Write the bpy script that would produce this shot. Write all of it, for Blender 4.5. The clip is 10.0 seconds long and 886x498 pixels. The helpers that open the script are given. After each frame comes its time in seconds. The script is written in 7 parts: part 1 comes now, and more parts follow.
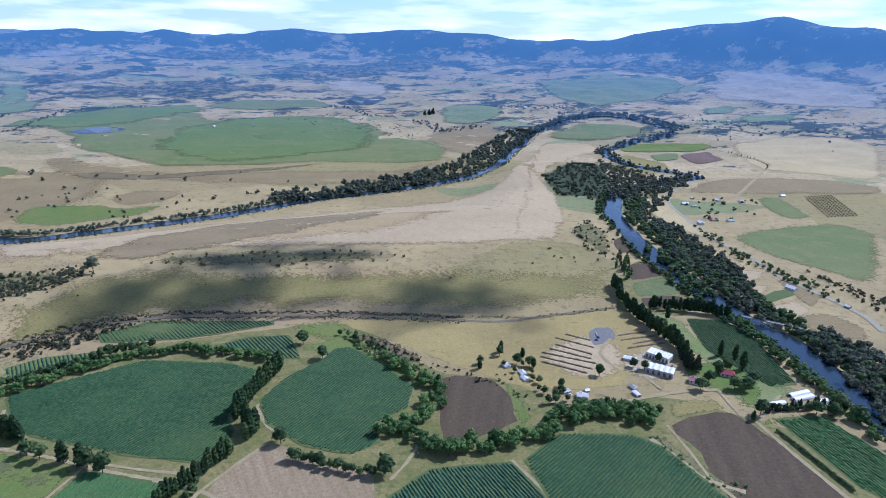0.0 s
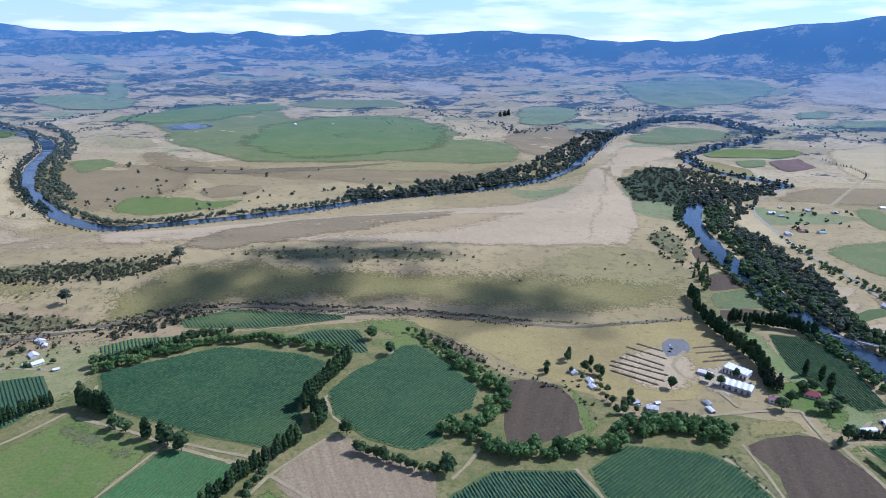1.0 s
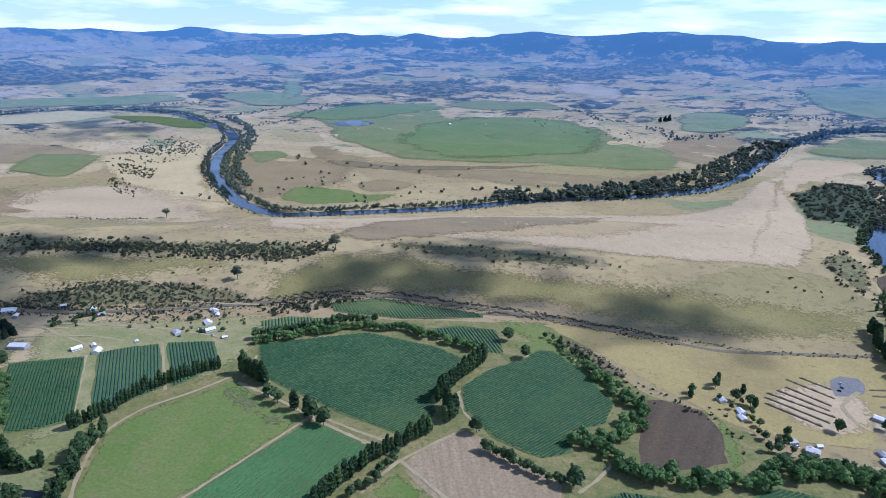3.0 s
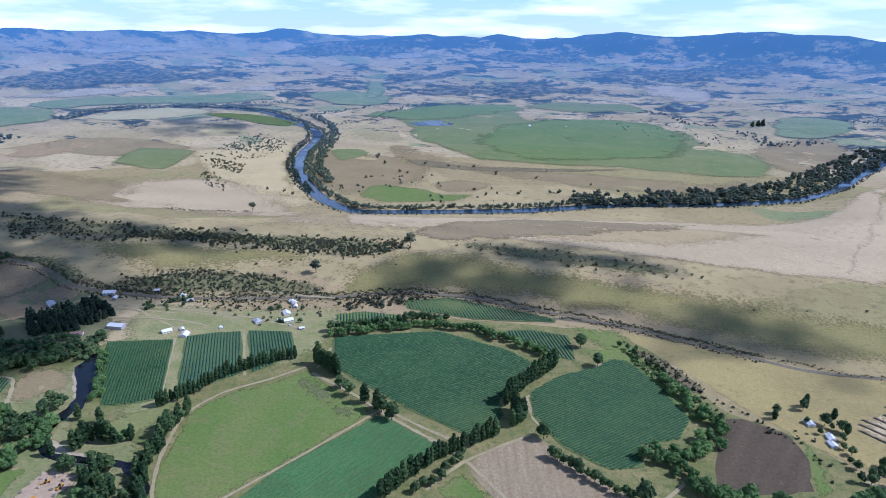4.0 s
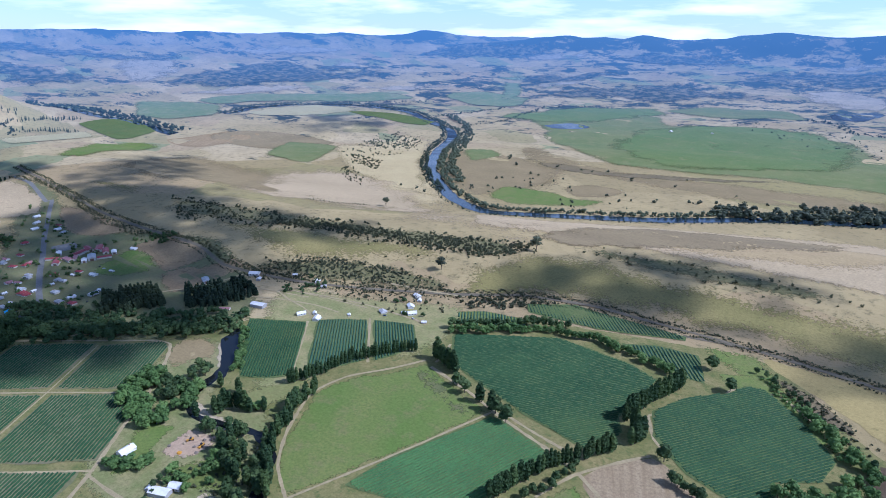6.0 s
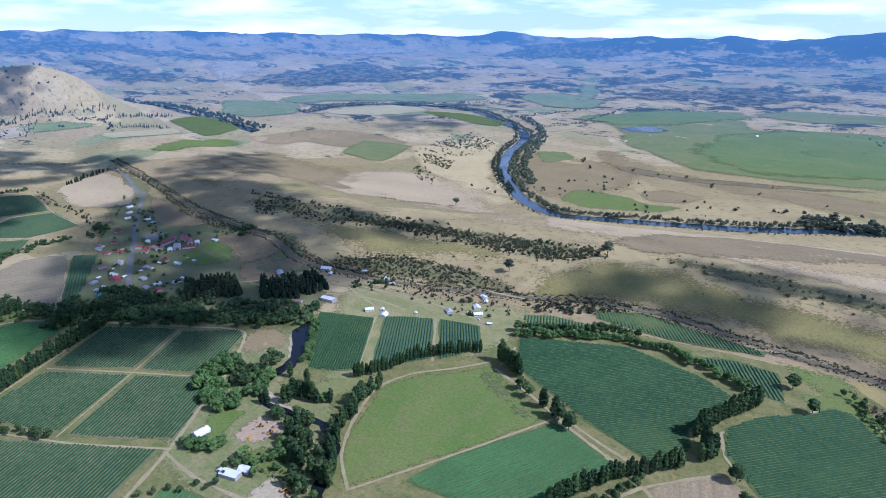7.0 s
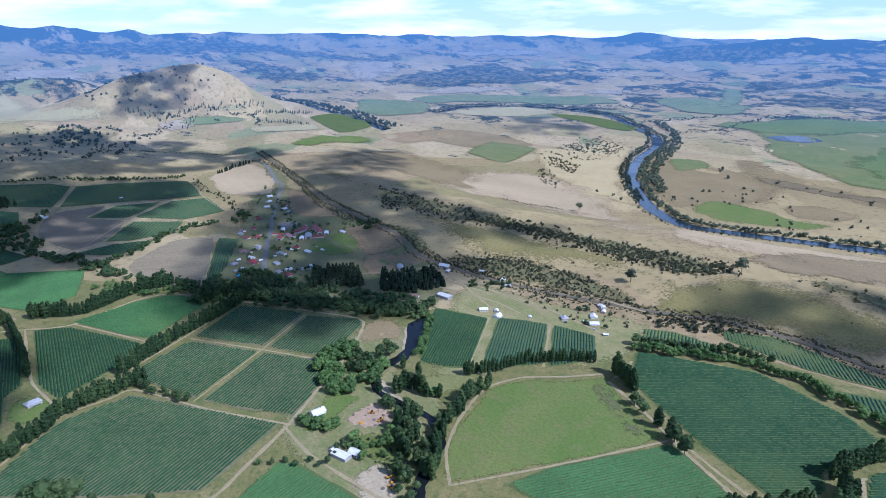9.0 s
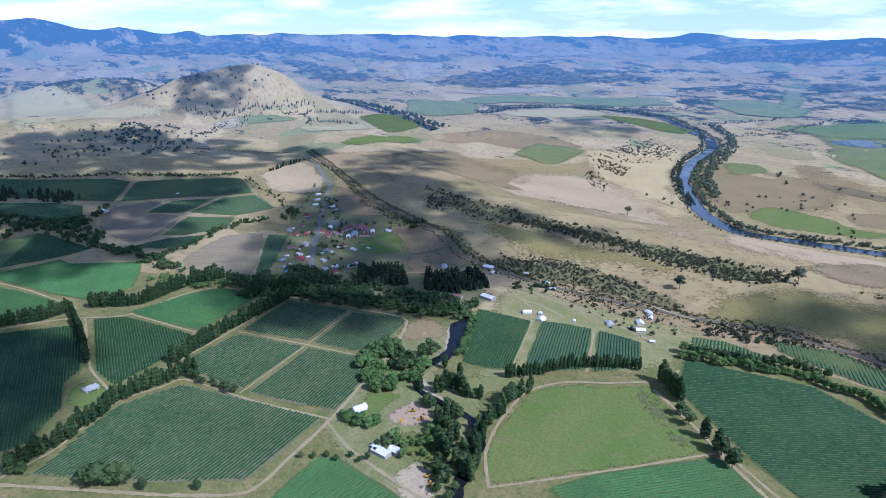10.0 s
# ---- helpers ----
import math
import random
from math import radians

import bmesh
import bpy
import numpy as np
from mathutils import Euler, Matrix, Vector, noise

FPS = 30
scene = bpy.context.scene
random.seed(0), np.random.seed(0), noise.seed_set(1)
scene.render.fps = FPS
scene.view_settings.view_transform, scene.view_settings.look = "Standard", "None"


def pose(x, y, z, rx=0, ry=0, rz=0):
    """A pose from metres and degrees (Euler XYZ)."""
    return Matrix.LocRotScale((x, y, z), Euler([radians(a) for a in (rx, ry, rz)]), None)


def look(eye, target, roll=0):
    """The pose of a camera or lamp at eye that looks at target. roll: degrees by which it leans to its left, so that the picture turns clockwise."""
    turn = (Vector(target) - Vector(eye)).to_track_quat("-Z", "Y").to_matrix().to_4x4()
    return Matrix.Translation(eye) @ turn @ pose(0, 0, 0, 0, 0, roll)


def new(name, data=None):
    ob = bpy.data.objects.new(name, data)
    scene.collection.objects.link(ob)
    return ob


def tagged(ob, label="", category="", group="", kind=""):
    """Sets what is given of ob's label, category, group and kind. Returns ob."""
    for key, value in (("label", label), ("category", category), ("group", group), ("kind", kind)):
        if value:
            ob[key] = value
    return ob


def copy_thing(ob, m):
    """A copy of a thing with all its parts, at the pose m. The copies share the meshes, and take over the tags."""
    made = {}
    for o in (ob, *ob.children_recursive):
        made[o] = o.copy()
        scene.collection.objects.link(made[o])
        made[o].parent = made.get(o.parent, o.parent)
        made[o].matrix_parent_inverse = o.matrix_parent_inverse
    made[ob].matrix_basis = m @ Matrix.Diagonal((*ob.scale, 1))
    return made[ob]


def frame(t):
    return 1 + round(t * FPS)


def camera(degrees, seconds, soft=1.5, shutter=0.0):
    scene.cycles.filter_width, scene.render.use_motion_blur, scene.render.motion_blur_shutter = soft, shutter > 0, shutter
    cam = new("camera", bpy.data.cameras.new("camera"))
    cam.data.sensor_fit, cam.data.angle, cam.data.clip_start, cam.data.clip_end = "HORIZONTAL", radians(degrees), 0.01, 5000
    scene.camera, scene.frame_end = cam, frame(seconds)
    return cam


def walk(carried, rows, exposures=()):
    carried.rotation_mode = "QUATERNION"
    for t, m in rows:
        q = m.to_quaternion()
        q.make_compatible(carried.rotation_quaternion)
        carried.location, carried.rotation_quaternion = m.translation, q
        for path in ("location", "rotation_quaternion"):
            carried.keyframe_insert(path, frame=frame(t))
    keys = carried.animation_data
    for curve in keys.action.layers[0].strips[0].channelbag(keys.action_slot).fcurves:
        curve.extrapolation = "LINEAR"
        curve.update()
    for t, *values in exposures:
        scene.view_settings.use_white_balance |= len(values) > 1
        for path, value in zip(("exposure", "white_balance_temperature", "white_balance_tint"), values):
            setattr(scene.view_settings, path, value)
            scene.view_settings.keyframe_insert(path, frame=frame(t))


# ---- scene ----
cam = camera(71.28, 10.0, 0.5)
PATH = [
    (0, (0.0, 0.0, 350.0), (0.063, 94.661, 317.762), 1.1),
    (0.5, (-0.0, -0.01, 350.06), (-5.645, 94.472, 317.79), 1.05),
    (1, (-0.0, -0.01, 350.11), (-11.244, 93.957, 317.801), 1.03),
    (1.5, (0.0, 0.01, 350.17), (-16.942, 93.104, 317.819), 1.04),
    (2, (0.04, 0.07, 350.21), (-22.434, 91.981, 317.849), 0.99),
    (2.5, (0.07, 0.14, 350.24), (-27.84, 90.538, 317.848), 0.93),
    (4, (0.27, 0.49, 350.31), (-44.205, 83.971, 317.862), 0.74),
    (4.5, (0.34, 0.66, 350.31), (-48.725, 81.528, 317.861), 0.72),
    (5, (0.43, 0.84, 350.32), (-52.634, 79.147, 317.882), 0.69),
    (5.5, (0.55, 1.06, 350.31), (-56.488, 76.513, 317.851), 0.67),
    (7, (0.95, 1.83, 350.27), (-68.311, 66.254, 317.828), 0.49),
    (7.5, (1.11, 2.13, 350.24), (-71.521, 62.741, 317.821), 0.46),
    (8, (1.26, 2.46, 350.2), (-74.41, 59.23, 317.778), 0.44),
    (8.5, (1.44, 2.8, 350.15), (-77.095, 55.561, 317.77), 0.44),
    (9, (1.64, 3.18, 350.11), (-79.219, 52.317, 317.746), 0.43),
    (9.5, (1.83, 3.57, 350.06), (-81.017, 49.284, 317.709), 0.41),
    (10, (2.06, 3.98, 350.0), (-82.369, 46.738, 317.696), 0.36),
]
walk(cam, [(t, look(eye, target, roll)) for t, eye, target, roll in PATH], [(0.0, -0.14, 4720.0, 21.0), (10.0, -0.06, 4720.0, 21.0)])
from itertools import pairwise

# ---- sky and sun ----
SUN_AZ, SUN_EL = -62.0, 46.0     # bearing left of +y, height, degrees
world = bpy.data.worlds.new("sky")
scene.world = world
world.use_nodes = True


def build_sky():
    nt = world.node_tree
    nt.nodes.clear()
    N, L = nt.nodes.new, nt.links.new
    out, bg = N("ShaderNodeOutputWorld"), N("ShaderNodeBackground")
    sky = N("ShaderNodeTexSky")
    sky.sky_type, sky.sun_disc = "NISHITA", False
    sky.sun_elevation, sky.sun_rotation = radians(SUN_EL), radians(-SUN_AZ)
    sky.altitude, sky.air_density, sky.dust_density, sky.ozone_density = 250, 1.0, 0.1, 2.0
    # scattered fair-weather cloud, flattened towards the horizon
    tc, sep = N("ShaderNodeTexCoord"), N("ShaderNodeSeparateXYZ")
    L(tc.outputs["Generated"], sep.inputs[0])
    mapping = N("ShaderNodeMapping")
    mapping.inputs["Scale"].default_value = (5.5, 5.5, 36.0)
    mapping.inputs["Location"].default_value = (1.3, 0.4, 0.0)
    L(tc.outputs["Generated"], mapping.inputs[0])
    n1 = N("ShaderNodeTexNoise")
    n1.inputs["Scale"].default_value, n1.inputs["Detail"].default_value, n1.inputs["Roughness"].default_value = 1.25, 6, 0.52
    L(mapping.outputs[0], n1.inputs["Vector"])
    ramp = N("ShaderNodeMapRange")
    ramp.inputs["From Min"].default_value, ramp.inputs["From Max"].default_value = 0.44, 0.66
    L(n1.outputs["Fac"], ramp.inputs["Value"])
    pale = N("ShaderNodeMix")
    pale.data_type = "RGBA"
    # milky air low down, clear blue overhead
    low = N("ShaderNodeMapRange")
    for key, v in zip(("From Min", "From Max", "To Min", "To Max"), (0.10, 0.40, 0.6, 0.0)):
        low.inputs[key].default_value = v
    L(sep.outputs["Z"], low.inputs["Value"])
    L(low.outputs[0], pale.inputs["Factor"])
    pale.inputs["B"].default_value = (4.6, 6.1, 7.2, 1)
    L(sky.outputs[0], pale.inputs["A"])
    mix = N("ShaderNodeMix")
    mix.data_type = "RGBA"
    # the cloud cover opens out overhead
    open_sky, cover = N("ShaderNodeMapRange"), N("ShaderNodeMath")
    for key, v in zip(("From Min", "From Max", "To Min", "To Max"), (0.10, 0.45, 1.0, 0.15)):
        open_sky.inputs[key].default_value = v
    L(sep.outputs["Z"], open_sky.inputs["Value"])
    cover.operation = "MULTIPLY"
    L(ramp.outputs[0], cover.inputs[0])
    L(open_sky.outputs[0], cover.inputs[1])
    L(cover.outputs[0], mix.inputs["Factor"])
    L(pale.outputs["Result"], mix.inputs["A"])
    mix.inputs["B"].default_value = (9.6, 9.4, 9.2, 1)
    L(mix.outputs["Result"], bg.inputs["Color"])
    bg.inputs["Strength"].default_value = 0.14
    L(bg.outputs[0], out.inputs["Surface"])


build_sky()
sun_data = bpy.data.lights.new("sun", "SUN")
sun_data.energy, sun_data.angle, sun_data.color = 5.0, radians(0.53), (1.0, 0.95, 0.87)
sun = new("sun", sun_data)
_a, _e = radians(SUN_AZ), radians(SUN_EL)
sun.matrix_world = look((0, 0, 900), (math.sin(_a) * math.cos(_e) , -math.cos(_a) * math.cos(_e), 900 - math.sin(_e)))

# ---- relief of the land ----
def smooth(a, b, v):
    s = np.clip((np.asarray(v, float) - a) / (b - a), 0, 1)
    return s * s * (3 - 2 * s)


def bump(x, y, cx, cy, h, rx, ry, turn=0.0):
    c, s = math.cos(math.radians(turn)), math.sin(math.radians(turn))
    u, v = ((x - cx) * c + (y - cy) * s) / rx, ((y - cy) * c - (x - cx) * s) / ry
    return h * np.exp(-(u * u + v * v))


def ridge_far(x, y, az, r, h, wide, deep):
    """A far hill at a bearing (degrees left of +y) and distance."""
    a = math.radians(az)
    return bump(x, y, -r * math.sin(a), r * math.cos(a), h, wide, deep, az)


def line_distance(x, y, pts):
    best = np.full(np.shape(x), 1e9)
    for (x0, y0), (x1, y1) in zip(pts, pts[1:]):
        dx, dy = x1 - x0, y1 - y0
        t = np.clip(((x - x0) * dx + (y - y0) * dy) / (dx * dx + dy * dy), 0, 1)
        best = np.minimum(best, np.hypot(x - x0 - t * dx, y - y0 - t * dy))
    return best


TERRACE = [(-1500, 470), (-1000, 430), (-700, 450), (-480, 560), (-250, 690), (0, 770), (140, 840), (215, 1080), (220, 1180)]


def wobble(x, y, size, seed):
    """Smooth uneven relief between about -1 and 1."""
    u, v = x / size, y / size
    return (np.sin(u * 1.9 + seed + 1.3 * np.sin(v * 1.3 + seed)) * np.cos(v * 2.3 - seed * 1.7 + 1.1 * np.sin(u * 0.9))
            + 0.5 * np.sin(u * 4.1 - v * 3.3 + seed * 2.1) * np.cos(v * 4.7 + u * 1.9))


K = 1.4          # metres in a plan unit
EYE = 250.0      # the height of the flat's overlook, in plan units


# far ridges: bearing left of +y, distance, height, width, depth
RIDGES = [(-34, 4500, 132, 330, 280),
          (-30, 4480, 90, 260, 260),
          (-26.5, 4470, 169, 230, 240),
          (-22, 4450, 159, 260, 240),
          (-17, 4400, 117, 300, 220),
          (-11, 4350, 72, 260, 200),
          (-4, 4300, 90, 400, 200),
          (2.5, 4350, 107, 408, 200),
          (9, 4400, 55, 442, 200),
          (15, 4400, 87, 442, 200),
          (23, 4450, 40, 110, 160),
          (27, 4450, 67, 510, 200),
          (34, 4450, 38, 510, 200),
          (41.5, 4750, 54, 230, 130),
          (48, 4700, 35, 480, 160),
          (55, 4700, 35, 480, 160),
          (62, 4750, 25, 320, 120),
          (68, 4750, 45, 320, 120),
          (74, 4750, 34, 352, 120),
          (80, 4700, 40, 384, 140),
          (84.5, 4720, 52, 90, 100),
          (89, 4650, 84, 260, 160),
          (95, 4600, 128, 260, 200),
          (101, 4600, 148, 300, 240),
          (108, 4600, 63, 400, 260)]


def hills(x, y):
    """The hills that stand on the plain, in plan units."""
    # the bare hill in the west and its neighbours
    z = bump(x, y, -2312, 362, 140, 265, 195, 82) + bump(x, y, -2160, 470, 45, 170, 110) + bump(x, y, -2180, 190, 50, 130, 120) + bump(x, y, -2250, 20, 30, 140, 130)
    z = z * (1 + 0.035 * wobble(x, y, 120, 1.1))
    z = z + bump(x, y, -2800, -70, 85, 300, 200, 90) + bump(x, y, -1800, -190, 58, 330, 280) + bump(x, y, -1320, 10, 14, 150, 120) + bump(x, y, -1350, -260, 18, 200, 160)
    for az, r, h, wide, deep in RIDGES:
        z = z + ridge_far(x, y, az, r, h, wide, deep)
    return z


def relief(x, y):
    r = np.hypot(x, y)
    z = 15 * smooth(175, 60, line_distance(x, y, TERRACE))
    # the far plain climbs towards the hills
    q = np.clip((r - 2300) / 2600, 0, 0.995)
    z = z + 250 * (1 - r / (np.clip(r, 1, 2300) + 2600 * q / (1 - q))) * (q > 0)
    amp = smooth(900, 1900, r) * 5 + smooth(2100, 3600, r) * 9
    z = z + amp * (wobble(x, y, 210, 0.7) * 0.6 + wobble(x, y, 90, 2.2) * 0.25)
    return z + hills(x, y)


def terrain(x, y):
    """Height of the land in metres; the far country draws in and climbs towards the rim."""
    x, y = np.asarray(x, float) / K, np.asarray(y, float) / K
    r = np.hypot(x, y) + 1e-6
    wide = np.where(r > 1600, 1600 + (r - 1600) / 0.574, r) / r
    return K * (EYE + (relief(x * wide, y * wide) - EYE) / wide)


def ground_z(x, y):
    return float(terrain(x, y))


# ---- materials ----
def shader(name, rough=0.9):
    m = bpy.data.materials.new(name)
    m.use_nodes = True
    nt = m.node_tree
    bsdf = nt.nodes["Principled BSDF"]
    bsdf.inputs["Roughness"].default_value = rough
    bsdf.inputs["Specular IOR Level"].default_value = 0.2
    return m, nt, bsdf


def place_noise(nt, scale, detail=4.0, rough=0.55, stretch=None, turn=0.0):
    """Noise over the world's metres: scale is the size of a patch."""
    geo, mp, nz = nt.nodes.new("ShaderNodeNewGeometry"), nt.nodes.new("ShaderNodeMapping"), nt.nodes.new("ShaderNodeTexNoise")
    sx, sy = stretch or (1, 1)
    mp.inputs["Scale"].default_value = (1 / (scale * sx), 1 / (scale * sy), 1 / scale)
    mp.vector_type = "POINT"
    rot = nt.nodes.new("ShaderNodeMapping")
    rot.inputs["Rotation"].default_value = (0, 0, radians(-turn))
    nt.links.new(geo.outputs["Position"], rot.inputs[0])
    nt.links.new(rot.outputs[0], mp.inputs[0])
    nz.inputs["Scale"].default_value, nz.inputs["Detail"].default_value, nz.inputs["Roughness"].default_value = 1.0, detail, rough
    nt.links.new(mp.outputs[0], nz.inputs["Vector"])
    return nz.outputs["Fac"]


def ranged(nt, value, lo, hi, a=0.0, b=1.0):
    mr = nt.nodes.new("ShaderNodeMapRange")
    for key, v in zip(("From Min", "From Max", "To Min", "To Max"), (lo, hi, a, b)):
        mr.inputs[key].default_value = v
    nt.links.new(value, mr.inputs["Value"])
    return mr.outputs[0]


def blend(nt, fac, a, b, kind="MIX"):
    mx = nt.nodes.new("ShaderNodeMix")
    mx.data_type, mx.blend_type = "RGBA", kind
    for key, v in (("Factor", fac), ("A", a), ("B", b)):
        if isinstance(v, bpy.types.NodeSocket):
            nt.links.new(v, mx.inputs[key])
        else:
            mx.inputs[key].default_value = v if key == "Factor" else (*v, 1)
    return mx.outputs["Result"]


def bumped(nt, bsdf, height, distance):
    bp = nt.nodes.new("ShaderNodeBump")
    bp.inputs["Distance"].default_value, bp.inputs["Strength"].default_value = distance, 0.6
    nt.links.new(height, bp.inputs["Height"])
    nt.links.new(bp.outputs[0], bsdf.inputs["Normal"])


HAZE_NEAR, HAZE_FAR = 1900.0, 4900.0


def paint_haze(nt, bsdf, most=0.76):
    """Haze painted on the far country: blue emission mixed in more with distance."""
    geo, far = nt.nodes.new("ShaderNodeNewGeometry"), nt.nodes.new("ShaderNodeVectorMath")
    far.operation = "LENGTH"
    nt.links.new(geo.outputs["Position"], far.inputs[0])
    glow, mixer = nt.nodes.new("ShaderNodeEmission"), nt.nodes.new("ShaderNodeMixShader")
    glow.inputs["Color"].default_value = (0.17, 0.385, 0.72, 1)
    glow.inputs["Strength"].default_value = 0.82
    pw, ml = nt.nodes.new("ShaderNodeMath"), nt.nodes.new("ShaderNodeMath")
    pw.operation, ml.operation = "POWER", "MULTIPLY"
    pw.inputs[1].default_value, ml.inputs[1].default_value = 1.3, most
    nt.links.new(ranged(nt, far.outputs["Value"], HAZE_NEAR, HAZE_FAR), pw.inputs[0])
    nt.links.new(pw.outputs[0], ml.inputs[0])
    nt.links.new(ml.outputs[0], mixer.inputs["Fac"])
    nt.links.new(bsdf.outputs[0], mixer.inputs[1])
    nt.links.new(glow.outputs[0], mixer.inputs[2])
    # thin edges of a sheet let the ground behind them show through the painted haze too
    alpha = bsdf.inputs["Alpha"]
    if alpha.is_linked:
        clear, cut = nt.nodes.new("ShaderNodeBsdfTransparent"), nt.nodes.new("ShaderNodeMixShader")
        nt.links.new(alpha.links[0].from_socket, cut.inputs["Fac"])
        nt.links.new(clear.outputs[0], cut.inputs[1])
        nt.links.new(mixer.outputs[0], cut.inputs[2])
        nt.links.remove(alpha.links[0])
        mixer = cut
    nt.links.new(mixer.outputs[0], nt.nodes["Material Output"].inputs["Surface"])
    return far.outputs["Value"]


def earth(name, base, other, spot, big=70.0, fine=6.0, stretch=None, turn=0.0, soft=False, relief=0.5, spots=(0.58, 0.72), ragged=60.0, frayed=0.32):
    """Grass or soil: broad patches of two colours with small spots of a third; soft: thins out at the outline."""
    m, nt, bsdf = shader(name, 0.95)
    col = blend(nt, ranged(nt, place_noise(nt, big, 5, 0.6, stretch, turn), 0.36, 0.66), base, other)
    col = blend(nt, ranged(nt, place_noise(nt, fine, 5, 0.7), *spots), col, spot)
    grain = place_noise(nt, 3.2, 5, 0.75)
    col = blend(nt, ranged(nt, grain, 0.4, 0.64, 0.0, 0.5), col, tuple(c * 0.5 for c in base))
    col = blend(nt, ranged(nt, place_noise(nt, 9.0, 6, 0.72), 0.5, 0.7, 0.0, 0.25), col, tuple(min(1, c * 1.3 + 0.01) for c in base))
    nt.links.new(col, bsdf.inputs["Base Color"])
    bumped(nt, bsdf, grain, relief)
    if soft:
        m["soft"] = 1
        at = nt.nodes.new("ShaderNodeAttribute")
        at.attribute_name = "inner"
        sm = nt.nodes.new("ShaderNodeMath")
        sm.operation = "ADD"
        more = nt.nodes.new("ShaderNodeMath")
        more.operation = "ADD"
        nt.links.new(at.outputs["Fac"], more.inputs[0])
        nt.links.new(ranged(nt, place_noise(nt, ragged, 8, 0.62), 0.3, 0.7, -frayed, frayed), more.inputs[1])
        nt.links.new(more.outputs[0], sm.inputs[0])
        nt.links.new(ranged(nt, place_noise(nt, 5.0, 3, 0.7), 0.3, 0.7, -0.42, 0.42), sm.inputs[1])
        nt.links.new(ranged(nt, sm.outputs[0], *((0.25, 0.75) if frayed > 0.4 else (0.38, 0.62))), bsdf.inputs["Alpha"])
    return m


def plain(name, colour, rough=0.7, vary=0.15, metal=0.0, size=3.0):
    m, nt, bsdf = shader(name, rough)
    dark = tuple(c * (1 - vary) for c in colour)
    col = blend(nt, ranged(nt, place_noise(nt, size, 5, 0.65), 0.35, 0.65), colour, dark)
    info = nt.nodes.new("ShaderNodeObjectInfo")
    col = blend(nt, ranged(nt, info.outputs["Random"], 0, 1, 0.0, vary), col, tuple(c * 0.55 for c in colour))
    nt.links.new(col, bsdf.inputs["Base Color"])
    bsdf.inputs["Metallic"].default_value = metal
    return m


def foliage(name, base, tip, vary=0.45, fresh=0.7, leafy=0.0, thin_leaf=0.28):
    base, tip = ((r, g, b * 1.12) for r, g, b in (base, tip))
    m, nt, bsdf = shader(name, 0.75)
    geo, info = nt.nodes.new("ShaderNodeNewGeometry"), nt.nodes.new("ShaderNodeObjectInfo")
    col = blend(nt, geo.outputs["Random Per Island"], base, tip)
    col = blend(nt, ranged(nt, info.outputs["Random"], 0, 1, 0.0, vary), col, tuple(c * 0.55 for c in base))
    col = blend(nt, ranged(nt, place_noise(nt, 55, 6, 0.6), 0.4, 0.66, 0.0, 0.65), col, tuple(c * 1.6 + d for c, d in zip(base, (0.02, 0.015, 0.0))))
    # some plants are fresher and yellower than others
    col = blend(nt, ranged(nt, info.outputs["Random"], 0.6, 1.0, 0.0, fresh), col, tuple(c * 1.55 + d for c, d in zip(tip, (0.03, 0.02, 0.0))))
    col = blend(nt, ranged(nt, place_noise(nt, 130, 3, 0.5), 0.56, 0.74, 0.0, 0.5), col, tuple(c * 1.3 + d for c, d in zip(tip, (0.05, 0.03, 0.0))))
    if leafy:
        # clumps of leaves along a row: shade in hollows and sun on tips painted in
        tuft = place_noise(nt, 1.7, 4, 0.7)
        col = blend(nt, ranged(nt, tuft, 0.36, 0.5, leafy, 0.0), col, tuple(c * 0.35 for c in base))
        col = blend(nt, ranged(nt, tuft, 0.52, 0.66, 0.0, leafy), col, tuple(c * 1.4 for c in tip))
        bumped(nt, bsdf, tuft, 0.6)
    nt.links.new(col, bsdf.inputs["Base Color"])
    # leaves let some light through
    thin, mixer = nt.nodes.new("ShaderNodeBsdfTranslucent"), nt.nodes.new("ShaderNodeMixShader")
    mixer.inputs["Fac"].default_value = thin_leaf
    nt.links.new(col, thin.inputs["Color"])
    nt.links.new(bsdf.outputs[0], mixer.inputs[1])
    nt.links.new(thin.outputs[0], mixer.inputs[2])
    nt.links.new(mixer.outputs[0], nt.nodes["Material Output"].inputs["Surface"])
    return m


DRY = earth("dry_grass", (0.41, 0.305, 0.104), (0.30, 0.225, 0.080), (0.20, 0.165, 0.054), 120, 14)
OLIVE = earth("olive_pasture", (0.245, 0.205, 0.062), (0.32, 0.25, 0.084), (0.165, 0.15, 0.044), 120, 12, soft=True)
PALE = earth("pale_stubble", (0.53, 0.39, 0.205), (0.44, 0.325, 0.165), (0.33, 0.245, 0.12), 150, 20, (2.5, 1), 20, soft=True)
FALLOW = earth("fallow_soil", (0.45, 0.325, 0.148), (0.38, 0.275, 0.128), (0.50, 0.37, 0.168), 60, 8, (4, 1), 0, soft=True)
BROWN_SLOPE = earth("brown_slope_grass", (0.31, 0.225, 0.100), (0.25, 0.185, 0.080), (0.40, 0.30, 0.136), 90, 16, soft=True, ragged=110)
TAN_SLOPE = earth("tan_slope_grass", (0.50, 0.375, 0.168), (0.56, 0.43, 0.200), (0.34, 0.27, 0.112), 80, 16, soft=True, ragged=110)
GREEN = earth("irrigated_grass", (0.155, 0.185, 0.054), (0.215, 0.215, 0.072), (0.29, 0.24, 0.100), 170, 40, soft=True, ragged=90, spots=(0.5, 0.8))
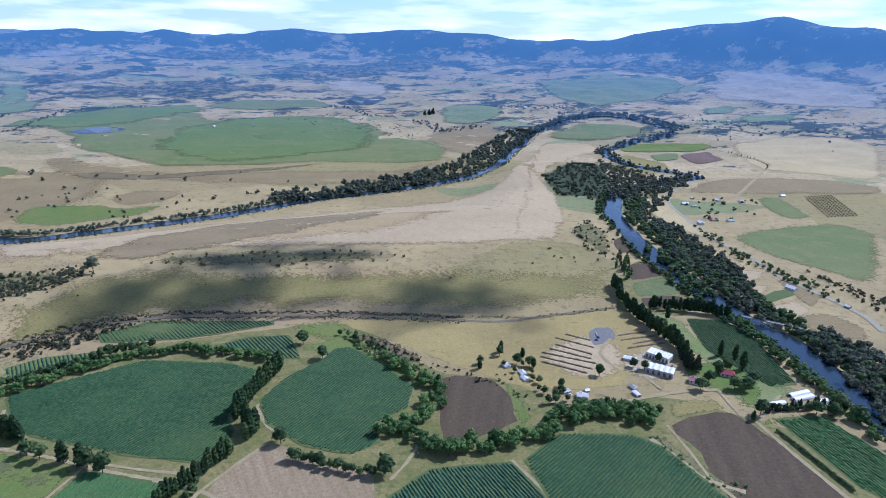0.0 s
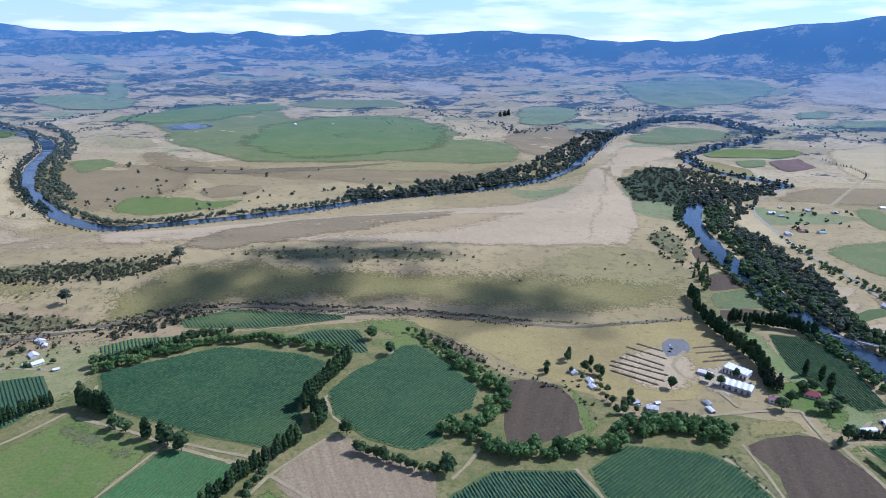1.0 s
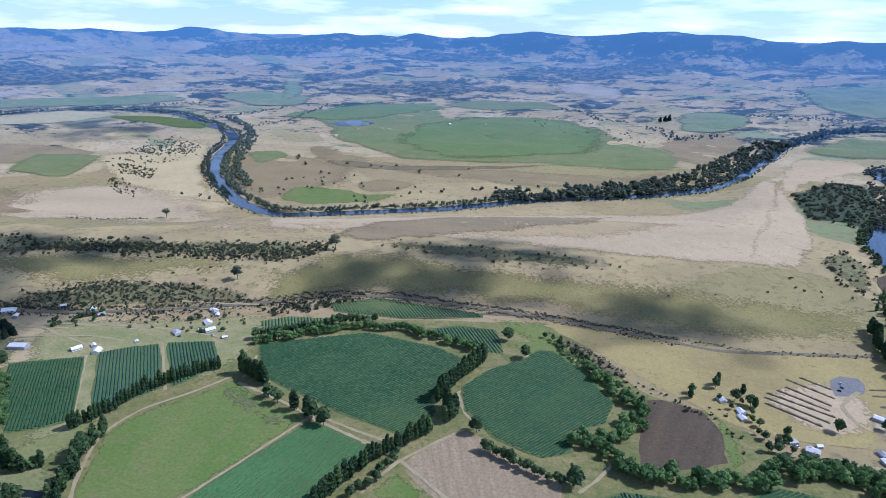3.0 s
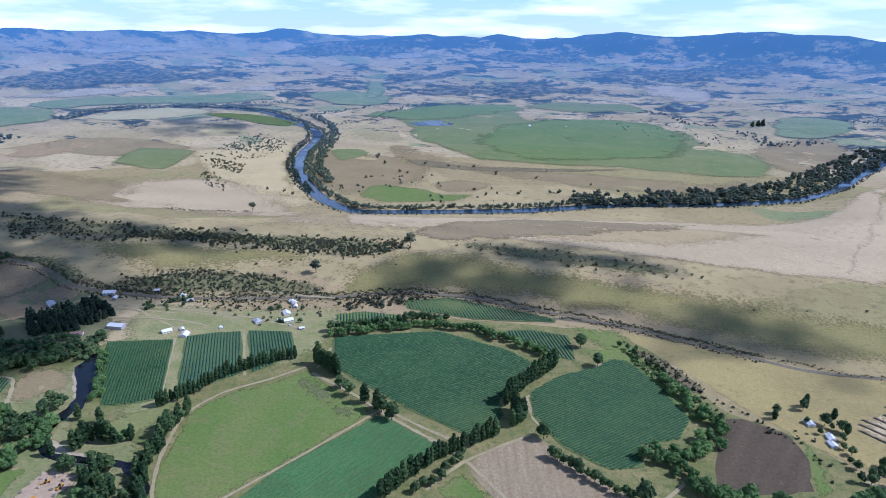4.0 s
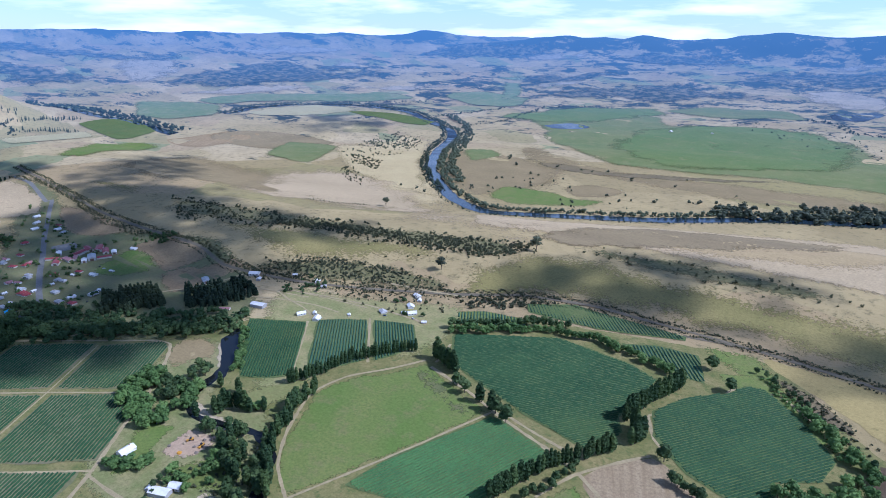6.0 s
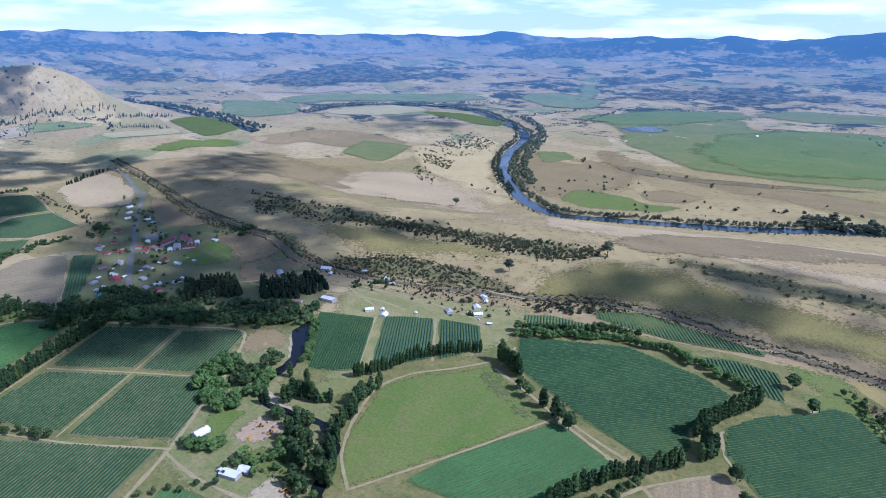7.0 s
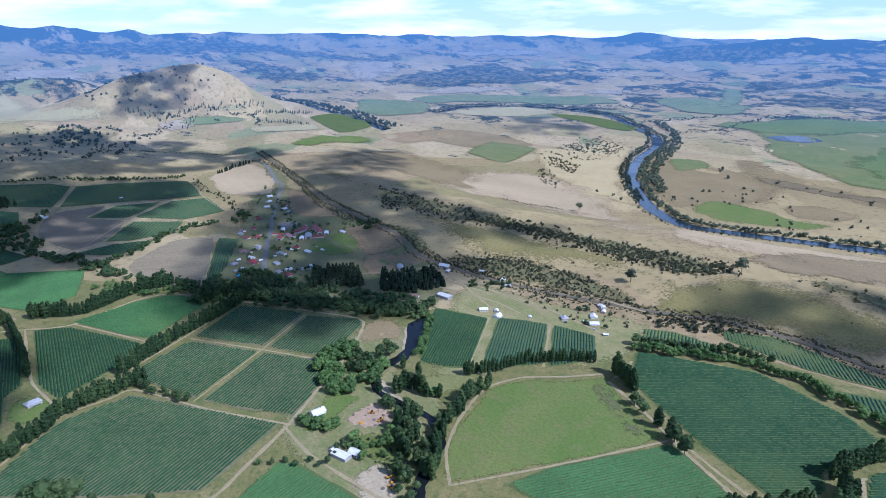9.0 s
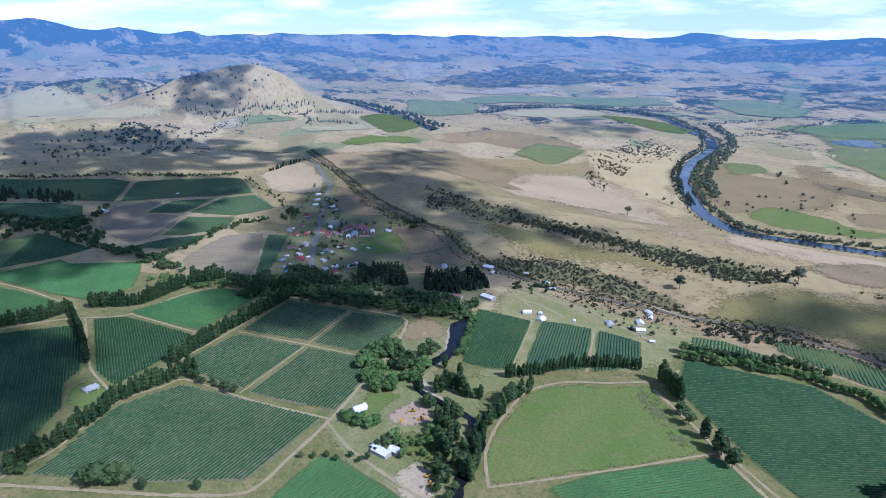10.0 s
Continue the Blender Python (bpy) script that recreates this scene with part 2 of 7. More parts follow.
TILLED_RED = earth("tilled_red_soil", (0.16, 0.095, 0.062), (0.20, 0.125, 0.08), (0.12, 0.075, 0.05), 30, 8, soft=True)
FRESH_IRRIGATED = earth("fresh_irrigated_grass", (0.135, 0.185, 0.046), (0.17, 0.20, 0.056), (0.23, 0.22, 0.080), 120, 40, soft=True, ragged=90, spots=(0.54, 0.8), frayed=0.6)
DARK_SLOPE = earth("dark_bank_grass", (0.17, 0.13, 0.064), (0.24, 0.18, 0.084), (0.11, 0.09, 0.044), 50, 12, soft=True, ragged=60, frayed=0.6)
FALLOW_DARK = earth("dark_fallow_soil", (0.26, 0.19, 0.092), (0.33, 0.245, 0.116), (0.20, 0.15, 0.072), 80, 14, (4, 1), 10, soft=True, frayed=0.7)
PALE_GREEN = earth("pale_green_grass", (0.46, 0.38, 0.185), (0.40, 0.345, 0.16), (0.34, 0.275, 0.125), 130, 30, soft=True, ragged=90)
BRIGHT = earth("fresh_grass", (0.13, 0.185, 0.033), (0.19, 0.205, 0.05), (0.235, 0.19, 0.08), 70, 22, (2.2, 1), -60, soft=True, spots=(0.5, 0.76))
SCRUBBY = earth("scrubby_grass", (0.19, 0.17, 0.064), (0.26, 0.21, 0.088), (0.10, 0.10, 0.036), 30, 6, soft=True, spots=(0.5, 0.6))
BROWN = earth("tilled_soil", (0.095, 0.066, 0.036), (0.13, 0.092, 0.050), (0.18, 0.13, 0.072), 14, 6, (9, 1), 80)
BROWN_PALE = earth("tilled_pale_soil", (0.29, 0.205, 0.104), (0.39, 0.285, 0.152), (0.21, 0.15, 0.080), 5, 9, (14, 1), -62)
HOP_FLOOR = earth("hop_floor", (0.10, 0.14, 0.04), (0.13, 0.15, 0.045), (0.19, 0.165, 0.08), 40, 5)
YARD = earth("pale_gravel", (0.50, 0.39, 0.232), (0.43, 0.335, 0.196), (0.33, 0.28, 0.152), 20, 4, soft=True)
TRACK = earth("dirt_track", (0.42, 0.325, 0.164), (0.35, 0.27, 0.136), (0.27, 0.235, 0.096), 30, 3)
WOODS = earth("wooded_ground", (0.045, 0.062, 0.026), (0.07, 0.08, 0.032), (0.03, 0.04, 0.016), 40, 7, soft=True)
ASPHALT = earth("asphalt", (0.20, 0.185, 0.155), (0.24, 0.222, 0.188), (0.075, 0.075, 0.060), 30, 3)
BALLAST = earth("rail_ballast", (0.22, 0.175, 0.104), (0.16, 0.13, 0.080), (0.11, 0.11, 0.056), 25, 3)
WATER_MAT, _nt, _b = shader("river_water", 0.16)
_b.inputs["Base Color"].default_value = (0.02, 0.032, 0.04, 1)
_b.inputs["Specular IOR Level"].default_value = 0.42
bumped(_nt, _b, place_noise(_nt, 2.5, 4, 0.6), 0.12)
CREEK_MAT, _nt, _b = shader("creek_water", 0.08)
_b.inputs["Base Color"].default_value = (0.012, 0.014, 0.014, 1)
bumped(_nt, _b, place_noise(_nt, 1.5, 4, 0.6), 0.05)


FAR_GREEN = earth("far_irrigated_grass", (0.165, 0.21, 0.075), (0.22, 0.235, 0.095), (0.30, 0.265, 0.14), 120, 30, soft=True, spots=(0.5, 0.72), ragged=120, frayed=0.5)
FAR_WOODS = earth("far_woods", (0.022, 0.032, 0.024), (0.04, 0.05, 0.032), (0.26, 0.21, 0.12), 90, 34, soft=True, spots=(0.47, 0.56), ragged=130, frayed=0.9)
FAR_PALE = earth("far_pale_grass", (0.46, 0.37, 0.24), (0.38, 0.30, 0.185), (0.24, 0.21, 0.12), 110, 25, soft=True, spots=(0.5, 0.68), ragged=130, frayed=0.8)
# these covers get the painted haze too, where they lie far off
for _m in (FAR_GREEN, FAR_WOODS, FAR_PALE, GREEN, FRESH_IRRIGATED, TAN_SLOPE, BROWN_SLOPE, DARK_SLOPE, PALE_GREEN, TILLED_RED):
    paint_haze(_m.node_tree, _m.node_tree.nodes["Principled BSDF"])


def land_material(name, hazy):
    """The open country: paddocks of many tones with bush in patches; hazy: a paler base, with blue haze painted in by
    distance.
    """
    m, nt, bsdf = shader(name, 0.95)
    geo = nt.nodes.new("ShaderNodeNewGeometry")
    vor = nt.nodes.new("ShaderNodeTexVoronoi")
    mp = nt.nodes.new("ShaderNodeMapping")
    mp.inputs["Scale"].default_value = (1 / 170, 1 / 120, 0.0) if hazy else (1 / 460, 1 / 320, 0.0)
    nt.links.new(geo.outputs["Position"], mp.inputs[0])
    warp = nt.nodes.new("ShaderNodeVectorMath")
    warp.operation = "ADD"
    nt.links.new(mp.outputs[0], warp.inputs[0])
    nz = nt.nodes.new("ShaderNodeTexNoise")
    nz.inputs["Scale"].default_value = 2.0
    nt.links.new(mp.outputs[0], nz.inputs["Vector"])
    sc = nt.nodes.new("ShaderNodeVectorMath")
    sc.operation = "SCALE"
    sc.inputs["Scale"].default_value = 0.5
    nt.links.new(nz.outputs["Color"], sc.inputs[0])
    nt.links.new(sc.outputs[0], warp.inputs[1])
    nt.links.new(warp.outputs[0], vor.inputs["Vector"])
    vor.inputs["Scale"].default_value = 1.0
    ramp = nt.nodes.new("ShaderNodeValToRGB")
    ramp.color_ramp.interpolation = "CONSTANT"
    e = ramp.color_ramp.elements
    e[0].color = (0.44, 0.325, 0.14, 1)
    e[1].position, e[1].color = 0.35, (0.36, 0.265, 0.11, 1)
    for p, c in ((0.5, (0.49, 0.365, 0.18, 1)), (0.68, (0.31, 0.25, 0.09, 1)), (0.8, (0.40, 0.28, 0.13, 1)), (0.92, (0.20, 0.24, 0.09, 1))):
        k = e.new(p)
        k.color = c
    sp = nt.nodes.new("ShaderNodeSeparateColor")
    nt.links.new(vor.outputs["Color"], sp.inputs[0])
    nt.links.new(sp.outputs[0], ramp.inputs["Fac"])
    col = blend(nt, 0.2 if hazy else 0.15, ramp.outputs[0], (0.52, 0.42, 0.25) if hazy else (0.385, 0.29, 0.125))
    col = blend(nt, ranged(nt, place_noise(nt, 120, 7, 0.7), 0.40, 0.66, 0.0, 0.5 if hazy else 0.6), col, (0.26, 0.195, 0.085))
    col = blend(nt, ranged(nt, place_noise(nt, 16, 6, 0.75), 0.52, 0.66, 0, 0.8), col, (0.17, 0.14, 0.058))
    if hazy:
        far = paint_haze(nt, bsdf)
        wooded = nt.nodes.new("ShaderNodeAttribute")
        wooded.attribute_name = "wooded"
        bush = place_noise(nt, 150, 14, 0.80, (1.5, 1), 20)
        lift = nt.nodes.new("ShaderNodeMath")
        lift.operation = "ADD"
        nt.links.new(bush, lift.inputs[0])
        nt.links.new(ranged(nt, wooded.outputs["Fac"], 0, 1, -0.09, 0.13), lift.inputs[1])
        col = blend(nt, ranged(nt, lift.outputs[0], 0.505, 0.535), col, (0.03, 0.042, 0.034))
        nt.links.new(col, bsdf.inputs["Base Color"])
    else:
        nt.links.new(col, bsdf.inputs["Base Color"])
        bumped(nt, bsdf, place_noise(nt, 9.0, 8, 0.75), 3.5)
    return m


# ---- helpers for building ----
def mesh_from(name, verts, faces, mats, inner=None):
    me = bpy.data.meshes.new(name)
    me.from_pydata([tuple(v) for v in verts], [], faces)
    for m in mats if isinstance(mats, (list, tuple)) else [mats]:
        me.materials.append(m)
    if inner is not None:
        me.attributes.new("inner", "FLOAT", "POINT").data.foreach_set("value", np.asarray(inner, np.float32))
    me.update()
    return me


def rounded(pts, closed=True, step=8.0, straight=0.35):
    """A smooth line through the corners."""
    n, out = len(pts), []
    last = n if closed else n - 1
    for i in range(last):
        p = [Vector(pts[(i + k) % n] if closed else pts[min(max(i + k, 0), n - 1)]) for k in (-1, 0, 1, 2)]
        m = max(1, int((p[2] - p[1]).length / step))
        for j in range(m):
            t = j / m
            a = p[1] * 2 + (p[2] - p[0]) * t + (p[0] * 2 - p[1] * 5 + p[2] * 4 - p[3]) * t * t + (p[1] * 3 - p[0] - p[2] * 3 + p[3]) * t ** 3
            lin = p[1].lerp(p[2], t)
            out.append((a * 0.5).lerp(lin, straight))
    if not closed:
        out.append(Vector(pts[-1]))
    return out


LAID = []


def lay(lift, z):
    """Heights of a sheet laid on the land: a few millimetres over the sheet before it, and a little prouder on slopes."""
    s = smooth(0.0, 1.0, np.abs(z))
    return z + 0.0025 * len(LAID) + lift * (0.12 + 0.5 * s) + 0.12 * s


def strip_verts(line, width, lift):
    """A ribbon that lies on the land along a line; width may be a list."""
    verts, faces = [], []
    n = len(line)
    for i, p in enumerate(line):
        d = (line[min(i + 1, n - 1)] - line[max(i - 1, 0)]).normalized()
        w = (width if isinstance(width, (int, float)) else width[i]) * K / 2
        for s in (-1, 0, 1):
            x, y = p.x - d.y * w * s, p.y + d.x * w * s
            verts.append((x, y, float(lay(lift, ground_z(x, y))) + 0.0015 * i))
    for i in range(n - 1):
        a = 3 * i
        faces += [(a, a + 1, a + 4, a + 3)[::-1], (a + 1, a + 2, a + 5, a + 4)[::-1]]
    return verts, faces


def ribbon(name, pts, width, mat, lift, label, category, step=12.0, wander=0.0, seed=1):
    line = rounded(pts, False, step * K)
    rnd = random.Random(seed)
    w = [width * (1 + rnd.uniform(-wander, wander)) for _ in line]
    LAID.append(name)
    v, f = strip_verts(line, w, lift)
    return tagged(new(name, mesh_from(name, v, f, mat)), label, category, kind="structure")


def patch(name, pts, mat, lift, label, category, feather=10.0, rough_edge=1.5, cut=0.0, step=9.0, seed=0, straight=0.45):
    """A piece of land cover that lies on the ground, thinning out over the feather's width."""
    feather, rough_edge, cut = feather * K, rough_edge * K, cut * K
    line = rounded(pts, True, step * K, straight)
    area = sum(a.x * b.y - b.x * a.y for a, b in zip(line, line[1:] + line[:1]))
    if area < 0:
        line.reverse()
    rnd = random.Random(seed + len(pts))
    line = [Vector((p.x + rnd.uniform(-rough_edge, rough_edge), p.y + rnd.uniform(-rough_edge, rough_edge))) for p in line]
    bm = bmesh.new()
    bm.faces.new([bm.verts.new((p.x, p.y, 0)) for p in line])
    bmesh.ops.triangulate(bm, faces=bm.faces[:])
    xs, ys = [p.x for p in line], [p.y for p in line]
    if mat.get("soft"):
        around = sum((b - a).length for a, b in zip(line, line[1:] + line[:1]))
        feather = min(feather * 1.6, 0.85 * abs(area) / around)
        fine = max(feather * 0.9, max(max(xs) - min(xs), max(ys) - min(ys)) / 34)
        cut = min(cut, fine) if cut else fine
    if cut and math.hypot(sum(xs) / len(xs), sum(ys) / len(ys)) < 1250:
        cut = min(cut, 17.0)
    if cut:
        for axis, lo, hi in ((0, min(xs), max(xs)), (1, min(ys), max(ys))):
            c = lo + cut
            while c < hi:
                co, no = ((c, 0, 0), (1, 0, 0)) if axis == 0 else ((0, c, 0), (0, 1, 0))
                bmesh.ops.bisect_plane(bm, geom=bm.verts[:] + bm.edges[:] + bm.faces[:], plane_co=co, plane_no=no, dist=0.01)
                c += cut
    co = np.array([v.co[:2] for v in bm.verts])
    LAID.append(name)
    for v, h in zip(bm.verts, lay(lift, terrain(co[:, 0], co[:, 1]))):
        v.co.z = h
    bmesh.ops.recalc_face_normals(bm, faces=bm.faces[:])
    if bm.faces and sum(f.normal.z for f in bm.faces) < 0:
        bmesh.ops.reverse_faces(bm, faces=bm.faces[:])
    me = bpy.data.meshes.new(name)
    bm.to_mesh(me)
    bm.free()
    me.materials.append(mat)
    if mat.get("soft"):
        ring = [tuple(p) for p in line]
        d = line_distance(co[:, 0], co[:, 1], ring + ring[:1]) / max(feather, 0.1)
        me.attributes.new("inner", "FLOAT", "POINT").data.foreach_set("value", np.clip(d, 0, 1.3).astype(np.float32))
    return tagged(new(name, me), label, category, kind="structure")


# ---- the land ----
def land():
    near = np.concatenate([[0.0, 60], np.arange(100, 1400, 9), np.arange(1400, 1910, 16)])
    far = np.arange(near[-1], 4890, 19)
    az = np.radians(np.concatenate([np.arange(-60, 130, 0.5), np.arange(130, 300, 2.0)]))
    for name, rr, mat, label in (("ground", near, land_material("open_country", False), "dry tan grassland of a wide river valley"),
                                 ("backdrop", far, land_material("far_country", True), "wooded hills and tan far paddocks with painted blue haze")):
        A, R = np.meshgrid(az, rr)
        X, Y = -R * np.sin(A), R * np.cos(A)
        Z = terrain(X, Y)
        nr, na = A.shape
        verts = np.stack([X.ravel(), Y.ravel(), Z.ravel()], 1)
        i, j = np.meshgrid(np.arange(nr - 1), np.arange(na), indexing="ij")
        j2 = (j + 1) % na
        faces = np.stack([i * na + j, i * na + j2, (i + 1) * na + j2, (i + 1) * na + j], -1).reshape(-1, 4)[:, ::-1]
        me = mesh_from(name, verts.tolist(), faces.tolist(), mat)
        if name == "backdrop":
            # bush keeps to the high ground; the bare western hill and the open plateau stay grassed
            k = np.where(R > 1600 * K, (1600 * K + (R - 1600 * K) / 0.574), R) / R / K
            high = smooth(8, 60, hills(X * k, Y * k)) - 3.0 * np.clip(bump(X * k, Y * k, -2300, 310, 1.0, 480, 360, 82), 0, 1)
            open_side = smooth(40, 50, np.degrees(A)) * smooth(106, 96, np.degrees(A))
            w = np.clip((0.40 + 0.42 * high - 0.10 * open_side) * smooth(1900, 2900, R), 0, 1)
            me.attributes.new("wooded", "FLOAT", "POINT").data.foreach_set("value", w.ravel().astype(np.float32))
        me.polygons.foreach_set("use_smooth", np.ones(len(me.polygons), bool))
        tagged(new(name, me), label, name if name == "backdrop" else "ground", kind="structure")


land()
# ---- land cover: the far side of the river ----
patch("brown_slope", [(-1211, 1921), (-1005, 1736), (-734, 1628), (-445, 1680), (-137, 1725), (24, 1950), (22, 1722), (-231, 1494), (-533, 1478), (-831, 1520), (-1092, 1620)], BROWN_SLOPE, 0.5, "brown dry slope beyond the river", "pasture", 30, cut=40, step=25)
patch("brown_slope", [(-1272, 1304), (-1310, 1586), (-1064, 1623), (-822, 1547), (-737, 1228), (-849, 1110), (-1018, 1143)], BROWN_SLOPE, 0.5, "brown dry slope beyond the river", "pasture", 40, cut=40, step=25)
patch("brown_slope", [(-16, 2438), (168, 2577), (242, 2362), (115, 1963), (6, 2004), (-96, 2252)], BROWN_SLOPE, 0.5, "brown dry rise above the gums", "pasture", 30, cut=40, step=25)
patch("brown_slope", [(-1762, 684), (-1844, 940), (-1455, 986), (-1186, 958), (-1196, 776), (-1365, 686), (-1567, 627)], BROWN_SLOPE, 0.5, "brown dry grass on the terrace", "pasture", 50, cut=40, step=25)
patch("tan_slope", [(-1191, 1036), (-1254, 1263), (-1134, 1274), (-957, 1115), (-758, 1032), (-856, 961), (-1020, 952)], TAN_SLOPE, 0.5, "pale grass above the river bend", "pasture", 30, cut=30, step=25)
patch("tan_slope", [(-1060, 1066), (-1049, 1178), (-896, 1128), (-915, 1027)], TAN_SLOPE, 0.5, "pale bare bank", "bank", 15, cut=30, step=20)
patch("loop_ground", [(338, 2277), (505, 2513), (680, 2577), (810, 2435), (772, 2346), (600, 2248), (436, 2244)], GREEN, 2.6, "green field inside the river loop", "field", 25, cut=60, step=25)
patch("west_irrigated", [(-1980, 601), (-2089, 726), (-2164, 903), (-2024, 961), (-1958, 843), (-1873, 645)], BRIGHT, 2.6, "bright green irrigated patch", "field", 18, cut=50, step=20)
patch("west_dark_field", [(-2497, 900), (-2438, 1030), (-2227, 1027), (-2183, 894)], HOP_FLOOR, 2.6, "dark green square field", "field", 8, cut=60, step=25)
patch("burnt_ground", [(-2103, 1002), (-2053, 1200), (-1956, 1293), (-1910, 1051), (-2014, 994)], BROWN_PALE, 0.8, "brown bare ground by the river", "field", 25, cut=60, step=25)
patch("green_wedge", [(-1672, 1098), (-1811, 1305), (-1605, 1354), (-1438, 1096)], GREEN, 2.6, "green wedge of irrigated grass", "field", 12, cut=50, step=20)
patch("west_field", [(-2484, 870), (-2482, 995), (-2226, 1023), (-2190, 877)], HOP_FLOOR, 2.6, "dark green field by the far river", "field", 8, cut=80, step=25)
patch("irrigated_ground", [(-1416, 2174), (-1441, 2390), (-1244, 2570), (-1018, 2613), (-889, 2445), (-604, 2600), (-338, 2532), (-208, 2358), (-179, 2255), (-24, 2222), (25, 2069), (-2, 1847), (-142, 1783), (-372, 1781), (-611, 1710), (-778, 1676), (-961, 1791), (-1194, 1947), (-1240, 2041)], GREEN, 1.6, "green irrigated field beyond the river", "field", 22, cut=60, step=25)
patch("irrigated_strip", [(-1071, 2736), (-894, 2955), (-603, 2953), (-503, 2833), (-753, 2720), (-933, 2674)], GREEN, 2.6, "narrow green irrigated strip", "field", 12, cut=80, step=25)
patch("dry_plot", [(-247, 2277), (-135, 2284), (-128, 2228), (-234, 2194)], TAN_SLOPE, 3.0, "pale dry plot beside the irrigated field", "field", 6, cut=60, step=25)
patch("far_wood_ground", [(-1981, 2998), (-1967, 3278), (-1654, 3547), (-1570, 3493), (-1737, 3219), (-1891, 2938)], FAR_WOODS, 5, "dark far forest under painted blue haze", "forest", 34, cut=26, step=30)
patch("far_wood_ground", [(-1695, 2691), (-1614, 3031), (-1441, 3158), (-1418, 3308), (-1219, 3410), (-1134, 3333), (-915, 3362), (-829, 3230), (-1060, 3059), (-1142, 2846), (-1271, 2912), (-1408, 2930), (-1550, 2711)], FAR_WOODS, 5, "dark far forest under painted blue haze", "forest", 34, cut=26, step=30)
patch("far_wood_ground", [(-1102, 3628), (-921, 3890), (-527, 4016), (-308, 4160), (-36, 4216), (-19, 4002), (-301, 3827), (-472, 3586), (-604, 3619), (-760, 3764), (-974, 3693)], FAR_WOODS, 5, "dark far forest under painted blue haze", "forest", 34, cut=26, step=30)
patch("far_wood_ground", [(720, 3886), (1019, 3999), (1239, 4048), (1625, 3960), (1827, 3875), (1941, 3797), (1662, 3706), (1420, 3657), (1183, 3838), (908, 3813)], FAR_WOODS, 5, "dark far forest under painted blue haze", "forest", 34, cut=26, step=30)
patch("far_wood_ground", [(1888, 3707), (2105, 3638), (2277, 3450), (2216, 3256), (2083, 3319), (1931, 3475)], FAR_WOODS, 5, "dark far forest under painted blue haze", "forest", 34, cut=26, step=30)
patch("far_wood_ground", [(-20, 4150), (257, 4191), (552, 4201), (759, 4120), (599, 4000), (251, 4052)], FAR_WOODS, 5, "dark far forest under painted blue haze", "forest", 34, cut=26, step=30)
patch("far_wood_ground", [(-1929, 3804), (-1624, 4049), (-1187, 4124), (-965, 4089), (-1335, 3908), (-1703, 3814)], FAR_WOODS, 5, "dark far forest under painted blue haze", "forest", 34, cut=26, step=30)
patch("far_wood_ground", [(-3203, 1567), (-3369, 1838), (-3364, 2224), (-3266, 2448), (-2897, 2420), (-2841, 2751), (-2685, 2640), (-2724, 2271), (-2894, 1897), (-3036, 1617)], FAR_WOODS, 5, "dark far forest under painted blue haze", "forest", 34, cut=26, step=30)
patch("far_wood_ground", [(-2976, 3247), (-2840, 3559), (-2536, 3670), (-2358, 3823), (-2273, 3716), (-2475, 3450), (-2775, 3240)], FAR_WOODS, 5, "dark far forest under painted blue haze", "forest", 34, cut=26, step=30)
patch("far_wood_ground", [(-2099, 3124), (-2002, 3275), (-1835, 3039), (-1972, 3030)], FAR_WOODS, 5, "dark far forest under painted blue haze", "forest", 34, cut=26, step=30)
patch("far_wood_ground", [(-3937, 1767), (-3919, 1936), (-3743, 1994), (-3692, 1814), (-3728, 1664)], FAR_WOODS, 5, "dark far forest under painted blue haze", "forest", 34, cut=26, step=30)
patch("far_wood_ground", [(-2241, 2016), (-2129, 2117), (-1988, 2189), (-2007, 2028), (-2141, 1955)], FAR_WOODS, 5, "dark far forest under painted blue haze", "forest", 34, cut=26, step=30)
patch("far_wood_ground", [(-4513, -100), (-4605, 192), (-4622, 758), (-4446, 1257), (-3849, 1825), (-3762, 1566), (-4045, 1365), (-4292, 982), (-4335, 460), (-4298, 13)], FAR_WOODS, 5, "dark far forest under painted blue haze", "forest", 34, cut=26, step=30)
patch("far_wood_ground", [(-4080, 913), (-4042, 1138), (-3624, 1291), (-3434, 1359), (-3312, 1049), (-3507, 981)], FAR_WOODS, 5, "dark far forest under painted blue haze", "forest", 34, cut=26, step=30)
patch("far_wood_ground", [(-3121, -137), (-3160, 129), (-2692, 169), (-2766, 90), (-3082, -75)], FAR_WOODS, 5, "dark far forest under painted blue haze", "forest", 34, cut=26, step=30)
patch("far_wood_ground", [(-3634, -508), (-3787, -384), (-3192, -179), (-3152, -223), (-3457, -425)], FAR_WOODS, 5, "dark far forest under painted blue haze", "forest", 34, cut=26, step=30)
patch("far_wood_ground", [(-3914, 316), (-2743, 330), (-2696, 341), (-2678, 252), (-2717, 196)], FAR_WOODS, 5, "dark far forest under painted blue haze", "forest", 34, cut=26, step=30)
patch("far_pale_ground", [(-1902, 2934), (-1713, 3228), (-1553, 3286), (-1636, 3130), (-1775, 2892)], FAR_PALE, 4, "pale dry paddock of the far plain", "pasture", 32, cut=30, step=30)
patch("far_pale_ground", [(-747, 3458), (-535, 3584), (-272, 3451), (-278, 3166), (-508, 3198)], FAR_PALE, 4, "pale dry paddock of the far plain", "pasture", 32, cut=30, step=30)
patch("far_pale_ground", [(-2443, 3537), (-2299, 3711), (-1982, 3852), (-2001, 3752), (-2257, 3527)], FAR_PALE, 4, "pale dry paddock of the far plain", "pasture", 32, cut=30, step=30)
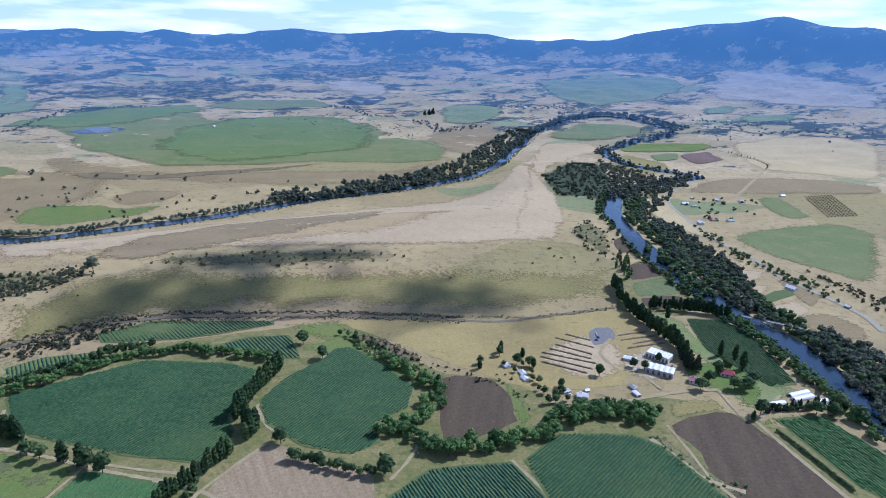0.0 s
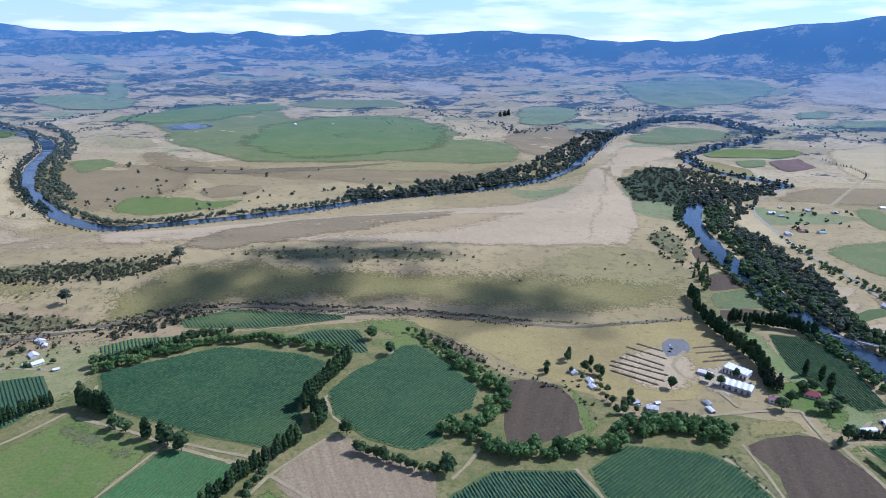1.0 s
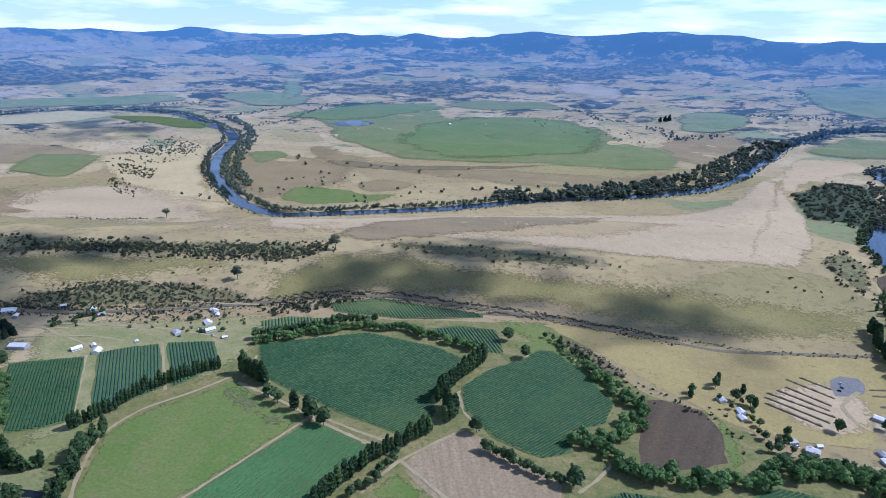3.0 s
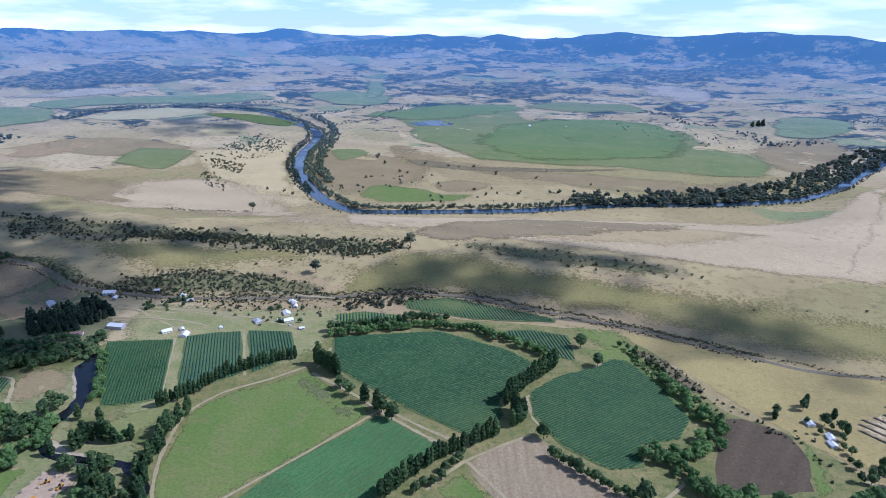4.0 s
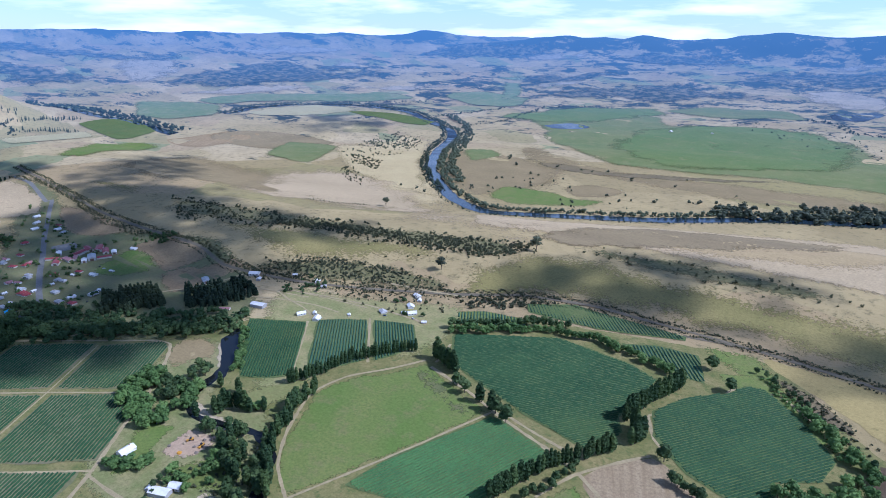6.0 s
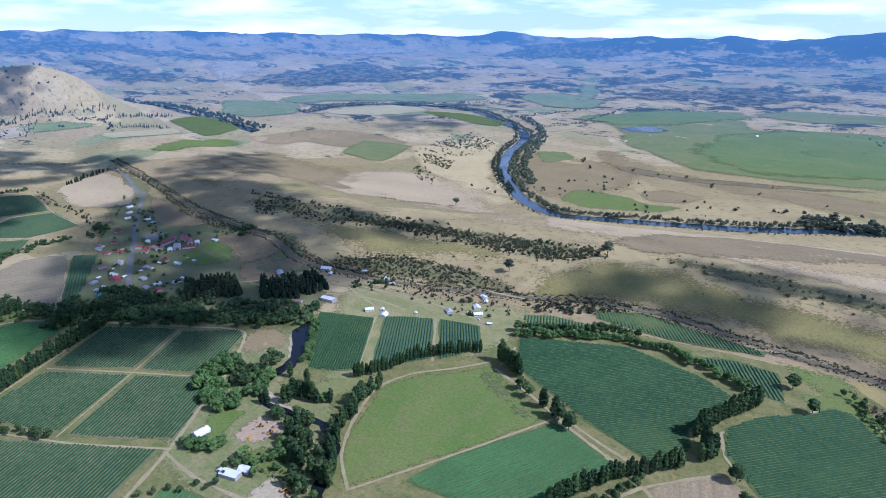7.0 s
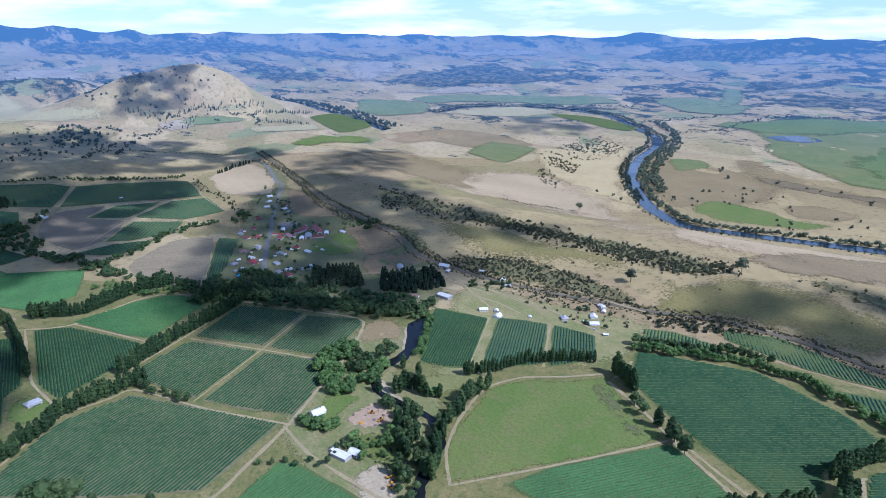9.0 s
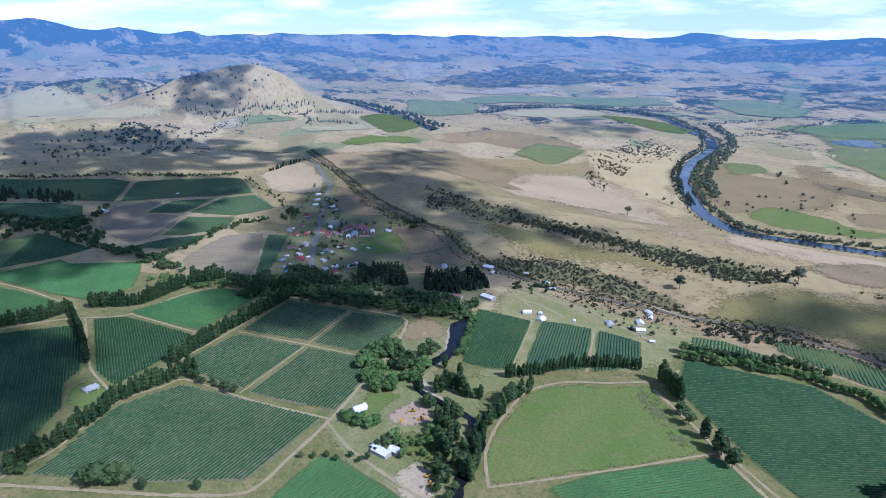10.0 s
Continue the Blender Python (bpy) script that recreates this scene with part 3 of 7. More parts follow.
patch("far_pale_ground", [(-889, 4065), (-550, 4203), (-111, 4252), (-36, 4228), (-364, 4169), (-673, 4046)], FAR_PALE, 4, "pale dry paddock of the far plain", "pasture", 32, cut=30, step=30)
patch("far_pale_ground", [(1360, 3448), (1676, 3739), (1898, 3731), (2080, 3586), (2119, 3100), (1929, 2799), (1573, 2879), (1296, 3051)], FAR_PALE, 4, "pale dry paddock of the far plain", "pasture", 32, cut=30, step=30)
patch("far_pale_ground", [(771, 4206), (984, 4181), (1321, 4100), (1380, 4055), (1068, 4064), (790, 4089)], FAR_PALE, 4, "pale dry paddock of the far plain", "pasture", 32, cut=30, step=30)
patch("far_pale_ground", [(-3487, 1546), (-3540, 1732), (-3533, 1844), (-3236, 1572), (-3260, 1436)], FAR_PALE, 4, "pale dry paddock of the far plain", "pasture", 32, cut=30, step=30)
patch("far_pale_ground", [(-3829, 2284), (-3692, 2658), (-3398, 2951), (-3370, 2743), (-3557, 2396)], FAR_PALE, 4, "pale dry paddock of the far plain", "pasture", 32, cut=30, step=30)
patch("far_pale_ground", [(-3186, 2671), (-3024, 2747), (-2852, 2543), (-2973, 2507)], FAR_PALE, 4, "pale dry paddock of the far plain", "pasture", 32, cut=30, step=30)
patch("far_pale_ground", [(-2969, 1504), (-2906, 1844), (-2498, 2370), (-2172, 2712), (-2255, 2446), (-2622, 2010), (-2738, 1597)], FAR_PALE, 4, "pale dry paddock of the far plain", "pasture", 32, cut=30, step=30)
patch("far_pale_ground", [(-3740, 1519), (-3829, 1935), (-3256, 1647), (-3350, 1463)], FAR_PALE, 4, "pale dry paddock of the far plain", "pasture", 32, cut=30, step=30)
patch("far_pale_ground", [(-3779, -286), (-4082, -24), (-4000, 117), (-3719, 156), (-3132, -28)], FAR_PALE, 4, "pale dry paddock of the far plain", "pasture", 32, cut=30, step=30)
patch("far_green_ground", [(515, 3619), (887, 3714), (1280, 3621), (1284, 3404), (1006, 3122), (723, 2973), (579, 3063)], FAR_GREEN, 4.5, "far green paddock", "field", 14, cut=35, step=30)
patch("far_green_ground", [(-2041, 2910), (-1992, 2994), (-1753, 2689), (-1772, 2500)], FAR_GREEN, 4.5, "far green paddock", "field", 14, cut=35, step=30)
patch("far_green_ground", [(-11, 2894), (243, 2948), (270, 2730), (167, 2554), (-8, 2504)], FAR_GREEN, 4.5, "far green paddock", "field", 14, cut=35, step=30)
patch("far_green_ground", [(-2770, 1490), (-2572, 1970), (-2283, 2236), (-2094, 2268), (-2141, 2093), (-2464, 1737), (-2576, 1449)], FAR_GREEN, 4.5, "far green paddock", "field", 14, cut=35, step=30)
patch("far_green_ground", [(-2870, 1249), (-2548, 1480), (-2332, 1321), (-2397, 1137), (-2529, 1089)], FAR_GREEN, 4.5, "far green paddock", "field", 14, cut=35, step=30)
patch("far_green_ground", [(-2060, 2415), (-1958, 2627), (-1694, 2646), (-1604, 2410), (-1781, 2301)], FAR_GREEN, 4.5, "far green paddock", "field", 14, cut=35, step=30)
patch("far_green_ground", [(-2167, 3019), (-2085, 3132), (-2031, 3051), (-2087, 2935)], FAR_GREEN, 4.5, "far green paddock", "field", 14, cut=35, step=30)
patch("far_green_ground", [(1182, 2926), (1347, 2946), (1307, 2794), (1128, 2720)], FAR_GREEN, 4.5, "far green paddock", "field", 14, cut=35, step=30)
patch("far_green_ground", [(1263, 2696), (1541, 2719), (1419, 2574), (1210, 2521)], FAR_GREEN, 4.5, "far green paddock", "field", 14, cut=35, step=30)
patch("pale_hill_ground", [(-3405, -484), (-3079, -118), (-2760, 5), (-2614, 206), (-2544, 215), (-2528, 51), (-2311, -197), (-2288, -344)], PALE_GREEN, 1.2, "pale yellow-green grass on the rolling hill", "pasture", 30, cut=50, step=30)
patch("west_paddock", [(-2548, 402), (-2547, 500), (-2507, 602), (-2465, 631), (-2474, 402), (-2515, 363)], FAR_GREEN, 2.8, "small green paddock between rows of trees", "field", 8, cut=35, step=25)
patch("west_paddock", [(-2408, 602), (-2363, 836), (-2255, 831), (-2296, 600)], PALE_GREEN, 2.8, "small green paddock between rows of trees", "field", 8, cut=35, step=25)
patch("west_paddock", [(-2593, 445), (-2560, 641), (-2531, 632), (-2562, 459)], PALE_GREEN, 2.8, "small green paddock between rows of trees", "field", 8, cut=35, step=25)
patch("west_paddock", [(-2599, 245), (-2604, 382), (-2575, 397), (-2566, 249)], PALE_GREEN, 2.8, "small green paddock between rows of trees", "field", 8, cut=35, step=25)
patch("west_tan", [(-2515, 281), (-2547, 412), (-2464, 417), (-2421, 327)], FAR_PALE, 2.8, "pale mown paddock between trees", "field", 6, cut=35, step=25)
patch("irrigated_east", [(-945, 1953), (-972, 2308), (-711, 2570), (-412, 2606), (-258, 2383), (-246, 2061), (-454, 1872), (-642, 1757)], FRESH_IRRIGATED, 2.9, "brighter green part of the irrigated field", "field", 26, cut=60, step=25)
patch("irrigated_north", [(-1537, 2138), (-1460, 2472), (-1152, 2787), (-989, 2657), (-1157, 2327), (-1321, 2148)], FRESH_IRRIGATED, 2.9, "green irrigated grass beside the pond", "field", 20, cut=60, step=25)
patch("river_flat_ground", [(-837, 1138), (-868, 1253), (-752, 1280), (-664, 1263), (-596, 1289), (-616, 1200), (-739, 1111)], BRIGHT, 0.9, "green grass on the river flat", "pasture", 10, cut=40, step=20)
patch("brown_flat", [(-745, 1323), (-715, 1420), (-603, 1402), (-614, 1311), (-678, 1260)], BROWN_SLOPE, 0.8, "brown dry grass on the river flat", "pasture", 10, cut=40, step=20)
patch("brown_band", [(-985, 1573), (-884, 1601), (-747, 1587), (-603, 1654), (-463, 1727), (-324, 1795), (-449, 1679), (-607, 1579), (-748, 1519), (-894, 1519)], DARK_SLOPE, 0.8, "dark shrubby bank below the irrigated field", "bank", 8, cut=40, step=20)
patch("bank_green", [(-1268, 1574), (-1202, 1670), (-1094, 1579), (-1129, 1453)], GREEN, 0.8, "faint green grass by the river bend", "pasture", 12, cut=40, step=20)
patch("terrace_purple", [(-2082, 1154), (-1964, 1368), (-1661, 1405), (-1693, 1171), (-1979, 1092)], BROWN_SLOPE, 0.9, "brown fallow strip across the terrace", "field", 14, cut=50, step=25)
patch("terrace_brown", [(-560, 896), (-513, 1003), (-401, 1124), (-258, 1210), (-112, 1281), (-143, 1135), (-343, 970), (-462, 884)], FALLOW_DARK, 0.95, "brown fallow strip on the terrace", "field", 14, cut=30)
patch("island_ground", [(-2343, 1451), (-2351, 1654), (-2195, 1877), (-2059, 1833), (-2095, 1687), (-2219, 1459)], PALE_GREEN, 2.2, "pale grey-green field inside the far river bend", "field", 10, cut=60, step=30)
patch("bank_ground", [(-2067, 1793), (-1881, 1897), (-1663, 1898), (-1653, 1830), (-1833, 1786)], HOP_FLOOR, 2.4, "dark green field on the far bank", "field", 8, cut=60, step=30)
patch("bend_ground", [(-1690, 1383), (-1542, 1418), (-1611, 1676), (-1456, 1652), (-1205, 1332), (-1011, 1140), (-901, 1063), (-967, 1031), (-1136, 1054), (-1353, 1137)], TAN_SLOPE, 0.7, "pale grass on the slope above the river bend", "pasture", 16, cut=40, step=25)
patch("nose_ground", [(121, 1038), (194, 1440), (227, 1644), (326, 2160), (433, 2228), (530, 2206), (524, 2079), (380, 1890), (255, 1562), (257, 1335), (247, 1195), (201, 1038)], PALE, 0.9, "pale stubble on the nose of the terrace", "stubble field", 5, cut=30)
patch("loop_paddock", [(606, 2143), (686, 2192), (925, 2194), (909, 2120), (780, 2061), (601, 2060)], BRIGHT, 2.8, "bright green paddock in the river loop", "field", 5, cut=60, step=20)
patch("loop_tilled", [(764, 2005), (885, 2088), (892, 1960), (774, 1867)], TILLED_RED, 2.6, "dark red tilled plot in the river loop", "field", 4, cut=60, step=20)
patch("loop_pasture", [(669, 2008), (772, 2039), (738, 1943), (666, 1911)], GREEN, 2.6, "green plot in the river loop", "field", 4, cut=60, step=20)
patch("loop_bank", [(530, 1929), (594, 2004), (682, 1880), (638, 1751), (520, 1677), (484, 1752)], OLIVE, 1.0, "olive grass below the bluff", "pasture", 6, cut=40, step=20)
patch("east_rise", [(1001, 2185), (1180, 2270), (1420, 2260), (1464, 2073), (1215, 1688), (1054, 1742), (924, 1807), (963, 2047)], TAN_SLOPE, 0.9, "pale dry rise", "pasture", 16, cut=40, step=25)
patch("east_brown", [(663, 1604), (801, 1680), (1034, 1679), (1165, 1613), (1102, 1519), (888, 1496), (715, 1484), (611, 1503)], BROWN_SLOPE, 0.9, "brown dry paddock", "pasture", 14, cut=40, step=25)
ribbon("field_track", [(-1252, 2001), (-1195, 1937), (-1066, 1818), (-916, 1728), (-767, 1656), (-657, 1649)], 9, TAN_SLOPE, 3.0, "pale worn track round the irrigated field", "track")
# ---- land cover: the terrace and the slope above the railway ----
patch("pasture_ground", [(-527, 606), (-557, 711), (-495, 837), (-326, 871), (-74, 911), (162, 936), (277, 958), (254, 818), (90, 761), (-138, 761), (-349, 721), (-440, 651)], OLIVE, 0.3, "olive dry pasture on the slope above the railway", "pasture", 30, cut=30)
patch("west_pasture_ground", [(-1552, 524), (-1329, 546), (-956, 536), (-765, 532), (-669, 619), (-556, 701), (-661, 741), (-946, 631), (-1188, 579), (-1367, 611), (-1576, 581)], OLIVE, 0.3, "olive dry pasture on the slope", "pasture", 35, cut=30)
patch("stubble_ground", [(-765, 1009), (-587, 1045), (-221, 1267), (87, 1429), (280, 1984), (363, 1990), (242, 1644), (240, 1172), (184, 1027), (-78, 972), (-439, 937), (-669, 876)], PALE, 0.5, "pale stubble on the river terrace", "stubble field", 12, cut=30)
patch("west_stubble_ground", [(-1253, 676), (-1455, 986), (-1249, 1169), (-977, 1097), (-703, 958), (-561, 1048), (-513, 863), (-726, 815), (-1033, 773)], PALE, 0.5, "pale grass on the river terrace", "pasture", 60, cut=30)
patch("fallow_ground", [(-539, 965), (-331, 1133), (-120, 1237), (43, 1216), (-100, 1054), (-319, 957)], FALLOW, 0.8, "brown fallow strip on the terrace", "field", 25, cut=30)
patch("scrub_ground", [(-478, 886), (-329, 935), (-151, 953), (-76, 939), (-142, 892), (-322, 861)], SCRUBBY, 0.7, "scrubby grass on the terrace's slope", "scrubland", 14, cut=25)
patch("west_scrub_ground", [(-1291, 610), (-1140, 648), (-945, 705), (-703, 789), (-543, 839), (-525, 779), (-641, 719), (-841, 673), (-977, 605), (-1130, 549)], SCRUBBY, 0.7, "dark scrub on the terrace's slope", "scrubland", 14, cut=25)
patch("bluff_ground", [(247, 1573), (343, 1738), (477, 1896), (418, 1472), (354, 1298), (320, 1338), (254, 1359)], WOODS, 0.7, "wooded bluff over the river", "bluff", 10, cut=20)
patch("bluff_end_ground", [(226, 1095), (280, 1155), (304, 1072), (290, 993), (251, 1016)], SCRUBBY, 0.7, "scrubby end of the terrace", "bluff", 10, cut=20)
# ---- land cover: the flat ----
ROUGH = earth("rough_grass", (0.165, 0.165, 0.044), (0.30, 0.235, 0.088), (0.085, 0.11, 0.027), 30, 9, spots=(0.53, 0.66))
patch("flat_ground", [(-851, -333), (-1140, -286), (-1076, -92), (-931, 103), (-832, 182), (-693, 317), (-643, 429), (-497, 571), (-437, 620)] + [(-132, 723), (-39, 642), (7, 600), (74, 591), (127, 542), (236, 561), (290, 536), (339, 509), (412, 431), (366, 368), (91, 341), (-225, 334)] + [(-358, 59), (-497, -228)], ROUGH, 0.12, "rough green and straw grass between the fields", "grassland", 4)
patch("flat_pasture_ground", [(-129, 730), (88, 736), (250, 788), (253, 694), (196, 586), (102, 571), (13, 622), (-34, 661)], DRY, 0.25, "dry tan paddock below the railway", "pasture", 6, cut=0)
patch("farm_ground", [(-721, 495), (-604, 552), (-486, 620), (-444, 584), (-426, 515), (-424, 465), (-474, 404), (-474, 329), (-487, 279), (-685, 426)], earth("farm_grass", (0.24, 0.235, 0.076), (0.38, 0.30, 0.128), (0.16, 0.175, 0.048), 30, 10, soft=True), 0.2, "rough green and straw-coloured farm grass", "pasture", 12)
patch("creek_ground", [(-509, 126), (-595, 202), (-658, 270), (-663, 336), (-591, 339), (-531, 278), (-467, 304), (-424, 260), (-344, 188), (-375, 125), (-421, 121)], earth("creek_grass", (0.20, 0.21, 0.064), (0.32, 0.26, 0.112), (0.12, 0.145, 0.040), 22, 8, soft=True), 0.2, "rough grass along the creek", "pasture", 8)
patch("pasture_bright", [(-355, 229), (-393, 248), (-421, 276), (-458, 337), (-457, 383), (-432, 424), (-415, 463), (-394, 458), (-316, 435), (-303, 430)], BRIGHT, 0.3, "bright green mown pasture", "pasture", 3)
patch("worn_ground", [(-417, 434), (-406, 458), (-319, 428), (-309, 421), (-323, 401)], earth("worn_grass", (0.17, 0.16, 0.064), (0.13, 0.15, 0.048), (0.10, 0.085, 0.048), 20, 4, soft=True), 0.6, "worn dark corner of the pasture", "pasture", 12)
patch("bright_corner", [(-197, 356), (-191, 397), (-150, 371)], BRIGHT, 0.3, "green grass corner beside the track", "pasture", 3)
patch("gully_scrub_ground", [(-99, 698), (-63, 681), (-23, 638), (-15, 614), (-51, 623), (-85, 663)], earth("gully_scrub", (0.13, 0.10, 0.052), (0.17, 0.13, 0.064), (0.09, 0.10, 0.032), 18, 6, soft=True), 0.4, "dark brown scrub in the gully", "scrubland", 6)
patch("gully_grass", [(-203, 715), (-134, 735), (-99, 695), (-51, 626), (-12, 602), (-23, 567), (-64, 625), (-121, 657), (-152, 678)], BRIGHT, 0.35, "green grass along the gully", "grassland", 8)
patch("gully_bank", [(-160, 660), (-121, 686), (-89, 656), (-54, 624), (-28, 591), (-36, 580), (-63, 609), (-97, 634), (-149, 645)], BRIGHT, 0.5, "lush green grass along the gully", "grassland", 3)
patch("gully_thicket", [(-110, 695), (-86, 688), (-56, 670), (-23, 640), (-17, 623), (-39, 631), (-67, 650)], DARK_SLOPE, 0.6, "dark brown scrub on the gully side", "scrubland", 2)
patch("tilled_ground", [(4, 591), (56, 590), (69, 570), (75, 514), (44, 492), (4, 479)], BROWN, 0.3, "bare dark tilled soil", "field", 1)
patch("tilled_verge", [(57, 605), (77, 582), (92, 520), (77, 501), (66, 570)], BRIGHT, 0.25, "green verge beside the tilled field", "pasture", 3)
patch("tilled_east_ground", [(223, 512), (290, 536), (320, 474), (336, 409), (299, 384), (239, 407), (237, 471)], BROWN, 0.3, "large dark tilled field", "field", 1)
patch("tilled_pale_ground", [(-189, 409), (-152, 471), (-111, 451), (-54, 431), (-52, 404), (-59, 370), (-141, 374)], BROWN_PALE, 0.3, "pale furrowed soil", "field", 1)
patch("windrow_ground", [(104, 632), (155, 698), (215, 708), (219, 623), (171, 585)], PALE, 0.45, "pale mown paddock under the windrows", "paddock", 10)
patch("turnaround", [(183, 695), (194, 719), (215, 725), (221, 705), (210, 685), (189, 674)], ASPHALT, 0.55, "grey gravel turning place", "yard", 2, step=5)
patch("shed_yard", [(200, 635), (246, 672), (272, 638), (263, 602), (233, 587), (207, 604)], YARD, 0.5, "pale gravel yard round the sheds", "yard", 8, step=5)
patch("garden_ground", [(274, 625), (302, 639), (342, 641), (351, 603), (346, 569), (310, 567), (270, 588)], BRIGHT, 0.35, "green garden lawn", "lawn", 5)
patch("upper_meadow", [(242, 782), (308, 961), (372, 992), (374, 844), (328, 764), (286, 777)], ROUGH, 0.3, "rough grass between garden plots", "grassland", 4, cut=14)
patch("river_meadow", [(250, 788), (286, 666), (302, 639), (301, 546), (331, 537), (389, 581), (350, 615), (321, 746), (290, 790)], earth("meadow_grass", (0.20, 0.24, 0.064), (0.27, 0.26, 0.104), (0.14, 0.18, 0.048), 30, 7, soft=True), 0.2, "green river meadow", "pasture", 8)
patch("plot_green", [(294, 885), (364, 912), (361, 844), (286, 830)], earth("plot_grass", (0.14, 0.17, 0.056), (0.20, 0.20, 0.072), (0.10, 0.13, 0.040), 25, 6, soft=True), 0.3, "green garden plot", "field", 3)
patch("plot_dark", [(306, 960), (365, 986), (368, 925), (295, 897)], BROWN, 0.3, "dark tilled garden plot", "field", 3)
patch("plot_upper", [(307, 1062), (346, 1089), (359, 1043), (310, 1012)], BROWN, 0.3, "dark tilled garden plot", "field", 3)
patch("plot_lower", [(288, 823), (345, 834), (358, 793), (290, 790)], BROWN, 0.3, "dark tilled garden plot", "field", 3)
patch("quarry_ground", [(-484, 188), (-494, 202), (-497, 227), (-475, 237), (-455, 229), (-453, 207), (-468, 193)], earth("pink_gravel", (0.48, 0.335, 0.20), (0.42, 0.29, 0.17), (0.34, 0.25, 0.15), 15, 3, soft=True), 0.5, "pinkish gravel storage yard", "yard", 3, step=5)
patch("lower_yard", [(-409, 162), (-416, 191), (-388, 197), (-353, 185), (-360, 156), (-383, 152)], YARD, 0.5, "pale gravel work yard", "yard", 6, step=5)
patch("house_lawn", [(-494, 146), (-528, 179), (-550, 204), (-508, 219), (-495, 196), (-481, 173), (-473, 148)], BRIGHT, 0.4, "green lawn by the cottage", "lawn", 4)
patch("gravel_bar", [(-532, 243), (-539, 254), (-505, 250), (-484, 255), (-471, 258), (-464, 250), (-475, 237), (-501, 234)], YARD, 0.98, "pale gravel bar of the creek", "gravel bar", 2, step=5)
patch("upper_gravel_bar", [(-630, 328), (-635, 338), (-598, 324), (-573, 303), (-588, 304)], YARD, 0.98, "pale gravel bar of the creek", "gravel bar", 1.5, step=5)
patch("lower_gravel_bar", [(-423, 242), (-432, 255), (-412, 246), (-404, 234)], YARD, 0.98, "pale gravel bar of the creek", "gravel bar", 1.5, step=5)
patch("pale_bank_ground", [(-657, 272), (-678, 306), (-657, 337), (-630, 336), (-602, 315), (-612, 288), (-605, 262)], BROWN_SLOPE, 0.45, "bare pale creek bank", "bank", 6, step=6)
patch("town_ground", [(-791, 68), (-874, 118), (-1162, 241), (-1762, 475), (-1559, 480), (-1237, 429), (-957, 528), (-833, 504), (-697, 444), (-644, 377), (-689, 282), (-788, 204)], earth("town_grass", (0.22, 0.19, 0.080), (0.17, 0.18, 0.064), (0.12, 0.14, 0.048), 40, 8, soft=True), 0.2, "dry grass of the village blocks", "ground", 14, cut=40)
BROWN_GRASS = earth("brown_grass", (0.27, 0.185, 0.088), (0.33, 0.235, 0.112), (0.20, 0.165, 0.068), 40, 8, soft=True)
patch("oval_ground", [(-1023, 356), (-1054, 413), (-999, 430), (-927, 406), (-928, 373), (-955, 332), (-990, 329)], BRIGHT, 0.45, "green school oval", "lawn", 6, step=6)
patch("school_court", [(-1168, 334), (-1165, 368), (-1129, 361), (-1132, 328)], ASPHALT, 0.6, "grey sealed court of the school", "yard", 1, step=6)
patch("brown_block", [(-1414, 436), (-1299, 455), (-1194, 456), (-1126, 454), (-1158, 405), (-1226, 378), (-1338, 401)], BROWN_GRASS, 0.45, "brown dry paddock behind the houses", "field", 5)
patch("brown_block", [(-1041, 437), (-1032, 480), (-939, 481), (-899, 461), (-937, 414)], BROWN_GRASS, 0.45, "brown dry paddock behind the houses", "field", 5)
patch("brown_block", [(-914, 401), (-886, 454), (-827, 424), (-840, 381)], BROWN_GRASS, 0.45, "brown dry paddock behind the houses", "field", 5)
patch("brown_paddock", [(-896, 388), (-877, 464), (-862, 499), (-825, 499), (-813, 410), (-821, 365)], BROWN_GRASS, 0.45, "brown fallow paddock", "field", 5)
patch("brown_upper_paddock", [(-1062, 424), (-1028, 492), (-953, 491), (-896, 473), (-905, 402), (-966, 407)], BROWN_GRASS, 0.45, "brown fallow paddock", "field", 5)
patch("tan_paddock", [(-1679, 300), (-1780, 380), (-1778, 455), (-1533, 441), (-1410, 398), (-1419, 339), (-1475, 285)], PALE, 0.5, "pale mown paddock", "paddock", 8, cut=40)
patch("brown_strip", [(-1053, 53), (-1152, 134), (-1132, 202), (-926, 140), (-945, 72)], earth("striped_soil", (0.33, 0.255, 0.140), (0.26, 0.20, 0.108), (0.20, 0.18, 0.080), 9, 6, (14, 1), 75), 0.35, "striped bare soil between hop rows", "field", 1)
patch("west_tilled", [(-1306, -72), (-1455, -53), (-1478, 48), (-1394, 10), (-1337, 72), (-1233, 43), (-1187, -21)], earth("grey_soil", (0.23, 0.175, 0.100), (0.28, 0.215, 0.124), (0.17, 0.14, 0.076), 50, 5), 0.35, "grey-brown tilled field", "field", 2, cut=50)

patch("farmhouse_lawn", [(-669, -94), (-692, -80), (-679, -58), (-655, -47), (-636, -58), (-625, -75), (-641, -91)], BRIGHT, 0.5, "green lawn round the white farmhouse", "lawn", 4)
patch("scrub_slope_ground", [(-833, 508), (-746, 594), (-606, 653), (-536, 656), (-534, 623), (-649, 554), (-769, 504)], SCRUBBY, 0.75, "brown scrubby slope above the railway", "scrubland", 14, cut=20)
patch("flat_lawn", [(-516, 287), (-514, 311), (-488, 361), (-470, 324), (-470, 286), (-489, 273)], earth("flat_grass", (0.24, 0.225, 0.072), (0.19, 0.20, 0.056), (0.31, 0.25, 0.096), 24, 7, soft=True), 0.4, "olive mown grass by the creek", "pasture", 5)
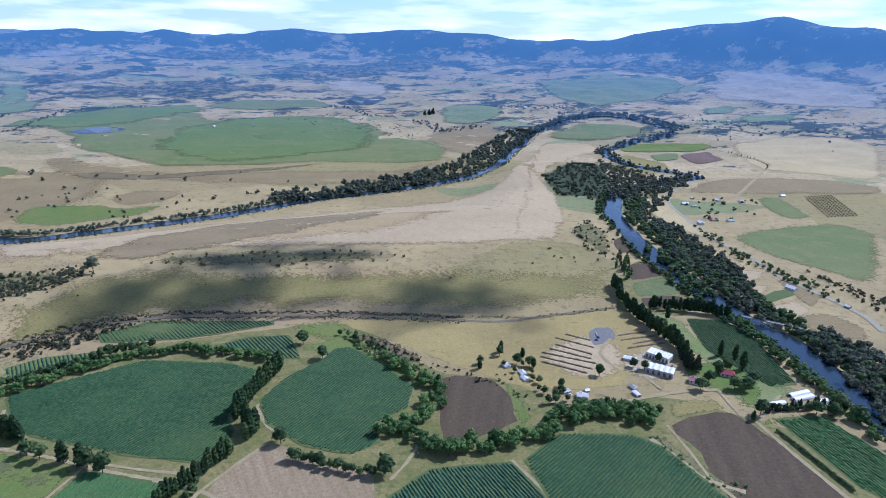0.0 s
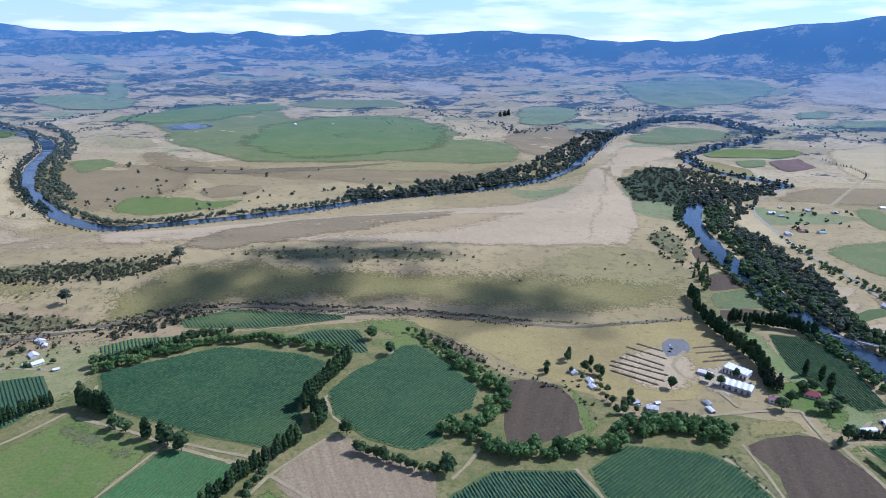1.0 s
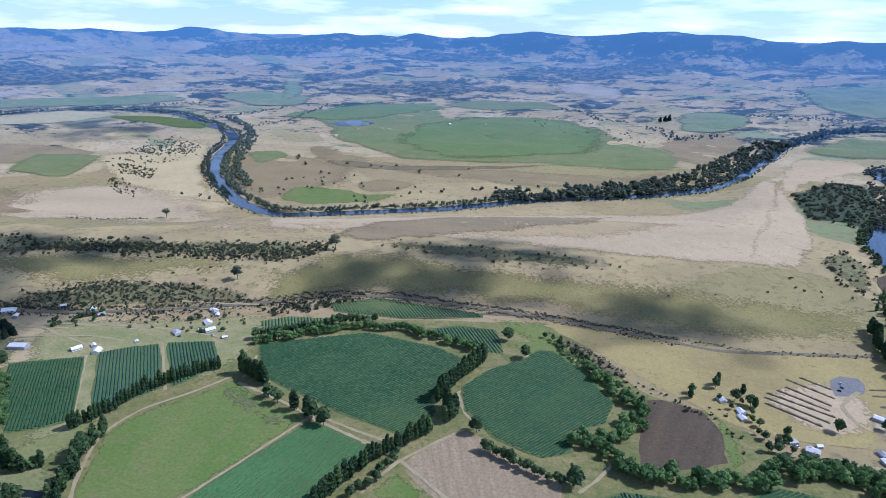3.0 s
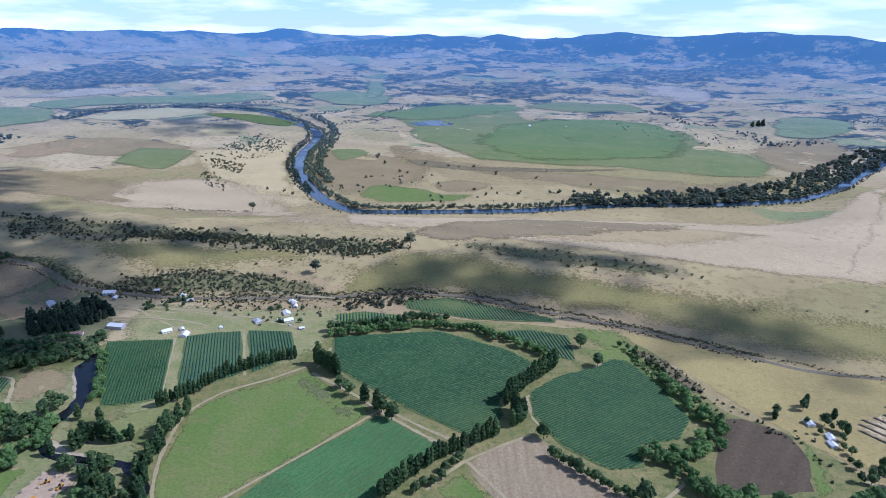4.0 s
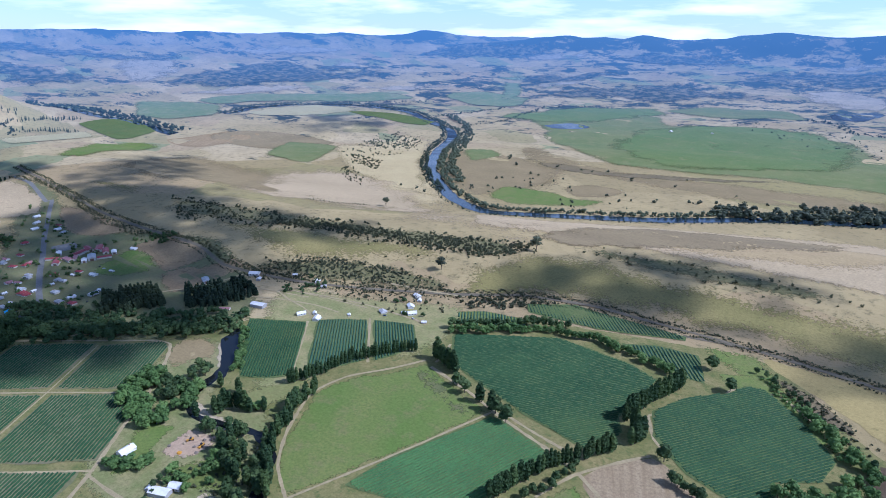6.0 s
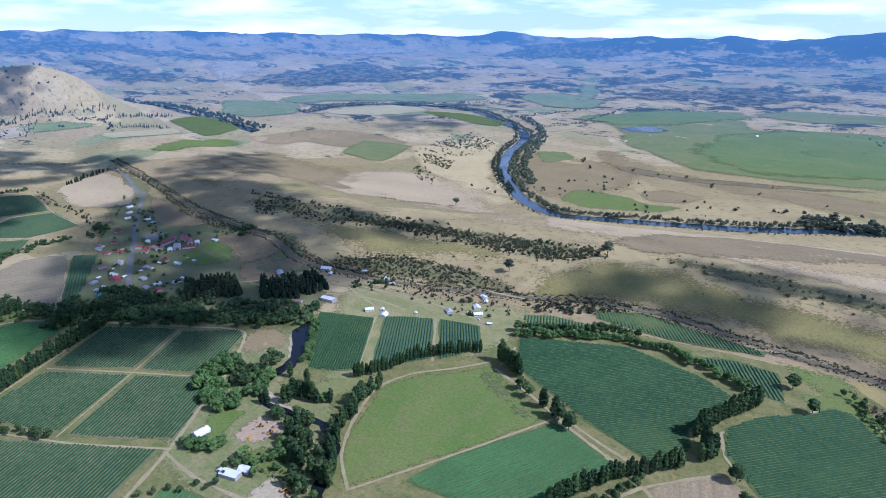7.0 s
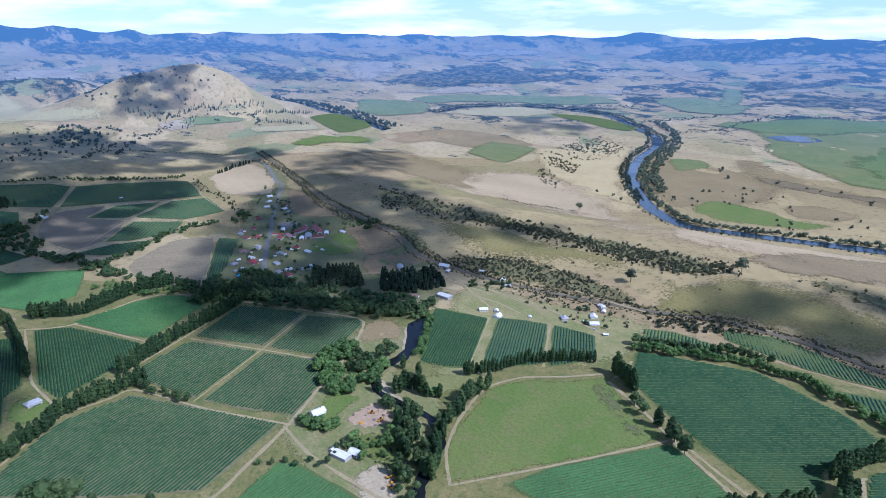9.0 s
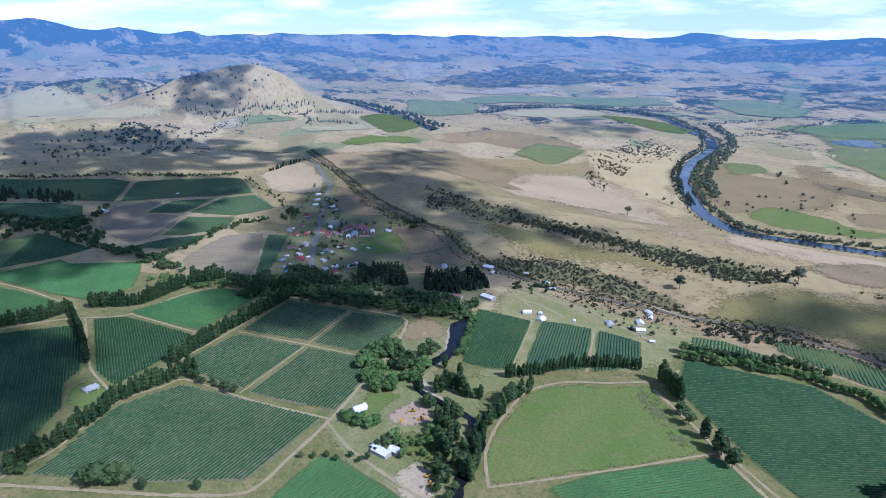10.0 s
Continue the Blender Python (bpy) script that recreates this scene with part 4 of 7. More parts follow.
patch("creek_scrub_ground", [(-461, 183), (-449, 218), (-436, 236), (-403, 227), (-375, 199), (-405, 187), (-430, 171)], earth("creek_herbs", (0.13, 0.165, 0.032), (0.20, 0.20, 0.056), (0.08, 0.10, 0.028), 14, 4, soft=True), 0.4, "lush green creek side", "grassland", 6)

# the east bank
patch("east_pasture", [(548, 1127), (649, 1204), (819, 1240), (855, 1149), (679, 887), (632, 927), (586, 977), (556, 1045)], GREEN, 0.8, "green striped pasture beside the road", "pasture", 14, cut=40, step=20)
patch("bank_plot", [(459, 981), (491, 956), (528, 944), (494, 901), (455, 892), (452, 948)], PALE, 0.9, "pale mown plot on the river bank", "field", 4)
patch("bank_plot", [(453, 880), (511, 885), (466, 837), (442, 844)], PALE, 0.9, "pale mown plot on the river bank", "field", 4)
patch("bank_garden", [(466, 837), (522, 870), (523, 848), (470, 817)], HOP_FLOOR, 0.95, "dark green vegetable plot", "field", 2)
patch("bank_plot", [(449, 796), (510, 831), (517, 788), (473, 760), (443, 777)], PALE, 0.9, "pale mown plot on the river bank", "field", 4)
patch("bank_paddock", [(477, 767), (527, 788), (559, 753), (544, 702), (477, 701)], BROWN_SLOPE, 0.9, "brown dry paddock below the road", "field", 6)
patch("bank_soil", [(527, 919), (562, 850), (523, 797), (519, 848)], BROWN_SLOPE, 0.95, "bare brown slope below the road", "field", 4)
patch("tan_field", [(438, 1350), (557, 1531), (528, 1386), (522, 1204), (543, 1096), (492, 1127), (452, 1199)], TAN_SLOPE, 0.9, "pale dry grass above the river", "pasture", 8, cut=30)
patch("hamlet_paddock", [(746, 1446), (815, 1464), (798, 1286), (735, 1259), (720, 1326)], GREEN, 0.9, "green paddock by the hamlet", "pasture", 8, cut=30)
patch("olive_field", [(236, 553), (288, 561), (295, 546), (264, 532), (228, 519)], OLIVE, 0.5, "olive rough field beside the tilled soil", "pasture", 3)
patch("garden_lawn", [(320, 579), (343, 580), (325, 549), (306, 542)], BRIGHT, 0.5, "green lawn beside the track", "lawn", 3)
patch("ditch_bank", [(187, 494), (213, 492), (227, 460), (248, 426), (256, 413), (237, 412), (208, 448)], SCRUBBY, 0.5, "weedy bank beside the hop field", "grassland", 3)
patch("tunnel_lawn", [(326, 532), (399, 538), (394, 520), (345, 520), (311, 508)], BRIGHT, 0.45, "green grass beside the growing tunnels", "lawn", 4)
# ---- water ----
RIVER = [(-2352, 1383), (-2396, 1542), (-2338, 1760), (-2147, 1955), (-1871, 1960), (-1573, 1852), (-1466, 1774), (-1303, 1505), (-1156, 1303), (-999, 1160), (-871, 1064), (-753, 1025), (-646, 1080), (-452, 1210)] + [(-288, 1359), (-117, 1467), (21, 1578), (134, 1720), (223, 2056), (338, 2362), (492, 2572), (661, 2699), (809, 2624), (882, 2390)]
ribbon("river", RIVER, 24, WATER_MAT, 1.1, "broad blue river water", "river", wander=0.12)
EAST_RIVER = [(876, 2371), (674, 2221), (528, 2073), (549, 1840), (651, 1742), (696, 1682), (533, 1569), (397, 1383), (355, 1266), (344, 1186), (352, 1092), (373, 964), (387, 856), (402, 758), (432, 686), (434, 606), (440, 531), (446, 478)]
ribbon("river_east", EAST_RIVER, 29, WATER_MAT, 0.9, "blue river water under wooded banks", "river", wander=0.1)
WEST_RIVER = [(-2970, 826), (-2745, 939), (-2509, 1001), (-2286, 1037), (-2161, 1062)]
ribbon("river_west", WEST_RIVER, 30, WATER_MAT, 1.3, "far reach of the river", "river", wander=0.1)
CREEK = [(-646, 374), (-635, 348), (-611, 331), (-575, 305), (-556, 269), (-542, 247), (-511, 238), (-475, 250), (-444, 261), (-413, 254), (-388, 231), (-365, 205), (-328, 182)]
ribbon("creek", CREEK, 7, CREEK_MAT, 0.75, "dark narrow creek", "creek", step=5, wander=0.3)
patch("creek_pool", [(-639, 340), (-642, 361), (-617, 355), (-593, 334), (-572, 311), (-552, 291), (-561, 289), (-594, 315)], CREEK_MAT, 0.85, "dark wide pool of the creek", "creek", 1, 0.5, step=4)
patch("farm_pond", [(-1288, 2120), (-1234, 2239), (-1139, 2218), (-1163, 2138), (-1239, 2100)], WATER_MAT, 2.6, "pale irrigation pond", "pond", 1, step=20)
patch("far_pond", [(-460, 2967), (-359, 3131), (-287, 3107), (-338, 2949), (-425, 2912)], WATER_MAT, 1.1, "blue farm dam", "pond", 1, step=20)

# ---- roads, tracks and the railway ----

RAIL = [(-1915, 503), (-1553, 479), (-1311, 463), (-1137, 468), (-956, 485), (-859, 475), (-783, 494)] + [(-709, 520), (-616, 568), (-505, 637), (-434, 690), (-338, 729), (-216, 742), (-121, 745), (-31, 742), (31, 739)]
ribbon("railway", RAIL, 4.5, BALLAST, 0.5, "single railway line on brown ballast", "railway", wander=0.15)
ribbon("railway_east", [(-220, 726), (-136, 747), (-16, 742), (73, 735), (167, 764), (251, 792)], 4.5, BALLAST, 0.52, "railway line on brown ballast", "railway", wander=0.15)
ribbon("road_main", [(-884, 185), (-896, 214), (-913, 231), (-972, 250), (-1044, 274), (-1126, 305), (-1243, 346), (-1392, 404), (-1472, 437), (-1476, 427), (-1679, 460), (-1811, 463)], 6, ASPHALT, 0.6, "grey village street", "road", step=8)
ribbon("road_east", [(668, 1626), (546, 1470), (518, 1375), (512, 1288), (515, 1104), (535, 1011), (538, 920), (562, 852), (580, 776), (573, 727)], 6, earth("pale_asphalt", (0.40, 0.35, 0.228), (0.35, 0.305, 0.200), (0.28, 0.25, 0.160), 30, 3), 0.7, "pale sealed road along the river", "road", step=8)
ribbon("road_hill", [(656, 1476), (706, 1463), (948, 1805), (1009, 1904), (1010, 1988), (962, 2045)], 6, TRACK, 0.9, "pale winding country road", "road")
ribbon("ditch", [(197, 490), (213, 461), (227, 434), (254, 419)], 3.5, TRACK, 0.8, "bare earth ditch beside the hops", "ditch", step=4, wander=0.4)
ribbon("terrace_track", [(-795, 1053), (-600, 1110), (-408, 1175), (-222, 1271), (-32, 1368), (95, 1350)], 3.5, OLIVE, 0.9, "faint fence line across the stubble", "track")
TRACKS = (
    ([(-709, 488), (-662, 501), (-613, 513), (-575, 521)], 3), ([(-741, 463), (-711, 474), (-678, 468), (-637, 464), (-611, 455)], 3.5),
    ([(-535, -133), (-520, -108), (-497, -70), (-460, -9), (-435, 49), (-467, 94), (-502, 138), (-549, 186), (-584, 225), (-674, 294), (-734, 251), (-820, 173)], 4.6),
    ([(-543, -134), (-556, -111), (-571, -91), (-613, -60), (-630, -42), (-639, -2), (-644, 21), (-570, 78), (-502, 141)], 3.4),
    ([(-685, 12), (-747, 90), (-819, 175)], 3.2),
    ([(-737, 92), (-665, 159), (-599, 217)], 3),
    ([(-590, 69), (-665, 159), (-734, 237)], 2),
    ([(-503, 135), (-453, 141), (-394, 161), (-358, 175)], 4),
    ([(-875, -178), (-875, -117), (-867, -84), (-852, -31), (-896, 47), (-897, 94), (-847, 145), (-839, 168)], 4.5),
    ([(-866, -81), (-773, -76), (-711, -70), (-650, -50)], 3.5),
    ([(-855, -29), (-756, 45)], 3.5),
    ([(-1062, -203), (-1002, -154), (-907, -92)], 4),
    ([(-501, 339), (-602, 442)], 5), ([(-465, 420), (-548, 501)], 3.5),
    ([(-353, 227), (-393, 248), (-428, 284), (-461, 338), (-459, 384), (-436, 427), (-419, 467)], 4),
    ([(-353, 227), (-325, 331), (-301, 433)], 3),
    ([(-405, 460), (-343, 448), (-288, 432), (-223, 418), (-197, 410)], 5), ([(-293, 440), (-247, 432), (-205, 428)], 4),
    ([(-191, 408), (-164, 394), (-133, 377)], 4.5), ([(-204, 360), (-194, 403), (-176, 438), (-155, 472)], 4),
    ([(-182, 530), (-173, 551), (-159, 591), (-137, 604), (-134, 636), (-94, 654), (-58, 626)], 4),
    ([(-110, 469), (-158, 493), (-182, 530)], 4),
    ([(-19, 472), (-28, 448), (-40, 426)], 4), ([(64, 455), (93, 406)], 3.5),
    ([(309, 527), (320, 474), (335, 414)], 5), ([(297, 578), (300, 531), (315, 522), (336, 547), (359, 569)], 4),
    ([(220, 512), (227, 471), (232, 433), (244, 407)], 3.5),
    ([(114, 548), (162, 547), (199, 555), (252, 571), (297, 578)], 5), ([(211, 693), (189, 655), (199, 622), (222, 611), (236, 576)], 5),
    ([(-712, 487), (-648, 509), (-581, 528), (-543, 533), (-497, 537), (-481, 536)], 4), ([(-615, 593), (-545, 616), (-497, 635)], 4), ([(-663, 491), (-701, 478)], 4),
    ([(-423, 516), (-413, 493), (-407, 471)], 4), ([(-739, 430), (-690, 459), (-636, 480), (-593, 486)], 3.5),
    ([(-1453, -48), (-1664, -3)], 4), ([(-1196, -2), (-1346, 83), (-1468, 167)], 4), ([(-1496, 97), (-1463, 243)], 3.5), ([(-1351, 73), (-1285, 165)], 3),
    ([(-870, 299), (-820, 394), (-804, 477)], 4), ([(-1729, 262), (-1460, 249), (-1286, 269)], 4),
)
for pts, wide in TRACKS:
    ribbon("track", pts, wide * 0.58, TRACK, 0.7, "pale dirt farm track", "track", step=4, wander=0.3, seed=len(pts))

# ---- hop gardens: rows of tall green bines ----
# the 0.4 sets how strongly leaf shade and sunny tips are painted
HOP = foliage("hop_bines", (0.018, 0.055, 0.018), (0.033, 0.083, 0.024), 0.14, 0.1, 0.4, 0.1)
# sunlit look of some gardens, put into a brighter hop colour
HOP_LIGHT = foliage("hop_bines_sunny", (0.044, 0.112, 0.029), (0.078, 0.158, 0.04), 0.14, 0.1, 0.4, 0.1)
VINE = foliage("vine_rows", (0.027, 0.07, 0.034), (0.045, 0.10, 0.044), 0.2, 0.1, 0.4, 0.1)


def inside_spans(poly, px, py, dx, dy):
    """Where the line through a point crosses a plan outline: pairs of distances along it."""
    hits = []
    for a, b in zip(poly, poly[1:] + poly[:1]):
        ex, ey = b[0] - a[0], b[1] - a[1]
        den = dx * ey - dy * ex
        if abs(den) < 1e-9:
            continue
        t = ((a[0] - px) * ey - (a[1] - py) * ex) / den
        u = ((a[0] - px) * dy - (a[1] - py) * dx) / den
        if 0 <= u < 1:
            hits.append(t)
    hits.sort()
    return list(zip(hits[::2], hits[1::2]))


def hop_garden(corners, along, spacing, mat, label, tall=1.9, wide=1.3, floor=HOP_FLOOR, bare=0.0, seed=0):
    """A trellised field: its floor, and each row a mesh of its own."""
    patch("hop_ground", corners, floor, 0.3, "green floor between rows of hops", "field", 1.0, 0.8, straight=0.9)
    field = tagged(new("hop_garden"), label, "hop field", "hop gardens")
    field.location = (*corners[0], ground_z(*corners[0]))
    spacing, tall, wide = spacing * K, tall * K, wide * K
    rnd = random.Random(seed)
    (ax, ay), (bx, by) = along
    n = math.hypot(bx - ax, by - ay)
    dx, dy = (bx - ax) / n, (by - ay) / n
    line = [tuple(p) for p in rounded(corners, True, 20, 0.9)]
    cross = [-dy * x + dx * y for x, y in line]
    c = min(cross) + spacing
    while c < max(cross) - spacing * 0.4:
        for t0, t1 in inside_spans(line, -dy * c, dx * c, dx, dy):
            t0, t1 = t0 + 1 + rnd.uniform(0, 3), t1 - 1 - rnd.uniform(0, 3)
            if t1 - t0 < 6 or rnd.random() < bare:
                continue
            m = max(2, int((t1 - t0) / 2.7))
            verts, faces = [], []
            ox, oy, oz = field.location
            for i in range(m + 1):
                t = t0 + (t1 - t0) * i / m
                h, w, s = tall * rnd.uniform(0.8, 1.2), wide * rnd.uniform(0.8, 1.35), rnd.uniform(-0.1, 0.1)
                x, y = -dy * (c + s) + dx * t, dx * (c + s) + dy * t
                z = ground_z(x, y)
                for off, up in ((-0.5, 0.3), (rnd.uniform(-0.15, 0.15), 1.0), (0.5, 0.3)):
                    verts.append((x - dy * off * w - ox, y + dx * off * w - oy, z + up * h * rnd.uniform(0.85, 1.12) - oz))
            for i in range(m):
                for k in range(2):
                    a = 3 * i + k
                    faces.append((a, a + 1, a + 4, a + 3))
            faces += [(2, 1, 0), (3 * m, 3 * m + 1, 3 * m + 2)]
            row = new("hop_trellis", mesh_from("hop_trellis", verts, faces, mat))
            row.parent = field
        c += spacing
    return field


ROW_SOIL = earth("hop_row_soil", (0.21, 0.18, 0.09), (0.15, 0.155, 0.055), (0.26, 0.21, 0.115), 60, 4)
OPEN_ROWS = (0, 1, 2, 3, 4)     # gardens whose bare alleys show between the bines
GARDENS = (
    ([(-807, 172), (-739, 237), (-674, 163), (-740, 97)], [(-807, 172), (-740, 97)], HOP),
    ([(-729, 239), (-687, 292), (-670, 290), (-609, 221), (-666, 167)], [(-729, 239), (-666, 167)], HOP),
    ([(-730, 90), (-664, 154), (-597, 71), (-681, 17)], [(-664, 154), (-597, 71)], HOP),
    ([(-657, 160), (-601, 213), (-576, 206), (-514, 148), (-587, 77)], [(-657, 160), (-587, 77)], HOP),
    ([(-537, -111), (-556, -94), (-591, -69), (-618, -46), (-630, -8), (-634, 19), (-510, 134), (-492, 110), (-450, 51), (-483, -20)], [(-510, 134), (-450, 52)], HOP),
    ([(-861, -29), (-891, 47), (-892, 95), (-843, 140), (-762, 48)], [(-891, 47), (-843, 140)], HOP_LIGHT),
    ([(-858, -72), (-846, -32), (-753, 40), (-705, 8), (-663, -47), (-709, -66)], [(-858, -72), (-709, -66)], HOP),
    ([(-862, -176), (-846, -86), (-772, -82), (-715, -79), (-694, -95), (-642, -94), (-588, -118), (-582, -139), (-560, -197), (-824, -277)], [(-846, -86), (-639, -80)], HOP),
    ([(-1109, -209), (-1137, -127), (-1108, -109), (-1066, -6), (-957, -22), (-925, -76), (-974, -124), (-1075, -204)], [(-1137, -127), (-1109, -209)], HOP_LIGHT),
    ([(-1133, -212), (-1321, -175), (-1305, -156), (-1181, -83), (-1153, -128), (-1125, -255), (-1266, -302)], [(-1321, -175), (-1133, -212)], HOP),
    ([(-1041, -200), (-990, -153), (-910, -99), (-918, -184), (-935, -235), (-1039, -279)], [(-1041, -200), (-910, -99)], HOP_LIGHT),
    ([(-455, 114), (-445, 128), (-363, 163), (-347, 142), (-390, 54), (-417, 59)], [(-445, 128), (-417, 59)], HOP_LIGHT),
    ([(-545, 306), (-609, 353), (-665, 396), (-601, 439), (-505, 344), (-527, 319)], [(-601, 439), (-505, 344)], HOP),
    ([(-327, 316), (-298, 426), (-287, 429), (-219, 415), (-222, 375), (-235, 343), (-229, 302), (-329, 269)], [(-298, 426), (-327, 316)], HOP_LIGHT),
    ([(-434, 533), (-435, 543), (-332, 618), (-235, 615), (-202, 602), (-203, 509), (-189, 487), (-204, 442), (-279, 452), (-390, 480)], [(-236, 442), (-200, 503)], HOP),
    ([(-182, 540), (-167, 586), (-135, 627), (-125, 654), (-108, 659), (-64, 621), (-29, 573), (-32, 533), (-62, 506), (-54, 475), (-79, 458), (-122, 468), (-165, 502)], [(-100, 476), (-76, 517)], HOP),
    ([(332, 525), (381, 531), (405, 472), (412, 431), (374, 404), (353, 428)], [(332, 525), (353, 428)], HOP_LIGHT),
    ([(76, 455), (113, 495), (182, 495), (204, 479), (220, 446), (239, 405), (204, 376), (101, 373)], [(113, 495), (76, 455)], HOP),
    ([(-8, 441), (64, 452), (90, 403), (71, 372), (-31, 370), (-39, 406)], [(64, 452), (90, 403)], VINE),
    ([(329, 757), (376, 752), (394, 716), (389, 593), (357, 585), (320, 667)], [(376, 752), (389, 593)], HOP),
)
for k, (corners, along, mat) in enumerate(GARDENS):
    words = "large field of dense green hop rows" if mat is HOP else "field of bright green leafy hop rows"
    if k in OPEN_ROWS:
        hop_garden(corners, along, 2.5, mat, words, 1.1, 1.75, ROW_SOIL, seed=k)
    else:
        hop_garden(corners, along, 2.2, mat, words, 1.1, 1.8, seed=k)
for k, (corners, along, gap) in enumerate((
        ([(-595, 453), (-548, 496), (-471, 422), (-500, 359)], [(-595, 453), (-500, 359)], 2.5), ([(-541, 501), (-491, 526), (-449, 481), (-462, 426)], [(-541, 501), (-462, 426)], 2.5),
        ([(-418, 675), (-365, 714), (-284, 722), (-216, 726), (-213, 714), (-309, 671), (-403, 657)], [(-365, 714), (-336, 684)], 2.9),
        ([(-268, 656), (-235, 678), (-188, 687), (-169, 648), (-160, 629), (-181, 625), (-218, 636)], [(-235, 678), (-200, 633)], 2.9),
        ([(-477, 593), (-451, 619), (-406, 632), (-379, 621), (-392, 600), (-448, 567)], [(-451, 619), (-425, 584)], 2.9),
        ([(-1770, -292), (-1707, -52), (-1665, -9), (-1516, -48), (-1578, -165), (-1624, -275), (-1652, -361), (-1781, -381)], [(-1707, -52), (-1665, -9)], 3.6),
        ([(-1662, 3), (-1668, 113), (-1644, 247), (-1474, 245), (-1496, 97), (-1512, -37)], [(-1662, 3), (-1512, -37)], 3.6),
        ([(-1579, -270), (-1545, -163), (-1501, -108), (-1407, -104), (-1384, -152), (-1491, -259), (-1543, -343)], [(-1579, -270), (-1501, -108)], 3.6),
        ([(-1393, 12), (-1469, 71), (-1459, 160), (-1360, 85)], [(-1469, 71), (-1393, 12)], 5), ([(-1355, 95), (-1457, 178), (-1447, 253), (-1314, 263), (-1289, 177)], [(-1457, 178), (-1355, 95)], 5),
        ([(-1210, 32), (-1321, 87), (-1272, 174), (-1207, 142), (-1193, 70)], [(-1321, 87), (-1210, 32)], 5), ([(-1162, -21), (-1184, 40), (-1176, 108), (-1128, 83), (-1126, 27)], [(-1184, 40), (-1162, -21)], 5),
        ([(-928, 148), (-1128, 210), (-1103, 240), (-974, 189), (-917, 159)], [(-1128, 210), (-928, 148)], 3.0))):
    hop_garden(corners, along, gap, VINE, "trellised rows of vines with grass between", 1.15, 1.8, floor=BRIGHT if k in (4,) else HOP_FLOOR, seed=100 + k)

# ---- trees ----
BARK = plain("bark", (0.13, 0.10, 0.075), 0.9, 0.3, size=0.6)
LEAVES = {
    "poplar": foliage("poplar_leaves", (0.022, 0.048, 0.016), (0.06, 0.10, 0.028), 0.4),
    "willow": foliage("willow_leaves", (0.075, 0.132, 0.03), (0.13, 0.20, 0.05), 0.4),
    "broad": foliage("broad_leaves", (0.042, 0.074, 0.022), (0.085, 0.125, 0.038), 0.5),
    "gum": foliage("gum_leaves", (0.055, 0.068, 0.038), (0.11, 0.12, 0.065), 0.5),
    "pine": foliage("pine_needles", (0.016, 0.03, 0.016), (0.03, 0.048, 0.022), 0.4),
    "bush": foliage("bush_leaves", (0.05, 0.06, 0.028), (0.10, 0.10, 0.045), 0.5),
}
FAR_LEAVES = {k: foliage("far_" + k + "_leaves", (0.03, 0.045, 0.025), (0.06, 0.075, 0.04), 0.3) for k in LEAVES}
# far trees take the same painted haze
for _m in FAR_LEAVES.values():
    paint_haze(_m.node_tree, _m.node_tree.nodes["Principled BSDF"])
ICO_V, ICO_F = [], []


def ico():
    bm = bmesh.new()
    bmesh.ops.create_icosphere(bm, subdivisions=1, radius=1.0)
    ICO_V[:] = [tuple(v.co) for v in bm.verts]
    ICO_F[:] = [tuple(v.index for v in f.verts) for f in bm.faces]
    bm.free()


ico()


def lump(verts, faces, rng, centre, radius, squash):
    base = len(verts)
    v = np.array(ICO_V) * (radius * rng.uniform(0.75, 1.2, (len(ICO_V), 1))) * np.array([1, 1, squash]) + centre
    verts.extend(map(tuple, v))
    faces.extend(tuple(i + base for i in f) for f in ICO_F)


def sprays(verts, faces, rng, centre, radius, squash, count, size):
    """Leaf sprays: small bent blades over a rounded lobe."""
    for _ in range(count):
        d = rng.normal(size=3)
        d /= np.linalg.norm(d)
        if d[2] < -0.5:
            d[2] = -d[2]
        p = np.array(centre) + d * radius * rng.uniform(0.82, 1.12) * np.array([1, 1, squash])
        a = np.cross(d, rng.normal(size=3))
        a /= np.linalg.norm(a) + 1e-9
        b = np.cross(d, a) * 0.8 + d * rng.uniform(-0.5, 0.9)
        s = size * rng.uniform(0.6, 1.3)
        base = len(verts)
        verts.extend(map(tuple, (p - a * s * 0.5 - b * s * 0.5, p + a * s * 0.5 - b * s * 0.4, p + a * s * 0.35 + b * s * 0.55, p - a * s * 0.45 + b * s * 0.5)))
        faces.append((base, base + 1, base + 2, base + 3))


def trunk_mesh(name, rng, height, radius, limbs):
    verts, faces = [], []

    def limb(p0, p1, r0, r1):
        base = len(verts)
        d = Vector(p1) - Vector(p0)
        u = d.orthogonal().normalized()
        w = d.normalized().cross(u)
        for p, r in ((p0, r0), (p1, r1)):
            for k in range(6):
                a = k * math.pi / 3
                verts.append(tuple(Vector(p) + u * (r * math.cos(a)) + w * (r * math.sin(a))))
        for k in range(6):
            j = (k + 1) % 6
            faces.append((base + k, base + j, base + 6 + j, base + 6 + k))

    limb((0, 0, -0.3), (0, 0, height), radius, radius * 0.45)
    for k in range(limbs):
        a = k * 6.283 / limbs + rng.uniform(0, 0.6)
        z = height * rng.uniform(0.35, 0.75)
        limb((0, 0, z), (math.cos(a) * height * 0.38, math.sin(a) * height * 0.38, z + height * 0.35), radius * 0.4, radius * 0.15)
    return mesh_from(name, verts, faces, BARK)


